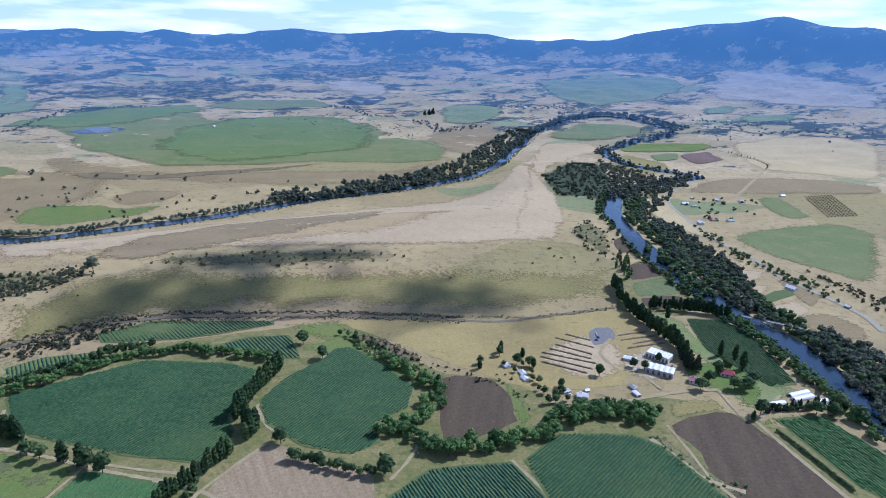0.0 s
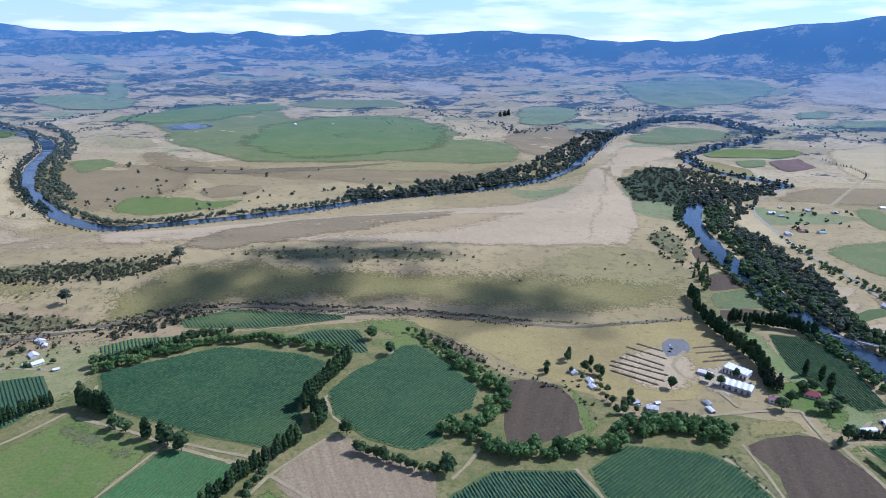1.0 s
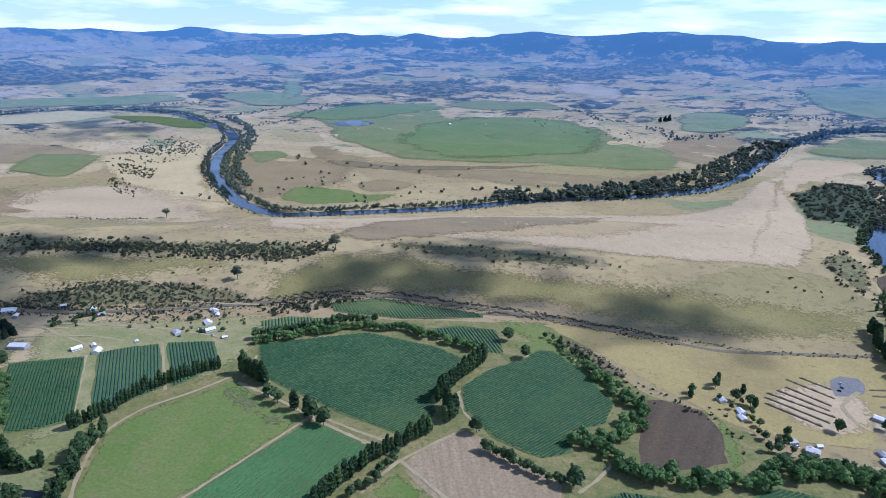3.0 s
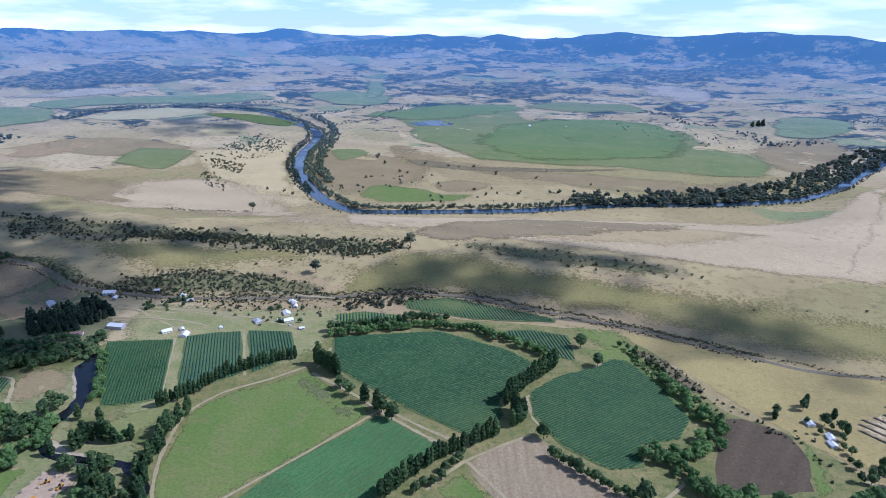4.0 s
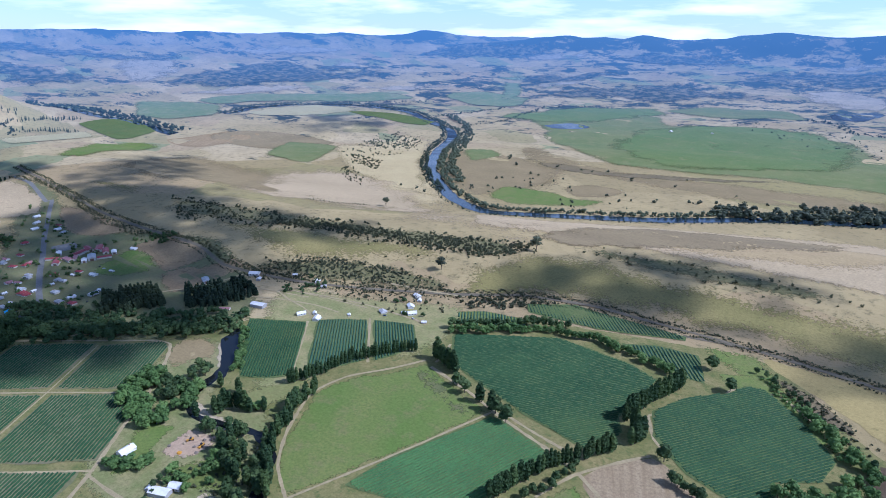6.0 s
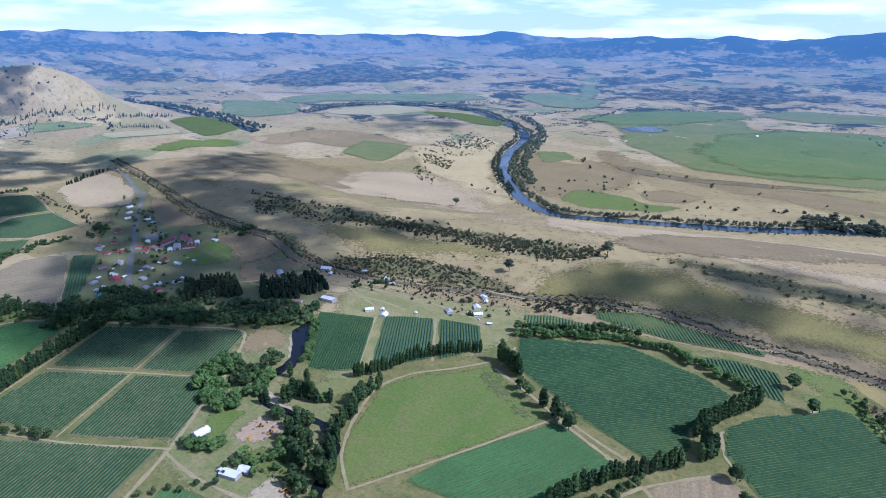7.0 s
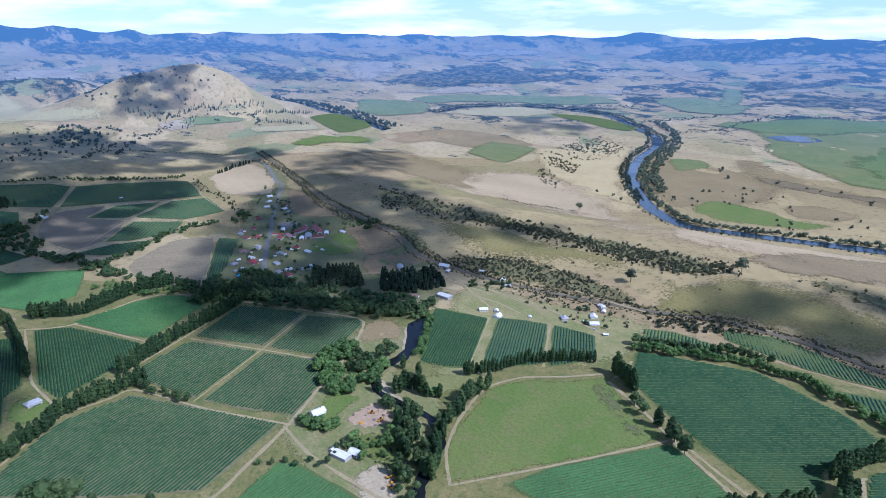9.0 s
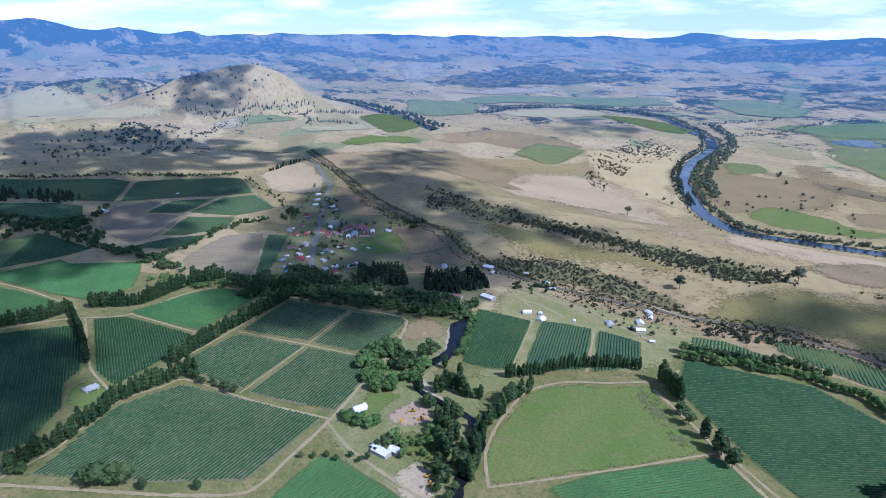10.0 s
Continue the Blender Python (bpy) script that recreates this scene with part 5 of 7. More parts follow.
def crown_parts(kind, rng, fine):
    """Crown of a tree ten metres tall, as vertices and faces; fine: how many leaf sprays."""
    verts, faces = [], []
    if kind == "poplar":
        for z, r in ((1.8, 0.95), (3.6, 1.25), (5.6, 1.2), (7.4, 0.9), (8.9, 0.5)):
            c = (rng.uniform(-0.15, 0.15), rng.uniform(-0.15, 0.15), z)
            lump(verts, faces, rng, c, r * 0.85, 1.25)
            sprays(verts, faces, rng, c, r, 1.2, int(fine * r * 0.34), 0.85)
    elif kind == "pine":
        for z, r in ((2.0, 2.1), (3.9, 1.9), (5.7, 1.45), (7.4, 0.95), (8.9, 0.5)):
            c = (rng.uniform(-0.25, 0.25), rng.uniform(-0.25, 0.25), z)
            lump(verts, faces, rng, c, r * 0.8, 0.75)
            sprays(verts, faces, rng, c, r, 0.75, int(fine * r * 0.2), 1.0)
    else:
        spread, low, lobes, sq = {"willow": (2.9, 3.6, 8, 0.85), "broad": (2.3, 4.6, 7, 0.9), "gum": (2.9, 6.0, 6, 0.6), "bush": (2.2, 3.0, 4, 0.8)}[kind]
        for k in range(lobes):
            a, q = k * 6.283 / lobes + rng.uniform(-0.3, 0.3), rng.uniform(0.35, 0.95)
            c = (math.cos(a) * spread * q, math.sin(a) * spread * q, low + rng.uniform(-0.8, 2.2))
            r = rng.uniform(1.5, 2.25) * (0.8 if kind == "gum" else 1.0)
            lump(verts, faces, rng, c, r * 0.85, sq)
            sprays(verts, faces, rng, c, r, sq, int(fine / lobes), 0.95)
        c = (0, 0, low + 2.6)
        lump(verts, faces, rng, c, 2.0, sq)
        sprays(verts, faces, rng, c, 2.25, sq, int(fine / lobes * 1.3), 0.95)
    return verts, faces


TREES, FAR, DETAIL = {}, {}, {}
for kind in LEAVES:
    TREES[kind] = []
    DETAIL[kind] = []
    FAR[kind] = []
    for v in range(4):
        rng = np.random.default_rng(40 + v)
        cv, cf = crown_parts(kind, rng, 190)
        TREES[kind].append((trunk_mesh(kind + "_trunk", rng, 6.5 if kind in ("poplar", "pine") else 5.0, 0.22, 0 if kind in ("poplar", "pine") else 4),
                            mesh_from(kind + "_crown", cv, cf, LEAVES[kind])))
        DETAIL[kind].append((np.array(cv), cf))
        fv, ff = [], []
        rng = np.random.default_rng(60 + v)
        if kind in ("poplar", "pine"):
            for z, r in ((2.6, 1.25), (5.2, 1.15), (7.8, 0.7)):
                lump(fv, ff, rng, (0, 0, z), r * (1.5 if kind == "pine" else 1), 1.5)
                sprays(fv, ff, rng, (0, 0, z), r, 1.4, 5, 1.2)
        else:
            for k in range(4):
                c = (rng.uniform(-2.1, 2.1), rng.uniform(-2.1, 2.1), rng.uniform(2.6, 7.2))
                r = rng.uniform(1.5, 2.3)
                lump(fv, ff, rng, c, r, 0.85)
                sprays(fv, ff, rng, c, r * 1.12, 0.85, 8, 1.05)
        FAR[kind].append((np.array(fv), ff))
TREE_WORDS = {"poplar": ("dark green columnar poplar in a windbreak", "poplar_tree"), "willow": ("full leafy green willow tree beside a field", "willow_tree"),
              "broad": ("dark green broadleaf tree on farm grass", "broadleaf_tree"), "gum": ("grey-green eucalypt with an open crown", "gum_tree"),
              "pine": ("dark conifer with a pointed crown", "pine_tree"), "bush": ("low olive-green bush on dry grass", "bush")}
WANTED = []


def tree(kind, x, y, tall, rnd, wide=1.0):
    """Notes a tree; plant_all() sets them out."""
    WANTED.append((kind, x, y, tall, rnd.randrange(4), rnd.uniform(0, 6.28), wide))


def plant_all():
    """The nearest trees of each kind stand singly, the rest as one mesh of their kind."""
    count, rest = {}, {}
    for kind, x, y, tall, v, turn, wide in sorted(WANTED, key=lambda w: math.hypot(w[1], w[2])):
        count[kind] = count.get(kind, 0) + 1
        if count[kind] > 295:
            rest.setdefault(kind, []).append((x, y, tall, v, turn, wide))
            continue
        label, name = TREE_WORDS[kind]
        root = tagged(new(name), label, "tree", name.replace("_", " ") + "s of the valley")
        s = tall * K / 10
        root.matrix_world = Matrix.LocRotScale((x, y, ground_z(x, y)), Euler((0, 0, turn)), (s * wide, s * wide, s))
        for part_name, me in zip(("trunk", "crown"), TREES[kind][v]):
            new(part_name, me).parent = root
    for kind, places in rest.items():
        vs, fs, base = [], [], 0
        for x, y, tall, v, turn, wide in places:
            q, f = DETAIL[kind][v]
            s = tall * K / 10
            c, n = math.cos(turn) * s * wide, math.sin(turn) * s * wide
            vs.append(np.stack([q[:, 0] * c - q[:, 1] * n + x, q[:, 0] * n + q[:, 1] * c + y, q[:, 2] * s + ground_z(x, y)], 1))
            fs.extend([tuple(i + base for i in t) for t in f])
            base += len(q)
        me = mesh_from(kind + "_rows", np.concatenate(vs).tolist(), fs, LEAVES[kind])
        tagged(new("windbreak_foliage", me), "dense rows of dark green trees along far fields", "trees", kind="stuff")


def along_line(pts, spacing, rnd, wide):
    spacing, wide = spacing * K, wide * K
    line = rounded(pts, False, 5)
    left = 0.0
    for a, b in zip(line, line[1:]):
        d = b - a
        n = d.length
        while left < n:
            p = a + d * (left / n)
            s = rnd.uniform(-wide, wide) / 2
            yield p.x - d.y / n * s, p.y + d.x / n * s
            left += spacing * rnd.uniform(0.75, 1.25)
        left -= n


def treeline(kind, pts, spacing, tall, wide=1.5, plump=1.0, seed=0):
    rnd = random.Random(seed)
    for x, y in along_line(pts, spacing, rnd, wide):
        tree(kind, x, y, tall * rnd.uniform(0.78, 1.15), rnd, plump * rnd.uniform(0.9, 1.15))


def spots(kind, pts, tall, plump=1.0, seed=0):
    rnd = random.Random(seed)
    for x, y in pts:
        tree(kind, x, y, tall * rnd.uniform(0.85, 1.15), rnd, plump * rnd.uniform(0.9, 1.1))


def scatter_mesh(name, kind, places, label, category):
    """Trees too many to count, as one mesh; places: x, y, height."""
    vs, fs, base = [], [], 0
    rng = np.random.default_rng(len(places))
    for x, y, h in places:
        v, f = FAR[kind][rng.integers(4)]
        h = h * K
        a, s = rng.uniform(0, 6.28), h / 10
        w = s * rng.uniform(0.9, 1.25)
        c, n = math.cos(a) * w, math.sin(a) * w
        q = np.stack([v[:, 0] * c - v[:, 1] * n + x, v[:, 0] * n + v[:, 1] * c + y, v[:, 2] * s + ground_z(x, y) - 0.1 * h], 1)
        vs.append(q)
        fs.extend([tuple(i + base for i in t) for t in f])
        base += len(v)
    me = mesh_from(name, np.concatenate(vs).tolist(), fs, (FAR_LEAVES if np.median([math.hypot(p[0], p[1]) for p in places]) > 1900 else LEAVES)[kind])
    return tagged(new(name, me), label, category, kind="stuff")


def inside(poly, x, y):
    hit = False
    for (x0, y0), (x1, y1) in zip(poly, poly[1:] + poly[:1]):
        if (y0 > y) != (y1 > y) and x < (x1 - x0) * (y - y0) / (y1 - y0) + x0:
            hit = not hit
    return hit


def wood(name, kind, poly, spacing, tall, label, thin=0.0, seed=0, category="trees"):
    rnd = random.Random(seed)
    xs, ys = [p[0] for p in poly], [p[1] for p in poly]
    area = (max(xs) - min(xs)) * (max(ys) - min(ys))
    places = []
    for _ in range(int(area / (spacing * K) ** 2)):
        x, y = rnd.uniform(min(xs), max(xs)), rnd.uniform(min(ys), max(ys))
        clump = noise.noise((x / 60, y / 60, seed))
        if inside(poly, x, y) and clump > thin - 0.5 * rnd.random():
            places.append((x, y, tall * rnd.uniform(0.6, 1.2)))
    if places:
        scatter_mesh(name, kind, places, label, category)


def belt(name, kind, pts, wide, spacing, tall, label, seed=0, off=0.0):
    """Trees along a bank; off shifts the belt to the left of its line."""
    rnd = random.Random(seed)
    line = rounded(pts, False, 10)
    if off:
        moved = []
        for i, p in enumerate(line):
            d = (line[min(i + 1, len(line) - 1)] - line[max(i - 1, 0)]).normalized()
            moved.append((p.x - d.y * off * K, p.y + d.x * off * K))
        line = moved
    scatter_mesh(name, kind, [(x, y, tall * rnd.uniform(0.55, 1.2)) for x, y in along_line(line, spacing, rnd, wide)], label, "trees")


# the windbreaks and hedges of the flat
treeline("poplar", [(-547, -126), (-571, -95), (-603, -63), (-629, -42), (-642, -13), (-650, 13), (-659, 34)], 3.2, 15.5, 4, 1.1, seed=1)
treeline("poplar", [(-685, 12), (-715, 46), (-752, 91), (-786, 141), (-828, 190)], 3.1, 15.7, 2, seed=2)
treeline("poplar", [(-899, -75), (-881, -16), (-920, 45), (-931, 103)], 3.1, 16.8, 2, seed=3)
treeline("poplar", [(-880, -179), (-881, -130), (-900, -99)], 3.1, 15.7, 2, seed=4)
treeline("poplar", [(-878, -96), (-818, -85), (-727, -74)], 3.7, 15.7, 2, seed=5)
treeline("poplar", [(-493, 334), (-483, 372), (-481, 409), (-462, 449), (-441, 479)], 3.4, 12.3, 3, seed=6)
treeline("poplar", [(-414, 479), (-392, 473), (-375, 467)], 2.5, 19.0, 2, 1.2, seed=7)
treeline("poplar", [(-367, 216), (-403, 245), (-427, 264), (-437, 286), (-454, 320), (-460, 345)], 3.1, 14.6, 6, seed=8)
treeline("broad", [(-375, 215), (-417, 255), (-445, 291), (-464, 337)], 6.0, 9.0, 6, seed=9)
treeline("poplar", [(-195, 506), (-190, 553), (-175, 607)], 2.6, 16.8, 2, seed=10)
treeline("poplar", [(-231, 334), (-219, 384), (-201, 423), (-181, 460)], 3.1, 14.6, 2.5, seed=11)
treeline("poplar", [(-184, 501), (-173, 491), (-174, 475)], 2.5, 16.8, 3, 1.2, seed=12)
treeline("broad", [(-211, 354), (-201, 375), (-196, 419)], 6.0, 8.0, 3, seed=13)
spots("broad", [(-358, 449), (-343, 443), (-297, 434), (-281, 428)], 14, 1.1, 14)
spots("poplar", [(-321, 440), (-303, 436)], 15, 1.6, 15)
treeline("willow", [(-443, 542), (-399, 578), (-358, 620), (-302, 637), (-240, 633), (-193, 622)], 4.6, 10.0, 8, seed=16)
treeline("broad", [(-450, 551), (-402, 595), (-365, 631), (-332, 647)], 5.2, 11.0, 6, seed=17)
treeline("willow", [(-60, 636), (-26, 591), (-6, 567), (-2, 550), (-13, 528)], 4.6, 10.0, 14, seed=18)
treeline("willow", [(-53, 485), (-32, 503), (-11, 512), (-4, 525)], 4.0, 11.0, 16, seed=19)
treeline("willow", [(-39, 486), (-21, 485), (-12, 482)], 4.0, 10.0, 12, seed=20)
treeline("broad", [(-121, 693), (-90, 666), (-60, 636)], 5.2, 6.0, 12, seed=21)
treeline("willow", [(-13, 460), (20, 467), (57, 476), (94, 492), (115, 511), (154, 528), (185, 531), (214, 525)], 3.6, 12.0, 14, seed=22)
treeline("willow", [(122, 516), (158, 526), (189, 518), (210, 514)], 4.0, 11.0, 16, seed=23)
treeline("broad", [(137, 536), (184, 540), (220, 528)], 6.0, 8.0, 10, seed=24)
treeline("broad", [(-127, 450), (-98, 440), (-71, 433), (-51, 428)], 4.5, 9.0, 4, seed=25)
spots("broad", [(-143, 472), (-135, 629), (-165, 664), (-45, 434)], 13, 1.2, 26)
spots("poplar", [(-2, 575), (44, 613), (71, 653), (105, 617), (95, 640)], 10, 1.5, 27)
treeline("broad", [(81, 626), (103, 589), (116, 564), (118, 542)], 6.8, 7.0, 20, seed=28)
treeline("poplar", [(260, 872), (258, 788), (270, 727), (284, 681), (288, 645)], 3.1, 15.7, 5, 1.2, seed=29)
treeline("pine", [(283, 649), (285, 626), (283, 613)], 2.8, 14.0, 8, seed=30)
treeline("poplar", [(290, 790), (327, 782), (363, 774), (386, 758)], 3.4, 14.6, 5, 1.2, seed=31)
spots("poplar", [(331, 654), (342, 641), (342, 621), (302, 754)], 18, 1.1, 32)
spots("broad", [(312, 614), (315, 579), (327, 579), (278, 577), (294, 595), (339, 591), (324, 621)], 11, 1.3, 33)
treeline("broad", [(339, 542), (368, 543), (382, 547)], 3.8, 6.0, 2, seed=34)
spots("broad", [(377, 534), (394, 534), (409, 545), (414, 525), (320, 532)], 12, 1.3, 35)
spots("poplar", [(308, 522)], 9, 1.3, 36)
treeline("willow", [(390, 758), (397, 700), (403, 630), (408, 582), (412, 530), (414, 485)], 4.0, 8.0, 10, seed=38)
spots("broad", [(45, 623), (69, 644), (101, 619), (87, 625), (219, 623), (230, 617), (252, 637), (176, 603)], 10, 1.0, 39)
treeline("broad", [(110, 545), (131, 561), (125, 583)], 5.2, 8.0, 8, seed=40)
# creek
treeline("willow", [(-525, 209), (-557, 208), (-588, 216), (-607, 231), (-613, 251)], 2.0, 12.0, 24, seed=41)
treeline("broad", [(-596, 244), (-555, 242), (-577, 268), (-595, 295)], 3.0, 10.0, 20, seed=42)
treeline("poplar", [(-504, 254), (-497, 267), (-475, 276)], 3.1, 15.7, 6, 1.2, seed=43)
spots("poplar", [(-518, 289), (-470, 287), (-562, 254), (-511, 238), (-542, 283)], 14, 1.3, 44)
treeline("broad", [(-487, 244), (-459, 240), (-432, 234), (-404, 226), (-375, 200), (-355, 180)], 4.5, 10.0, 22, seed=45)
treeline("poplar", [(-455, 239), (-413, 224), (-371, 192)], 5.0, 15.7, 14, 1.1, seed=46)
treeline("willow", [(-591, 339), (-558, 310), (-644, 377)], 4.0, 7.0, 8, seed=47)
spots("willow", [(-493, 155), (-483, 163), (-477, 175), (-502, 152)], 7, 1.4, 48)
treeline("broad", [(-463, 103), (-443, 127), (-428, 148), (-445, 177)], 6.8, 6.0, 10, seed=49)
spots("broad", [(-505, -68), (-498, -58), (-496, -47), (-491, -39)], 14, 1.4, 51)
spots("broad", [(-475, -26), (-456, 13), (-542, -116)], 9, 1.0, 52)
treeline("broad", [(-645, 26), (-599, 55), (-594, 66)], 5.2, 8.0, 8, seed=53)
# village
treeline("broad", [(-907, 99), (-867, 158), (-842, 185), (-775, 232), (-729, 282), (-678, 327), (-657, 350)], 5.2, 11.0, 26, seed=54)
treeline("poplar", [(-839, 120), (-846, 153), (-838, 184)], 3.1, 15.7, 8, 1.1, seed=55)
wood("pine_wood", "pine", [(-820, 273), (-880, 303), (-851, 365), (-787, 343), (-796, 299)], 4.2, 12, "dense dark conifer plantation", -0.6, 1)
wood("pine_wood", "pine", [(-757, 357), (-817, 390), (-782, 464), (-723, 448), (-725, 394)], 4.2, 12, "dense dark conifer plantation", -0.6, 2)
wood("village_trees", "broad", [(-918, 186), (-1153, 261), (-1507, 404), (-1421, 415), (-1194, 364), (-1117, 410), (-1092, 473), (-1041, 462), (-1030, 356), (-950, 307), (-835, 251), (-839, 218)], 19, 7, "garden trees among the village houses", -0.05, 3)
wood("creek_trees", "broad", [(-1371, -216), (-1402, -94), (-1184, -52), (-1086, 16), (-956, 106), (-871, 175), (-846, 153), (-938, 87), (-1027, 13), (-1158, -70)], 10, 12, "dark trees along the village creek", -0.35, 4)
wood("creek_trees", "broad", [(-1415, -321), (-1491, -259), (-1423, -194), (-1380, -93), (-1528, -53), (-1436, -64), (-1319, -101), (-1329, -167), (-1303, -235)], 10, 12, "dark trees along the village creek", -0.5, 5)
wood("west_wood", "pine", [(-1631, -358), (-1668, -280), (-1639, -169), (-1573, -110), (-1510, -108), (-1573, -207)], 10, 13, "dark wood beside the vines", -0.6, 6)
belt("hedge_trees", "broad", [(-1086, 16), (-1125, 73), (-1200, 141), (-1229, 189), (-1231, 234)], 14, 5, 11, "dark hedgerow trees", 7)
belt("hedge_trees", "broad", [(-1796, -362), (-1768, -223), (-1739, -52), (-1700, 76), (-1685, 254)], 12, 6, 9, "dark hedgerow above the vines", 8)
belt("hedge_trees", "bush", [(-1653, 263), (-1515, 266), (-1383, 291), (-1254, 285)], 16, 6, 6, "pale bushes along a lane", 9)
wood("creek_bushes", "willow", [(-959, -10), (-993, 27), (-945, 72), (-889, 113), (-873, 94), (-920, 45)], 8, 9, "pale leafy trees by the creek", -0.3, 10)
belt("windbreak", "pine", [(-1709, 334), (-1773, 395), (-1805, 453)], 8, 5, 10, "dark windbreak beside the mown paddock", 11)
belt("rail_bushes", "bush", RAIL, 6, 1.7, 3.2, "low dark bushes along the railway", 12, off=6)
belt("rail_bushes", "bush", RAIL, 5, 2.4, 2.8, "low dark bushes along the railway", 65, off=-6)
belt("rail_bushes", "bush", [(-1811, 463), (-1559, 480), (-1243, 444), (-1063, 460), (-985, 495), (-868, 491), (-794, 492)], 12, 1.5, 3.6, "low bushes along the railway", 13)
belt("rail_bushes", "bush", [(-497, 618), (-461, 642), (-421, 678), (-346, 712), (-242, 725), (-121, 751), (14, 745), (135, 755), (242, 788)], 7, 2.4, 2.4, "low bushes along the railway", 14)
wood("rail_scrub", "bush", [(-486, 620), (-472, 650), (-424, 685), (-410, 662), (-443, 632)], 5, 5, "dark scrub beside the orchard", -0.6, 15)
wood("rail_scrub", "bush", [(-503, 626), (-430, 683), (-384, 703), (-424, 659), (-467, 610)], 5, 5, "dark scrub beside the orchard", -0.5, 16)
wood("orchard_scrub", "bush", [(-796, 557), (-723, 598), (-618, 628), (-511, 642), (-581, 606), (-702, 559), (-768, 533)], 7, 4.5, "olive scrub dotted over dry grass", -0.15, 17)
wood("farm_bushes", "bush", [(-725, 529), (-625, 575), (-534, 602), (-471, 599), (-481, 547), (-625, 505)], 15, 4, "bushes between the farmhouses", -0.1, 18)
wood("gully_scrub", "bush", [(-58, 626), (-130, 710), (-111, 703), (-54, 660), (-22, 627), (-12, 602), (-37, 607)], 6, 4, "green scrub in the gully", -0.4, 19)
wood("creek_reeds", "bush", [(-43, 647), (-10, 625), (32, 609), (72, 606), (94, 547), (87, 518), (70, 568), (16, 586), (-19, 592)], 7, 3, "low green scrub along a ditch", -0.3, 20)
# the terrace's slope
wood("slope_scrub", "bush", [(-1291, 610), (-1140, 648), (-945, 705), (-703, 789), (-536, 845), (-515, 780), (-632, 708), (-828, 663), (-962, 595), (-1112, 539)], 9, 5, "dark scrub along the terrace's slope", -0.12, 21)
wood("slope_scrub", "bush", [(-845, 516), (-748, 595), (-606, 653), (-539, 653), (-607, 604), (-730, 536)], 9, 4.5, "olive scrub on the slope", -0.1, 22)
wood("slope_scrub", "bush", [(-923, 660), (-824, 725), (-699, 770), (-572, 802), (-544, 744), (-645, 707), (-810, 660)], 9, 5, "dark scrub along the terrace's slope", -0.15, 23)
wood("slope_scrub", "bush", [(-507, 860), (-430, 915), (-276, 938), (-133, 960), (-57, 931), (-124, 886), (-305, 858)], 14, 5, "scattered dark scrub on the slope", 0.0, 24)
wood("slope_scrub", "bush", [(170, 999), (251, 1016), (291, 959), (241, 964), (106, 930)], 14, 4.5, "scattered scrub on the slope", 0.0, 25)
wood("slope_scrub", "bush", [(-623, 808), (-523, 859), (-487, 815), (-539, 751), (-571, 731)], 9, 6, "dark scrub in the gully", -0.3, 26)
wood("knoll_scrub", "bush", [(-1603, 1427), (-1712, 1683), (-1515, 1673), (-1335, 1473), (-1369, 1283)], 18, 5, "scrub on the stony knoll", -0.05, 27)
wood("knoll_scrub", "bush", [(-1329, 1107), (-1327, 1156), (-1158, 1063), (-1124, 1012), (-1217, 1030)], 10, 5, "scrub patch on the bank", -0.4, 28)
wood("knoll_scrub", "bush", [(-1533, 1292), (-1527, 1382), (-1369, 1283), (-1384, 1207)], 14, 5, "scrub on the bank", -0.2, 29)
spots("gum", [(-501, 827), (-572, 672), (-937, 912)], 16, 1.1, 56)
belt("terrace_bushes", "bush", [(-1106, 828), (-1038, 851), (-960, 894)], 8, 5, 4, "dark line of bushes on the terrace", 30)
wood("paddock_trees", "gum", [(-1178, 1613), (-800, 1575), (-445, 1680), (-313, 1486), (-476, 1309), (-714, 1292), (-916, 1230)], 60, 9, "scattered paddock trees", 0.0, 31)
wood("hill_scrub", "bush", [(-2004, -319), (-2284, -127), (-2495, 134), (-2340, 268), (-2034, 131), (-1963, -121), (-1875, -232)], 22, 9, "dark bush on the hillside", 0.02, 32)
wood("hill_scrub", "gum", [(-2282, -49), (-2402, 22), (-2428, 129), (-2229, 79), (-2127, -5)], 14, 10, "dark bush on the hillside", -0.2, 33)
# the river's banks
belt("river_trees", "broad", RIVER, 14, 4.5, 11, "dark trees along the river bank", 34, off=20)
belt("river_trees", "bush", RIVER, 7, 8, 5, "low trees along the river bank", 35, off=-17)
belt("river_trees", "gum", [(-368, 1314), (-265, 1355), (-170, 1415), (-77, 1493), (15, 1606)], 60, 3, 17, "tall grey-green gums along the river", 36, off=30)
belt("river_trees", "gum", [(-227, 1464), (-122, 1535), (-9, 1644), (90, 1814), (181, 2117), (308, 2384)], 80, 2.6, 17, "tall grey-green gums along the river", 37)
belt("river_trees", "broad", [(327, 2361), (504, 2635), (695, 2744), (863, 2645), (929, 2431)], 35, 4, 14, "dark trees along the river loop", 38)
belt("river_trees", "broad", EAST_RIVER[:8], 42, 4.5, 11, "dark trees along the river loop", 39)
belt("river_trees", "broad", EAST_RIVER[7:], 9, 4, 9, "dark trees along the river bank", 40, off=-19)
belt("river_trees", "broad", EAST_RIVER[7:], 30, 2.4, 13, "dark gums along the river bank", 41, off=33)
wood("bluff_wood", "bush", [(242, 1538), (339, 1720), (453, 1867), (394, 1459), (338, 1230), (314, 1312), (254, 1359)], 10, 8, "dense brown-green scrub on the bluff", -0.5, 42)
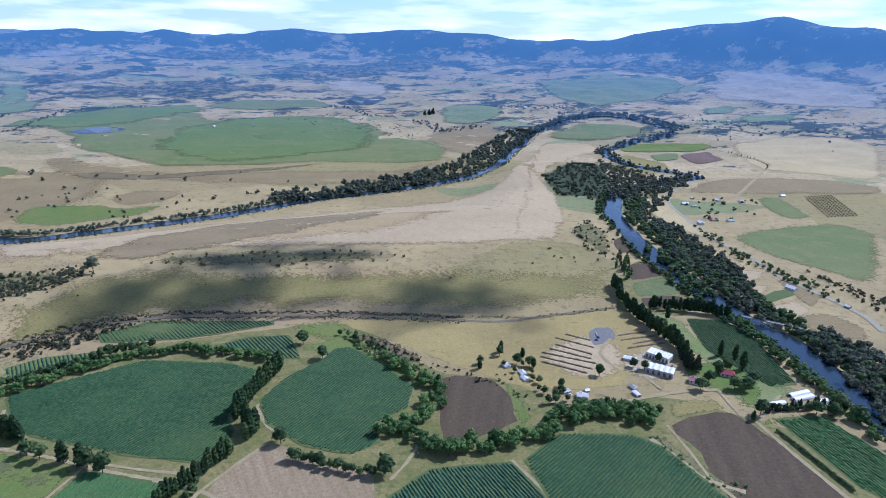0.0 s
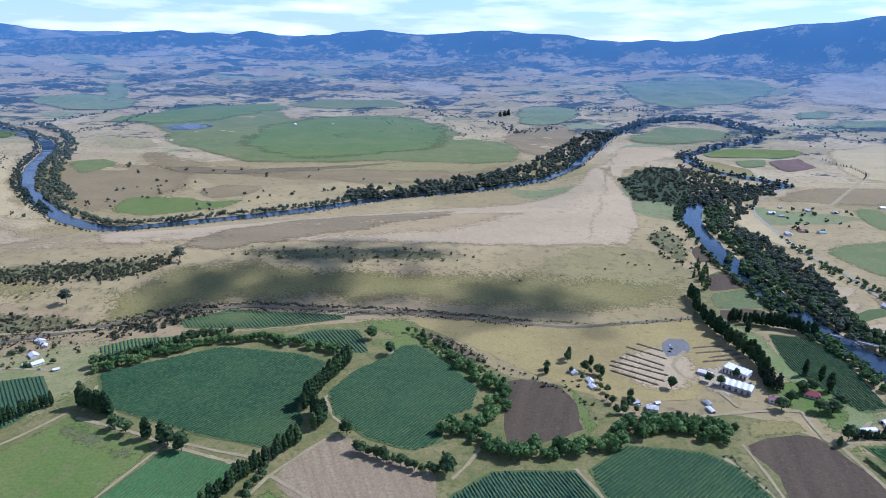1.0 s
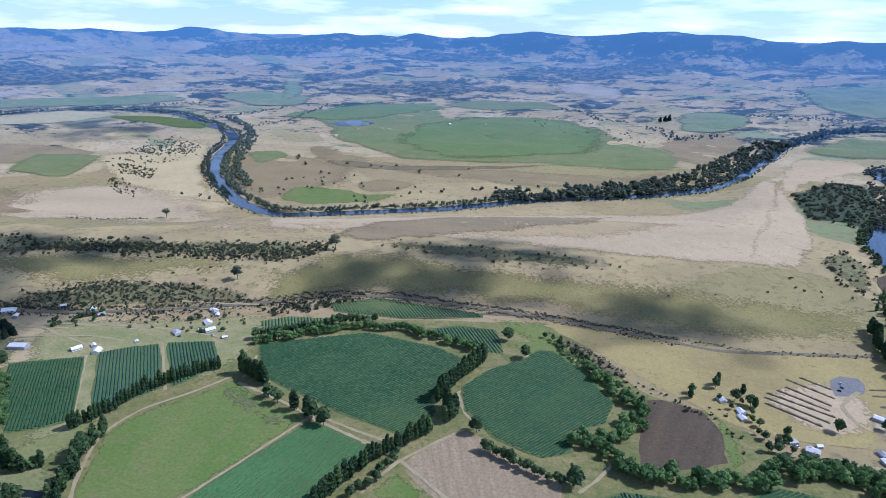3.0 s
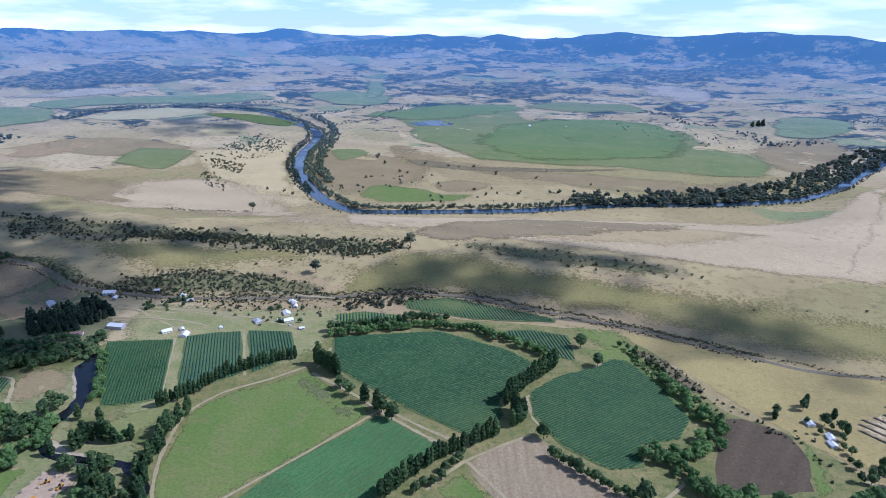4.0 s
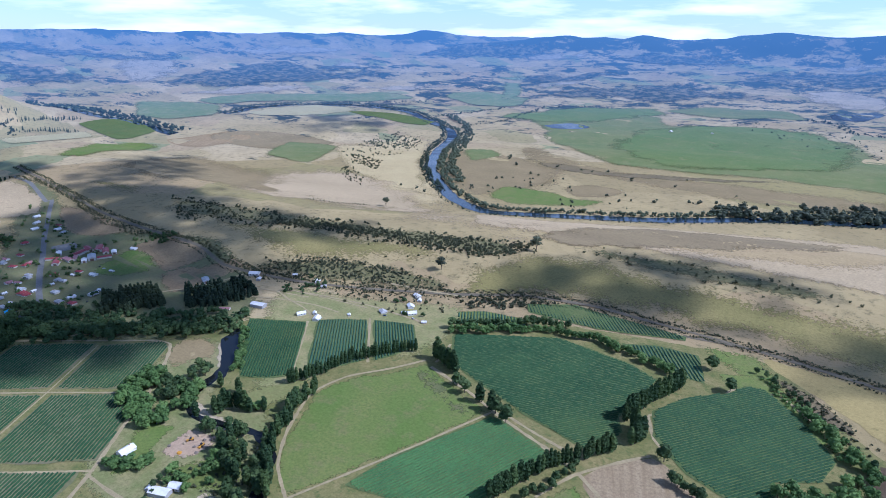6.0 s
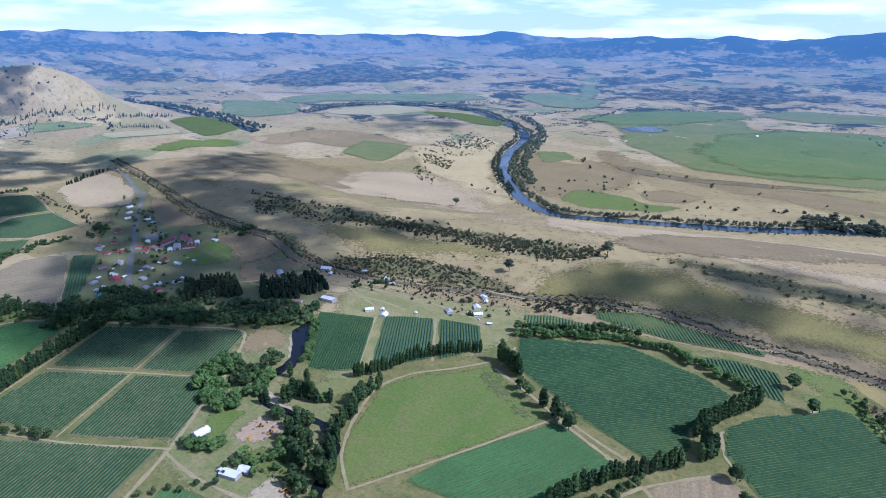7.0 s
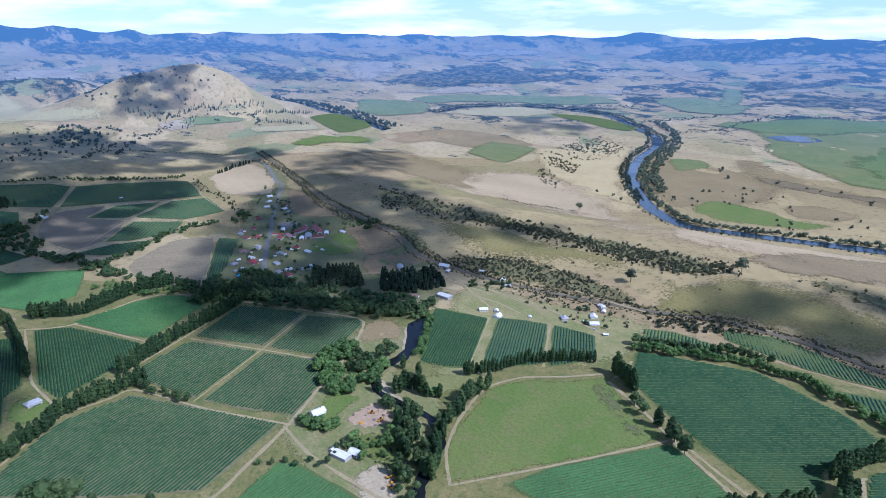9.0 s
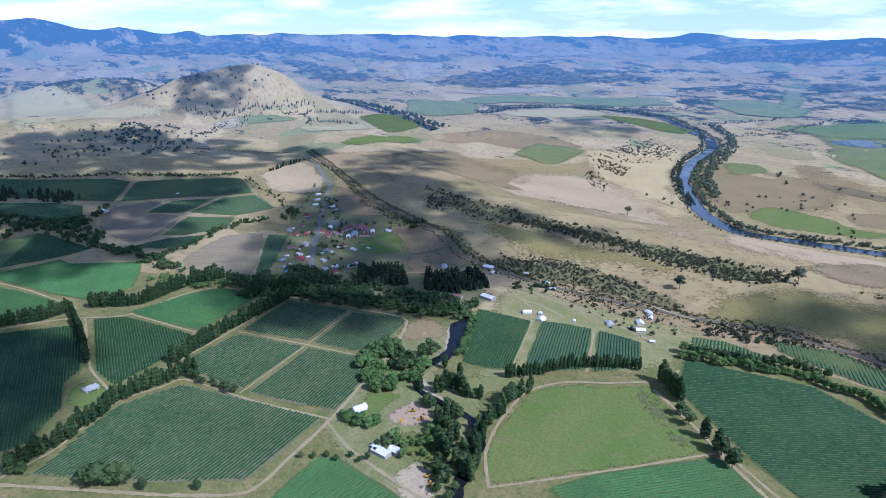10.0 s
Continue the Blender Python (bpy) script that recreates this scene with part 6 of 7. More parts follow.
wood("bluff_wood", "gum", [(477, 1896), (530, 1770), (654, 1581), (496, 1451), (404, 1369), (353, 1277)], 10, 12, "gums on the river flat", -0.35, 62)
wood("bluff_wood", "gum", [(412, 1396), (540, 1592), (604, 1563), (453, 1276), (399, 1178), (381, 1236)], 11, 12, "gums on the river flat", -0.45, 43)
wood("bluff_scrub", "bush", [(226, 1095), (280, 1155), (310, 1074), (288, 982), (249, 1005)], 9, 5, "scrub on the end of the terrace", -0.3, 44)
wood("east_wood", "broad", [(385, 1170), (453, 1236), (467, 1011), (481, 894), (458, 735), (414, 768), (410, 915)], 10, 10, "dark trees between the river and the road", -0.25, 45)
wood("east_wood", "gum", [(462, 703), (514, 705), (514, 634), (518, 575), (472, 513), (459, 551), (457, 645)], 9, 14, "dark gums between the river and the road", -0.6, 46)
wood("east_scrub", "bush", [(590, 949), (627, 890), (651, 836), (610, 776), (606, 855)], 10, 6, "scrub beside the road", -0.3, 47)
wood("hamlet_trees", "broad", [(527, 1384), (630, 1445), (729, 1426), (732, 1325), (590, 1227), (538, 1245)], 24, 8, "garden trees of the hamlet", -0.1, 48)
wood("garden_trees", "poplar", [(304, 1027), (315, 961), (289, 885), (273, 908)], 8, 13, "poplars beside the garden plots", -0.5, 49)
belt("river_trees", "broad", [(370, 1046), (382, 938), (382, 824)], 18, 4, 15, "poplars along the river bank", 50)
wood("village_far_trees", "broad", [(204, 2770), (455, 2958), (547, 2877), (764, 2724), (709, 2601), (396, 2719)], 34, 9, "trees of the far village", 0.0, 51)
wood("village_far_trees", "broad", [(654, 2474), (936, 2514), (1084, 2335), (1376, 2407), (1020, 2183), (820, 2296)], 50, 9, "trees of the far farms", 0.05, 52)
spots("pine", [(-86, 2669), (-67, 2698), (-53, 2720)], 20, 1.5, 57)
belt("river_trees", "broad", WEST_RIVER, 60, 5, 13, "dark trees along the far river", 53, off=25)
belt("river_trees", "broad", [(-3011, 877), (-2745, 979), (-2551, 1059), (-2168, 1076)], 40, 5, 13, "dark trees along the far river", 54)
wood("hill_foot_trees", "broad", [(-2602, 206), (-2610, 353), (-2592, 525), (-2581, 707), (-2489, 544), (-2503, 332)], 36, 10, "trees at the hill's foot", -0.1, 58)
wood("plain_trees", "gum", [(1031, 2791), (1566, 2865), (1747, 2487), (1330, 1845), (1230, 2207), (1004, 2400)], 75, 8, "scattered trees of the far plain", 0.1, 60)
wood("valley_bush", "bush", [(-797, 2621), (-452, 2675), (-150, 2460), (-54, 2214), (-178, 2239), (-492, 2388)], 30, 6, "bush in a far gully", -0.1, 61)
wood("west_hill_trees", "gum", [(-2683, 53), (-3637, 279), (-3719, 524), (-3562, 734), (-3113, 856), (-2592, 525), (-2597, 246)], 30, 9, "scattered trees over the bare hill", -0.05, 63)
wood("west_hill_trees", "gum", [(-3544, -509), (-3696, -289), (-3710, -38), (-3134, 94), (-3034, -45), (-3102, -295)], 55, 9, "scattered trees over the far hill", -0.05, 64)
wood("village_trees", "broad", [(-856, 107), (-930, 162), (-928, 224), (-810, 278), (-739, 355), (-669, 409), (-657, 350), (-734, 251), (-818, 163)], 7, 10, "dark trees round the village", -0.6, 66)
wood("village_trees", "broad", [(-892, 242), (-944, 286), (-890, 306), (-821, 282), (-832, 233)], 13, 7, "dark trees among village houses", -0.3, 67)
wood("village_trees", "broad", [(-1068, 438), (-1059, 483), (-1015, 486), (-1015, 451)], 9, 9, "dark trees beside the railway", -0.4, 68)
wood("village_trees", "broad", [(-1242, 259), (-1299, 296), (-1247, 301), (-1172, 265)], 9, 10, "dark trees among village houses", -0.4, 69)
_q = [(878, 1466), (954, 1489), (902, 1306), (828, 1286)]
scatter_mesh("orchard", "bush", [((1 - u) * ((1 - v) * _q[0][0] + v * _q[3][0]) + u * ((1 - v) * _q[1][0] + v * _q[2][0]), (1 - u) * ((1 - v) * _q[0][1] + v * _q[3][1]) + u * ((1 - v) * _q[1][1] + v * _q[2][1]), 4.2)
                                 for u in np.linspace(0, 1, 9) for v in np.linspace(0, 1, 14)], "rows of small dark orchard trees", "orchard")
wood("road_scrub", "broad", [(500, 1221), (521, 1145), (537, 1015), (575, 923), (593, 834), (555, 812), (532, 909), (497, 1013)], 9, 7, "dark scrub below the road", -0.2, 73)
wood("road_scrub", "bush", [(593, 955), (627, 890), (644, 826), (623, 759), (610, 776), (604, 866)], 7, 5, "dark scrub above the road", -0.4, 74)
belt("roadside_trees", "poplar", [(954, 2072), (997, 1980), (983, 1866), (939, 1787)], 3, 9, 7, "pale roadside trees in a row", 71)
belt("garden_hedge", "broad", [(-1351, 360), (-1128, 315), (-1000, 268)], 16, 9, 6, "garden trees beside the village street", 72, off=26)
wood("farm_bushes", "bush", [(-692, 549), (-590, 596), (-491, 627), (-489, 568), (-599, 530)], 9, 3.2, "olive bushes round the farmhouses", -0.1, 75)
wood("farm_trees", "broad", [(-751, 519), (-718, 539), (-663, 531), (-663, 491), (-701, 478)], 10, 7, "dark garden trees round a farmhouse", -0.3, 76)
wood("farm_trees", "broad", [(-568, 565), (-529, 596), (-483, 554), (-525, 532)], 13, 6, "garden trees round a farmhouse", -0.2, 77)
wood("slope_dots", "bush", [(-899, 670), (-726, 727), (-526, 814), (-425, 898), (-416, 805), (-545, 688), (-725, 623)], 22, 3.5, "small bushes dotted over dry pasture", 0.0, 78)
wood("slope_dots", "bush", [(-384, 806), (-156, 874), (255, 944), (258, 883), (-69, 854), (-302, 799)], 40, 3.5, "small bushes dotted over dry pasture", 0.1, 79)
wood("flat_dots", "gum", [(-1060, 1066), (-1017, 1381), (-675, 1395), (-299, 1496), (-376, 1337), (-682, 1139), (-902, 1052)], 40, 7, "paddock trees on the river flat", 0.0, 80)

wood("east_wood", "gum", [(425, 1226), (466, 1207), (475, 1058), (488, 970), (459, 848), (447, 743), (423, 747), (411, 815), (410, 915), (392, 1022)], 7, 13, "dense dark gums on the river bank", -0.8, 81)
wood("east_wood", "gum", [(449, 718), (501, 708), (524, 648), (518, 575), (446, 478), (435, 516), (452, 625)], 7, 13, "dense dark gums on the river bank", -0.9, 82)
belt("hedge_trees", "broad", [(-849, 122), (-853, 188), (-794, 238), (-738, 286), (-683, 329), (-647, 370)], 14, 3.2, 11, "dark continuous hedgerow above the hop fields", 84)
belt("hedge_trees", "bush", [(-794, 492), (-762, 535), (-710, 573), (-653, 593), (-611, 598)], 40, 2.2, 4.5, "dark scrub above the railway", 85)
treeline("willow", [(-443, 181), (-422, 189), (-422, 206), (-433, 222), (-445, 217)], 4.5, 8.0, 18, seed=90)
treeline("willow", [(-572, 248), (-550, 252), (-532, 234), (-561, 271)], 4.0, 10.0, 12, seed=91)
spots("willow", [(-494, 154), (-485, 163), (-477, 176), (-476, 169), (-476, 286), (-451, 184)], 9, 1.4, 92)
wood("creek_herbs", "bush", [(-453, 180), (-441, 215), (-428, 232), (-404, 226), (-375, 199), (-405, 187)], 5, 3.2, "leafy green scrub beside the creek", -0.3, 93)
belt("paddock_rows", "poplar", [(-2616, 217), (-2589, 253), (-2558, 319)], 30, 5, 12, "rows of trees between paddocks", 200)
belt("paddock_rows", "poplar", [(-2553, 329), (-2570, 385), (-2593, 445)], 20, 5, 11, "rows of trees between paddocks", 201)
belt("paddock_rows", "poplar", [(-2595, 445), (-2564, 573), (-2594, 721)], 24, 5, 12, "rows of trees between paddocks", 202)
belt("paddock_rows", "poplar", [(-2522, 653), (-2551, 779), (-2549, 903)], 14, 5, 12, "rows of trees between paddocks", 203)
belt("paddock_rows", "poplar", [(-2462, 653), (-2431, 718), (-2400, 768)], 16, 5, 13, "rows of trees between paddocks", 204)
belt("paddock_rows", "poplar", [(-2413, 777), (-2350, 821)], 16, 5, 11, "rows of trees between paddocks", 205)
belt("paddock_rows", "poplar", [(-2441, 375), (-2524, 420), (-2566, 438)], 16, 5, 10, "rows of trees between paddocks", 206)
belt("paddock_rows", "broad", [(-2535, 565), (-2506, 648), (-2411, 639)], 14, 5, 9, "rows of trees between paddocks", 207)
belt("paddock_rows", "broad", [(-1957, 34), (-2109, 79), (-2210, 127)], 14, 5, 6, "rows of trees between paddocks", 208)
belt("paddock_rows", "broad", [(-2111, 95), (-2095, 209), (-2048, 305), (-1945, 460)], 10, 5, 4, "rows of trees between paddocks", 209)
belt("paddock_rows", "broad", [(-2434, 128), (-2385, 170)], 10, 5, 9, "rows of trees between paddocks", 210)
belt("paddock_rows", "broad", [(-2337, 201), (-2364, 260), (-2519, 343)], 20, 5, 7, "rows of trees between paddocks", 211)
belt("paddock_rows", "broad", [(-1530, 1938), (-1497, 2043), (-1453, 2141), (-1529, 2505)], 20, 5, 6, "rows of trees between paddocks", 212)
treeline("broad", [(323, 504), (331, 475), (338, 448), (345, 421)], 1.5, 2.6, 1.0, 1.5, seed=210)
belt("ditch_weeds", "willow", [(197, 490), (213, 461), (227, 434), (254, 419)], 12, 3.0, 3.2, "green weeds along a ditch", 211)
wood("scrub_band", "bush", [(-973, 654), (-897, 692), (-826, 719), (-711, 752), (-646, 795), (-568, 785), (-546, 828), (-523, 865), (-512, 812), (-547, 741), (-615, 727), (-690, 729), (-787, 683), (-862, 663), (-943, 633)], 4.0, 4.4, "dense dark scrub along the terrace's foot", -0.75, 301)
wood("scrub_band", "bush", [(-819, 484), (-785, 546), (-745, 587), (-679, 617), (-604, 635), (-543, 645), (-508, 634), (-577, 605), (-664, 569), (-742, 512)], 4.6, 3.6, "olive scrub above the railway", -0.6, 302)
wood("scrub_band", "bush", [(-663, 536), (-628, 567), (-587, 592), (-551, 576), (-596, 535), (-635, 521)], 7, 3.6, "scattered olive scrub above the farms", -0.15, 303)
wood("knoll_rim", "bush", [(-1620, 1467), (-1633, 1640), (-1501, 1644), (-1430, 1537), (-1453, 1405)], 9, 5, "dark scrub on the stony knoll", -0.5, 304)
wood("bank_bushes", "bush", [(-1465, 1278), (-1301, 1256), (-1235, 1169), (-1354, 1178)], 7, 5, "dark bushes on the eroded bank", -0.3, 305)
belt("river_trees", "broad", [(-1652, 1930), (-1492, 1755), (-1378, 1562), (-1208, 1330), (-1070, 1203), (-942, 1101)], 16, 4, 8, "dark trees along the river bend", 306)
belt("river_trees", "gum", [(-1702, 2026), (-1552, 1948), (-1412, 1804), (-1291, 1603), (-1147, 1383), (-959, 1198)], 22, 4, 13, "tall trees beyond the river bend", 307)
belt("paddock_trees", "gum", [(-1499, 2461), (-1398, 2571), (-1267, 2660)], 30, 9, 8, "dark trees along a far gully", 310)
belt("paddock_trees", "gum", [(-2141, 2093), (-2039, 2133), (-2017, 2261)], 30, 9, 8, "dark trees along a far gully", 311)
belt("paddock_trees", "gum", [(-1725, 1999), (-1702, 2120), (-1641, 2200), (-1621, 2343)], 30, 9, 8, "dark trees along a far gully", 312)
belt("hillside_trees", "broad", [(215, 2928), (376, 2959), (504, 2934), (623, 2872)], 30, 6, 9, "dark trees of the far village", 320)
belt("hillside_trees", "gum", [(1011, 2597), (1121, 2525), (1233, 2472)], 30, 8, 8, "dark trees along a far creek", 321)
belt("hillside_trees", "gum", [(1284, 2353), (1418, 2364), (1485, 2266)], 26, 8, 9, "dark trees along a far creek", 322)
belt("far_hedge", "broad", [(-516, 2832), (-423, 2805), (-327, 2633), (-207, 2624)], 24, 6, 9, "dark trees beside the far dam", 323)
belt("far_hedge", "broad", [(-132, 2544), (-62, 2495), (-7, 2366), (139, 2460)], 30, 5, 9, "dark trees in a far gully", 324)
wood("slope_dots", "bush", [(-1163, 547), (-1244, 621), (-1171, 648), (-1096, 634), (-1056, 560), (-1079, 520)], 8, 3.8, "dark bushes dotted over the terrace slope", -0.2, 330)
wood("village_trees", "broad", [(-1111, 448), (-1054, 472), (-1023, 464), (-1065, 441)], 8, 6, "dark trees beside the railway", -0.4, 331)
belt("gully_bushes", "willow", [(-116, 678), (-85, 649), (-58, 629), (-36, 606), (-21, 576)], 10, 2.2, 5, "green bushes along the gully", 401)
wood("gully_bushes", "bush", [(-110, 695), (-86, 688), (-56, 670), (-23, 640), (-17, 623), (-39, 631), (-67, 650)], 4, 2.6, "dark brown scrub on the gully side", -0.6, 402)
belt("bank_bushes", "willow", [(398, 768), (405, 717), (415, 679), (416, 631), (420, 583), (421, 535)], 9, 2.4, 4.5, "green bushes along the river bank", 403)
belt("farm_hedge", "pine", [(327, 539), (349, 544), (378, 551), (403, 548)], 6, 2.4, 8, "dark conifers beside the growing tunnels", 404)
belt("rail_hedge", "bush", [(-491, 638), (-463, 666), (-424, 695), (-386, 711)], 6, 2.2, 4, "dark bushes beside the trellised rows", 405)
plant_all()

# ---- buildings ----
WALLS = {"white": plain("white_weatherboard", (0.72, 0.68, 0.60), 0.7, 0.12, size=2), "cream": plain("cream_weatherboard", (0.58, 0.52, 0.42), 0.7, 0.15, size=2),
         "brick": plain("brick_wall", (0.30, 0.16, 0.11), 0.85, 0.25, size=1), "tin": plain("grey_tin_wall", (0.46, 0.43, 0.39), 0.5, 0.2, size=2)}
ROOFS = {"white": plain("white_iron_roof", (0.80, 0.75, 0.67), 0.45, 0.12, size=4), "red": plain("red_iron_roof", (0.36, 0.075, 0.07), 0.5, 0.25, size=4),
         "grey": plain("galvanised_roof", (0.48, 0.455, 0.42), 0.42, 0.25, size=4), "green": plain("green_iron_roof", (0.10, 0.20, 0.17), 0.5, 0.2, size=4),
         "pink": plain("faded_red_roof", (0.50, 0.24, 0.22), 0.6, 0.25, size=4), "blue": plain("bright_blue_roof", (0.05, 0.36, 0.62), 0.4, 0.1, size=4)}
GLASS, _nt, _b = shader("window_glass", 0.08)
_b.inputs["Base Color"].default_value = (0.03, 0.04, 0.05, 1)
DOOR = plain("painted_door", (0.16, 0.10, 0.07), 0.6, 0.2)
FILM = plain("white_tunnel_film", (0.80, 0.76, 0.69), 0.35, 0.1, size=5)
TIMBER = plain("grey_timber", (0.24, 0.19, 0.14), 0.85, 0.3, size=1.5)
CONCRETE = plain("concrete", (0.42, 0.40, 0.37), 0.85, 0.2, size=3)


def part(name, bm, mat, parent, label=""):
    me = bpy.data.meshes.new(name)
    bm.normal_update()
    bm.to_mesh(me)
    bm.free()
    me.materials.append(mat)
    ob = new(name, me)
    ob.parent = parent
    if label:
        tagged(ob, label)
    return ob


def box_bm(x0, y0, z0, x1, y1, z1):
    bm = bmesh.new()
    bmesh.ops.create_cube(bm, size=1.0)
    for v in bm.verts:
        v.co = Vector(((v.co.x + 0.5) * (x1 - x0) + x0, (v.co.y + 0.5) * (y1 - y0) + y0, (v.co.z + 0.5) * (z1 - z0) + z0))
    return bm


def gable_bm(w, l, h, rise, over=0.5, thick=0.18, hip=0.0):
    """A pitched roof over a w by l plan, ridge along the length; hip draws the ridge's ends in."""
    bm = bmesh.new()
    for s in (0.0, thick):
        a, b = w / 2 + over, l / 2 + over
        e = h - rise * over / (w / 2) + s
        rows = [bm.verts.new(p) for p in ((-a, -b, e), (0, -b + hip, h + rise + s), (a, -b, e), (a, b, e), (0, b - hip, h + rise + s), (-a, b, e))]
        if s == 0.0:
            low = rows
        else:
            top = rows
    faces = [(0, 1, 4, 5), (1, 2, 3, 4)]
    if hip:
        faces += [(0, 2, 1), (3, 5, 4)]
    for f in faces:
        bm.faces.new([top[i] for i in f])
        bm.faces.new([low[i] for i in f][::-1])
    rim = (0, 2, 3, 5) if hip else (0, 1, 2, 3, 4, 5)
    for i, j in zip(rim, rim[1:] + rim[:1]):
        bm.faces.new((low[i], low[j], top[j], top[i]))
    bmesh.ops.recalc_face_normals(bm, faces=bm.faces[:])
    return bm


def wall_bm(w, l, h, rise):
    bm = bmesh.new()
    v = [bm.verts.new(p) for y in (-l / 2, l / 2) for p in ((-w / 2, y, -0.6), (w / 2, y, -0.6), (w / 2, y, h), (0, y, h + rise), (-w / 2, y, h))]
    bm.faces.new((v[0], v[1], v[2], v[3], v[4]))
    bm.faces.new((v[9], v[8], v[7], v[6], v[5]))
    for i in range(5):
        j = (i + 1) % 5
        bm.faces.new((v[j], v[i], v[5 + i], v[5 + j]))
    bmesh.ops.recalc_face_normals(bm, faces=bm.faces[:])
    return bm


def house(w, l, h, wall, roof, label, hip=0.0, lean=True, chimney=True):
    root = tagged(new("house"), label, "house", "houses of the valley")
    rise = w * 0.27
    part("wall", wall_bm(w, l, h, 0.02 if hip else rise - 0.05), WALLS[wall], root)
    part("roof", gable_bm(w, l, h, rise, hip=hip), ROOFS[roof], root)
    for s in (-1, 1):
        for y in (-l * 0.3, l * 0.02, l * 0.32):
            if s == 1 and abs(y) < l * 0.1:
                part("door", box_bm(w / 2 - 0.02, y - 0.5, 0.0, w / 2 + 0.06, y + 0.5, 2.05), DOOR, root)
                continue
            x = s * w / 2
            part("window", box_bm(x - 0.05, y - 0.7, 0.9, x + 0.05, y + 0.7, 2.2), GLASS, root)
    if lean:
        bm = box_bm(w / 2 + 0.2, -l * 0.35, h - 0.75, w / 2 + 2.6, l * 0.35, h - 0.6)
        part("verandah_roof", bm, ROOFS[roof], root)
        for y in (-l * 0.33, 0, l * 0.33):
            part("post", box_bm(w / 2 + 2.4, y - 0.06, -0.5, w / 2 + 2.52, y + 0.06, h - 0.75), WALLS["white"], root)
    if chimney:
        part("chimney", box_bm(-0.4, l * 0.22, h + rise * 0.4, 0.4, l * 0.22 + 0.9, h + rise + 1.0), WALLS["brick"], root)
    return root


def shed(w, l, h, roof, label, bays=1, wall="tin"):
    """A farm shed with one pitched roof for each bay, side by side."""
    root = tagged(new("shed"), label, "shed", "sheds of the valley")
    bw = w / bays
    for k in range(bays):
        x = (k - (bays - 1) / 2) * bw
        for name, bm, mat in (("wall", wall_bm(bw - 0.04, l, h, bw * 0.16 - 0.05), WALLS[wall]), ("roof", gable_bm(bw, l, h, bw * 0.16, 0.25 if bays == 1 else 0.0), ROOFS[roof])):
            bmesh.ops.translate(bm, verts=bm.verts[:], vec=(x, 0, 0))
            part(name, bm, mat, root)
        part("door", box_bm(x - bw * 0.22, -l / 2 - 0.08, 0, x + bw * 0.22, -l / 2 + 0.02, min(h * 0.85, 4)), DOOR, root)
    return root


HOUSES = {
    "white": house(9, 14, 2.9, "white", "white", "white weatherboard house with a white iron roof"),
    "grey": house(8.5, 13, 2.8, "cream", "grey", "cream house with a galvanised iron roof", hip=3.0),
    "red": house(9, 13, 2.9, "cream", "red", "cream house with a red iron roof", hip=3.2),
    "pink": house(8, 12, 2.8, "white", "pink", "white house with a faded red roof"),
    "green": house(8.5, 14, 2.9, "white", "green", "white house with a dark green roof", lean=False),
    "small": house(5.5, 7.5, 2.4, "tin", "white", "small tin outbuilding with a white roof", lean=False, chimney=False),
}
SHEDS = {
    "barn": shed(12, 24, 4.2, "grey", "long grey galvanised iron farm shed"), "white": shed(10, 20, 4.0, "white", "farm shed with a white iron roof"),
    "red": shed(10, 26, 3.4, "red", "long building with a red iron roof", wall="cream"), "pinkred": shed(9, 20, 3.2, "pink", "long building with a faded red roof", wall="cream"),
}
USED = set()


def put(table, key, x, y, turn, s=1.0):
    ob = table[key]
    m = Matrix.LocRotScale((x, y, ground_z(x, y) + 0.35), Euler((0, 0, radians(turn))), (s, s, s))
    if (id(table), key) not in USED:
        USED.add((id(table), key))
        ob.matrix_world = m
        return ob
    made = copy_thing(ob, m)
    made.scale = (s, s, s)
    return made


def bearing(a, b):
    """The turn of a thing whose length runs from a to b."""
    return math.degrees(math.atan2(b[1] - a[1], b[0] - a[0])) - 90


def village(table, spec, pts, turn, seed, jitter=12, s=1.0):
    rnd = random.Random(seed)
    for k, (x, y) in enumerate(pts):
        key = spec.split()[k % len(spec.split())]
        put(table, key, x, y, turn + rnd.choice((0, 90)) + rnd.uniform(-jitter, jitter), s * rnd.uniform(0.9, 1.12))


village(HOUSES, "white white grey white small grey white", [(74, 620), (91, 603), (133, 568), (148, 560), (155, 570), (206, 578), (92, 592)], 25, 1, s=0.68)
put(HOUSES, "white", *[(148, 559)][0], 80, 0.8)
put(SHEDS, "white", *[(206, 565)][0], 20, 0.5)
put(HOUSES, "red", *[(320, 609)][0], 70, 1.15)
put(HOUSES, "pink", *[(279, 592)][0], 65, 1.2)
put(SHEDS, "white", *[(220, 639)][0], bearing(*[(211, 642), (228, 634)]), 0.75)
packing = shed(27, 15, 6.0, "white", "white packing shed with a row of roof bays", 7, "white")
packing.matrix_world = pose(*[(256, 646)][0], 0.4, 0, 0, bearing(*[(244, 653), (265, 635)]) + 90)
lower = shed(30, 15, 5.5, "white", "white and grey packing shed with pitched bays", 5, "tin")
lower.matrix_world = pose(*[(246, 612)][0], 0.4, 0, 0, bearing(*[(233, 617), (258, 603)]) + 90)
village(HOUSES, "white grey small small white", [(-507, 170), (-666, -69), (-661, -16), (-1528, 85), (-1436, -64)], 20, 2)
put(SHEDS, "white", *[(-433, 164)][0], bearing(*[(-445, 158), (-421, 170)]), 0.85)
put(HOUSES, "small", *[(-430, 176)][0], bearing(*[(-445, 158), (-421, 170)]), 1.3)
put(HOUSES, "small", *[(-445, 162)][0], 30, 0.9)
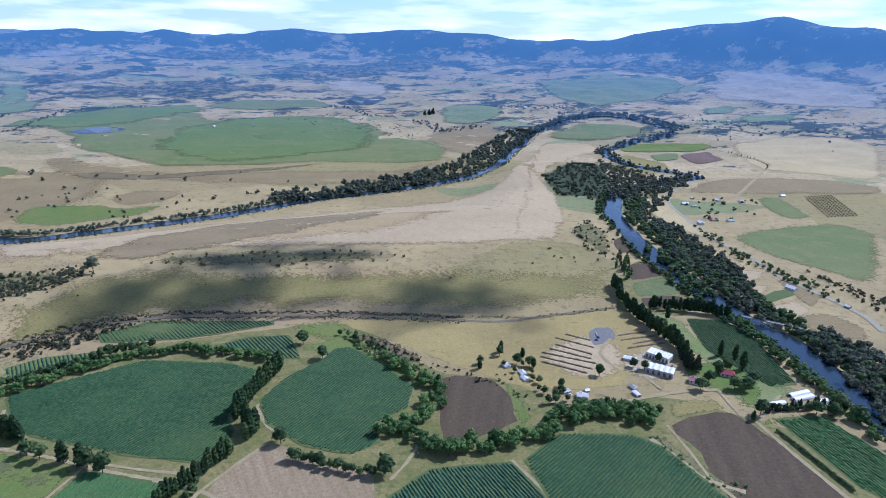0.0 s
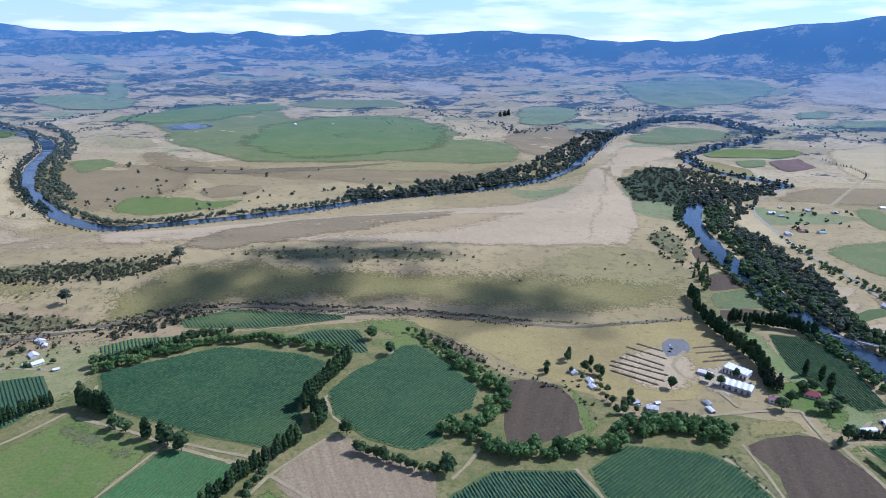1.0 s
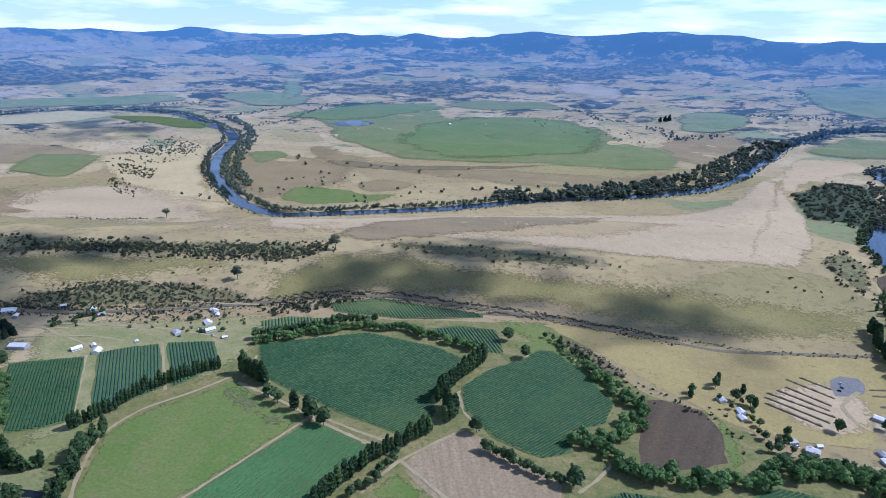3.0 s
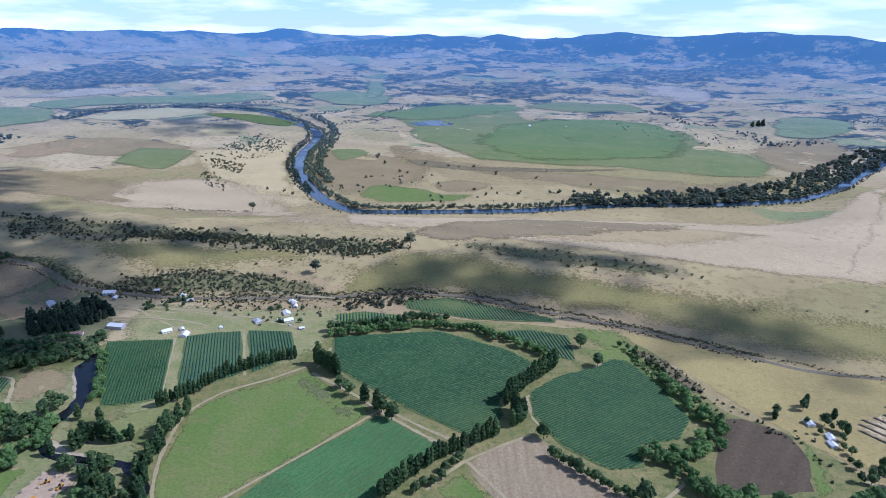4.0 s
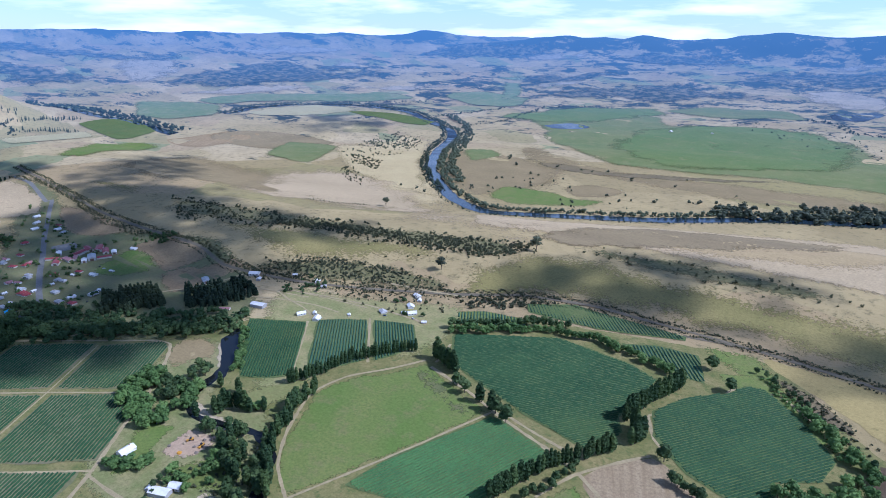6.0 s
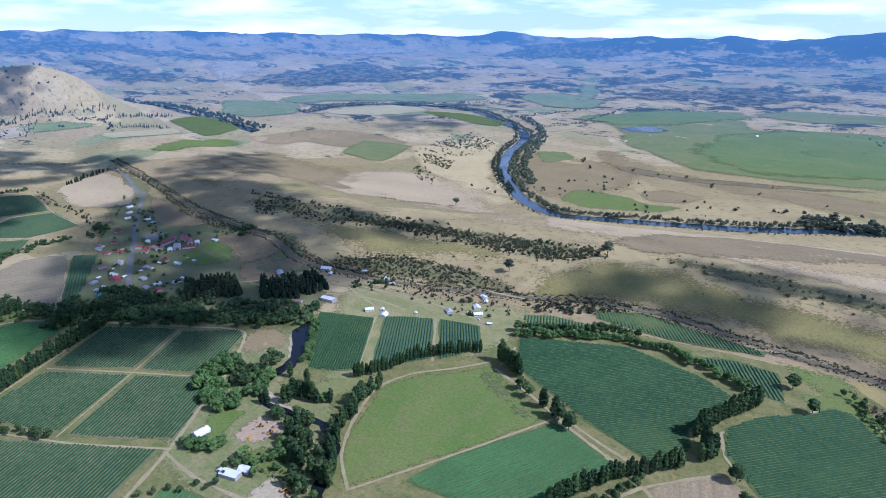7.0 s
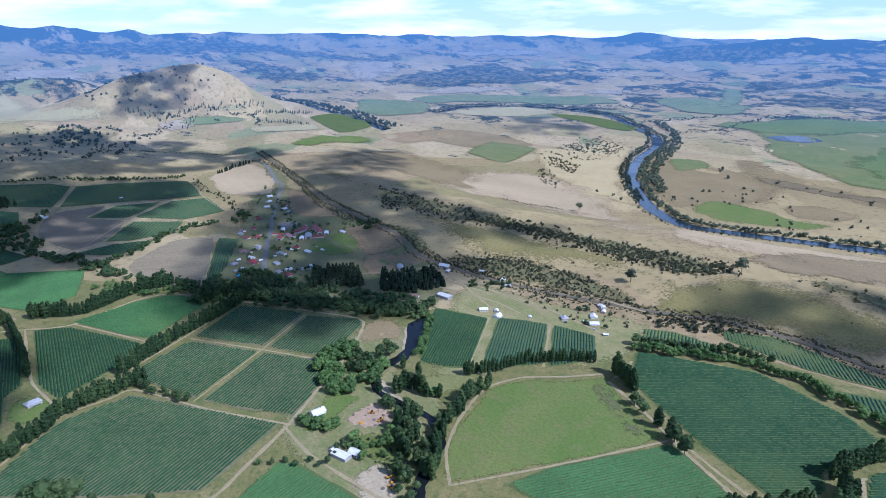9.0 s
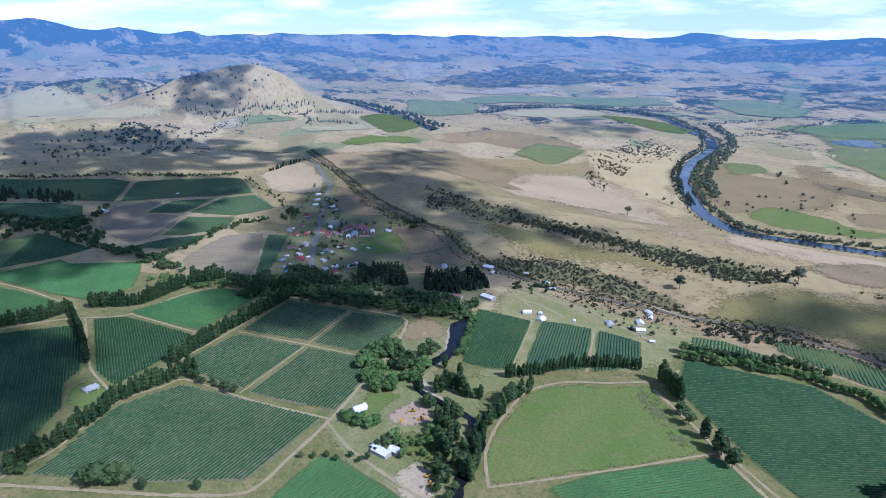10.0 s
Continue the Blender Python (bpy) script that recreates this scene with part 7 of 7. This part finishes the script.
village(HOUSES, "white grey white white white grey white small small", [(-697, 533), (-676, 528), (-549, 593), (-533, 562), (-516, 547), (-549, 525), (-625, 449), (-613, 462), (-575, 489)], 60, 3, s=0.78)
village(HOUSES, "small small small white small", [(-537, 585), (-526, 542), (-486, 538), (-598, 453), (-738, 524)], 40, 4, s=0.85)
village(HOUSES, "white small", [(-790, 487), (-770, 481)], 30, 5)
put(SHEDS, "white", *[(-689, 426)][0], bearing(*[(-708, 420), (-673, 433)]), 1.0)
put(SHEDS, "pinkred", *[(-713, 390)][0], bearing(*[(-721, 383), (-703, 397)]), 0.7)
put(SHEDS, "barn", *[(-825, 426)][0], 70, 0.8)
# the village
village(HOUSES, "white", [(-1383, 378), (-1340, 364), (-1299, 348), (-1264, 375), (-989, 233), (-1042, 417), (-974, 325), (-906, 269), (-896, 294)], 20, 20, 10, 0.85)
village(HOUSES, "grey", [(-1238, 376), (-1044, 259), (-1132, 250), (-992, 281), (-942, 261), (-974, 201), (-1033, 254), (-981, 285), (-937, 197), (-902, 252)], 20, 21, 10, 0.8)
village(HOUSES, "red", [(-1218, 307), (-1288, 385), (-1154, 281), (-1102, 255), (-1094, 271), (-1003, 315), (-1017, 286), (-962, 231), (-972, 229), (-883, 262)], 20, 22, 10, 0.85)
village(HOUSES, "pink", [(-1020, 238), (-1148, 259), (-1102, 278), (-1031, 229)], 20, 23, 10, 0.8)
village(HOUSES, "small", [(-1139, 252), (-990, 212), (-969, 242), (-969, 350), (-995, 304), (-978, 269), (-946, 208), (-904, 307)], 20, 24, 10, 0.8)
for key, x, y, turn, s in [('white', -1116, 326, 70, 0.6), ('red', -1073, 308, 60, 0.75), ('pinkred', -1072, 325, 95, 0.8), ('red', -1092, 349, 30, 0.8), ('pinkred', -1070, 337, 80, 0.7), ('red', -1104, 368, 85, 0.7), ('red', -1093, 381, 60, 0.8), ('red', -1072, 383, 70, 0.7), ('white', -1056, 390, 70, 0.6), ('barn', -1054, 354, 70, 0.75), ('white', -1049, 340, 70, 0.6), ('red', -1043, 369, 160, 0.6), ('red', -1096, 309, 150, 0.55)]:
    put(SHEDS, key, x, y, turn, s * 1.35)
blue = shed(9, 24, 3.2, "blue", "long building with a bright blue roof")
blue.matrix_world = pose(*[(-903, 194)][0], 0.4, 0, 0, 80)
village(HOUSES, "white grey red green white grey white small white", [(553, 1376), (566, 1356), (565, 1246), (598, 1240), (644, 1413), (697, 1407), (528, 1219), (591, 1432), (827, 1474)], 10, 12)
village(HOUSES, "white grey red white grey white white", [(370, 2911), (415, 2958), (440, 2888), (482, 2928), (513, 2909), (326, 2862), (556, 2931)], 10, 13)
village(HOUSES, "white small white", [(529, 869), (574, 803), (1168, 2583)], 30, 14)
village(HOUSES, "white grey", [(-860, 2318), (-725, 2363)], 10, 15)


def tunnel(x, y, w, l, turn):
    """A film-covered growing tunnel with closed ends."""
    root = tagged(new("growing_tunnel"), "white film-covered growing tunnel", "greenhouse", "growing tunnels")
    bm = bmesh.new()
    rings = []
    for k in range(9):
        yy = -l / 2 + l * k / 8
        rings.append([bm.verts.new((math.cos(a) * w / 2, yy, math.sin(a) * w * 0.42)) for a in (i * math.pi / 10 for i in range(11))])
    for r0, r1 in zip(rings, rings[1:]):
        for i in range(10):
            bm.faces.new((r0[i], r0[i + 1], r1[i + 1], r1[i]))
    part("cover", bm, FILM, root)
    for yy in (-l / 2, l / 2):
        bm = bmesh.new()
        bm.faces.new([bm.verts.new((math.cos(i * math.pi / 10) * w / 2, yy, math.sin(i * math.pi / 10) * w * 0.42)) for i in range(11)])
        part("end_wall", bm, FILM, root)
        part("door", box_bm(-1.2, yy - 0.06, 0, 1.2, yy + 0.06, 2.2), GLASS, root)
    root.matrix_world = pose(x, y, ground_z(x, y) + 0.3, 0, 0, turn)


for (x, y), l, turn in zip([(380, 572), (380, 564), (347, 552), (397, 558)], (26, 26, 18, 14), (-70, -70, -75, -70)):
    tunnel(x, y, 7.5, l, turn)

# ---- windrows, bridge, yards ----
STRAW = earth("windrow_straw", (0.26, 0.20, 0.112), (0.20, 0.15, 0.084), (0.33, 0.26, 0.144), 6, 2)
for a, b in zip([(142, 693), (139, 675), (130, 664), (119, 654), (116, 644), (115, 632), (222, 702), (222, 689), (225, 668), (156, 703), (235, 680)], [(185, 668), (179, 651), (176, 640), (179, 629), (172, 616), (164, 607), (263, 715), (271, 704), (277, 685), (185, 687), (275, 695)]):
    rnd = random.Random(int(a[0]))
    n = 24
    verts, faces = [], []
    d = Vector((b[0] - a[0], b[1] - a[1])).normalized()
    for i in range(n + 1):
        p = Vector(a).lerp(Vector(b), i / n)
        w, h = rnd.uniform(1.1, 1.9), rnd.uniform(0.9, 1.9) if 0 < i < n else 0.1
        for o, u in ((-1, 0), (-0.5, 0.8), (0.4, 1), (1, 0)):
            verts.append((p.x - d.y * o * w, p.y + d.x * o * w, 0.25 + u * h))
    for i in range(n):
        for k in range(3):
            q = 4 * i + k
            faces.append((q, q + 1, q + 5, q + 4))
    tagged(new("windrow", mesh_from("windrow", verts, faces, STRAW)), "long low brown windrow on a mown paddock", "windrow", "windrows")


def bridge(a, b):
    root = tagged(new("road_bridge"), "narrow concrete bridge on piers over the river", "bridge")
    a, b = Vector(a), Vector(b)
    n = (b - a).length
    root.matrix_world = Matrix.Translation((*a, 0)) @ Matrix.Rotation(math.atan2(b.y - a.y, b.x - a.x), 4, "Z")
    part("deck", box_bm(0, -2.6, 5.2, n, 2.6, 6.0), CONCRETE, root)
    for s in (-1, 1):
        part("parapet", box_bm(0, s * 2.45 - 0.12, 6.0, n, s * 2.45 + 0.12, 6.9), CONCRETE, root)
    for k in range(1, 6):
        part("pier", box_bm(n * k / 6 - 0.7, -2.0, -1, n * k / 6 + 0.7, 2.0, 5.2), CONCRETE, root)


bridge(*[(401, 756), (465, 719)])
YELLOW = plain("machine_yellow", (0.62, 0.30, 0.03), 0.5, 0.2)
RUBBER = plain("black_rubber", (0.03, 0.03, 0.03), 0.8, 0.1)
PAINTS = [plain("car_white", (0.75, 0.75, 0.75), 0.3, 0.05), plain("car_blue", (0.05, 0.09, 0.2), 0.3, 0.05), plain("car_dark", (0.06, 0.06, 0.065), 0.3, 0.05)]


def car(paint, label):
    root = tagged(new("car"), label, "car", "parked cars")
    bm = box_bm(-0.88, -2.2, 0.35, 0.88, 2.2, 0.95)
    bmesh.ops.bevel(bm, geom=bm.edges[:], offset=0.15, segments=2, affect="EDGES")
    part("body", bm, paint, root)
    bm = box_bm(-0.78, -1.4, 0.95, 0.78, 1.1, 1.48)
    for v in bm.verts:
        if v.co.z > 1.2:
            v.co.x *= 0.82
            v.co.y *= 0.75
    part("cabin", bm, GLASS, root)
    part("roof", box_bm(-0.62, -1.0, 1.482, 0.62, 0.8, 1.53), paint, root)
    for x in (-0.8, 0.8):
        for y in (-1.35, 1.35):
            bm = bmesh.new()
            bmesh.ops.create_cone(bm, cap_ends=True, segments=14, radius1=0.34, radius2=0.34, depth=0.22, matrix=pose(x, y, 0.34, 0, 90, 0))
            part("wheel", bm, RUBBER, root)
    return root


def loader(x, y, turn):
    root = tagged(new("wheel_loader"), "yellow wheel loader parked on gravel", "machine", "yard machines")
    part("body", box_bm(-1.1, -2.6, 0.8, 1.1, 0.6, 2.0), YELLOW, root)
    part("cab", box_bm(-0.8, -0.6, 2.0, 0.8, 0.9, 3.2), GLASS, root)
    part("arm", box_bm(-0.6, 0.6, 0.9, 0.6, 3.0, 1.3), YELLOW, root)
    part("bucket", box_bm(-1.3, 3.0, 0.2, 1.3, 4.0, 1.2), YELLOW, root)
    for px in (-1.0, 1.0):
        for py in (-1.8, 1.2):
            bm = bmesh.new()
            bmesh.ops.create_cone(bm, cap_ends=True, segments=14, radius1=0.75, radius2=0.75, depth=0.5, matrix=pose(px, py, 0.75, 0, 90, 0))
            part("wheel", bm, RUBBER, root)
    root.matrix_world = pose(x, y, ground_z(x, y) + 0.55, 0, 0, turn)


def heap(x, y, r, h, mat, label, seed):
    bm = bmesh.new()
    bmesh.ops.create_icosphere(bm, subdivisions=2, radius=1.0)
    rnd = random.Random(seed)
    for v in bm.verts:
        k = rnd.uniform(0.8, 1.15)
        v.co = Vector((v.co.x * r * k, v.co.y * r * k, max(v.co.z, -0.1) * h * k))
    me = bpy.data.meshes.new("heap")
    bm.to_mesh(me)
    bm.free()
    me.materials.append(mat)
    ob = tagged(new("spoil_heap", me), label, "heap", "heaps in the yard")
    ob.location = (x, y, ground_z(x, y) + 0.5)


CARS = [car(p, w) for p, w in zip(PAINTS, ("white car parked on gravel", "dark blue car parked on gravel", "black car parked on gravel"))]
for k, (x, y) in enumerate([(196, 704), (196, 695), (192, 687), (223, 617), (264, 625), (265, 618), (136, 562)] + [(-1074, 326), (-1005, 347), (-991, 347), (-911, 202), (-875, 278)] + [(-505, 537), (-539, 519)]):
    m = pose(x, y, ground_z(x, y) + 0.62, 0, 0, 37 * k)
    if k < 3:
        CARS[k].matrix_world = m
    else:
        copy_thing(CARS[k % 3], m)
for k, (x, y) in enumerate([(-387, 188), (-380, 188), (-374, 184), (-480, 216), (-465, 218)]):
    loader(x, y, 50 * k)
GRAVEL_HEAP = earth("heap_gravel", (0.42, 0.32, 0.192), (0.36, 0.27, 0.160), (0.30, 0.24, 0.136), 5, 2)
for k, (x, y) in enumerate([(-481, 192), (-487, 199), (-471, 200), (-480, 209), (-469, 213), (-489, 217), (-481, 224), (-471, 224), (-463, 200), (-462, 224), (-460, 210), (-377, 188), (-383, 184), (-378, 178), (-368, 180)]):
    heap(x, y, 1.3 + 0.5 * (k % 3), 0.9 + (k % 4) * 0.25, (GRAVEL_HEAP, TIMBER, YELLOW if k % 5 == 2 else GRAVEL_HEAP)[k % 3], "heap of pink gravel and timber in a yard", k)

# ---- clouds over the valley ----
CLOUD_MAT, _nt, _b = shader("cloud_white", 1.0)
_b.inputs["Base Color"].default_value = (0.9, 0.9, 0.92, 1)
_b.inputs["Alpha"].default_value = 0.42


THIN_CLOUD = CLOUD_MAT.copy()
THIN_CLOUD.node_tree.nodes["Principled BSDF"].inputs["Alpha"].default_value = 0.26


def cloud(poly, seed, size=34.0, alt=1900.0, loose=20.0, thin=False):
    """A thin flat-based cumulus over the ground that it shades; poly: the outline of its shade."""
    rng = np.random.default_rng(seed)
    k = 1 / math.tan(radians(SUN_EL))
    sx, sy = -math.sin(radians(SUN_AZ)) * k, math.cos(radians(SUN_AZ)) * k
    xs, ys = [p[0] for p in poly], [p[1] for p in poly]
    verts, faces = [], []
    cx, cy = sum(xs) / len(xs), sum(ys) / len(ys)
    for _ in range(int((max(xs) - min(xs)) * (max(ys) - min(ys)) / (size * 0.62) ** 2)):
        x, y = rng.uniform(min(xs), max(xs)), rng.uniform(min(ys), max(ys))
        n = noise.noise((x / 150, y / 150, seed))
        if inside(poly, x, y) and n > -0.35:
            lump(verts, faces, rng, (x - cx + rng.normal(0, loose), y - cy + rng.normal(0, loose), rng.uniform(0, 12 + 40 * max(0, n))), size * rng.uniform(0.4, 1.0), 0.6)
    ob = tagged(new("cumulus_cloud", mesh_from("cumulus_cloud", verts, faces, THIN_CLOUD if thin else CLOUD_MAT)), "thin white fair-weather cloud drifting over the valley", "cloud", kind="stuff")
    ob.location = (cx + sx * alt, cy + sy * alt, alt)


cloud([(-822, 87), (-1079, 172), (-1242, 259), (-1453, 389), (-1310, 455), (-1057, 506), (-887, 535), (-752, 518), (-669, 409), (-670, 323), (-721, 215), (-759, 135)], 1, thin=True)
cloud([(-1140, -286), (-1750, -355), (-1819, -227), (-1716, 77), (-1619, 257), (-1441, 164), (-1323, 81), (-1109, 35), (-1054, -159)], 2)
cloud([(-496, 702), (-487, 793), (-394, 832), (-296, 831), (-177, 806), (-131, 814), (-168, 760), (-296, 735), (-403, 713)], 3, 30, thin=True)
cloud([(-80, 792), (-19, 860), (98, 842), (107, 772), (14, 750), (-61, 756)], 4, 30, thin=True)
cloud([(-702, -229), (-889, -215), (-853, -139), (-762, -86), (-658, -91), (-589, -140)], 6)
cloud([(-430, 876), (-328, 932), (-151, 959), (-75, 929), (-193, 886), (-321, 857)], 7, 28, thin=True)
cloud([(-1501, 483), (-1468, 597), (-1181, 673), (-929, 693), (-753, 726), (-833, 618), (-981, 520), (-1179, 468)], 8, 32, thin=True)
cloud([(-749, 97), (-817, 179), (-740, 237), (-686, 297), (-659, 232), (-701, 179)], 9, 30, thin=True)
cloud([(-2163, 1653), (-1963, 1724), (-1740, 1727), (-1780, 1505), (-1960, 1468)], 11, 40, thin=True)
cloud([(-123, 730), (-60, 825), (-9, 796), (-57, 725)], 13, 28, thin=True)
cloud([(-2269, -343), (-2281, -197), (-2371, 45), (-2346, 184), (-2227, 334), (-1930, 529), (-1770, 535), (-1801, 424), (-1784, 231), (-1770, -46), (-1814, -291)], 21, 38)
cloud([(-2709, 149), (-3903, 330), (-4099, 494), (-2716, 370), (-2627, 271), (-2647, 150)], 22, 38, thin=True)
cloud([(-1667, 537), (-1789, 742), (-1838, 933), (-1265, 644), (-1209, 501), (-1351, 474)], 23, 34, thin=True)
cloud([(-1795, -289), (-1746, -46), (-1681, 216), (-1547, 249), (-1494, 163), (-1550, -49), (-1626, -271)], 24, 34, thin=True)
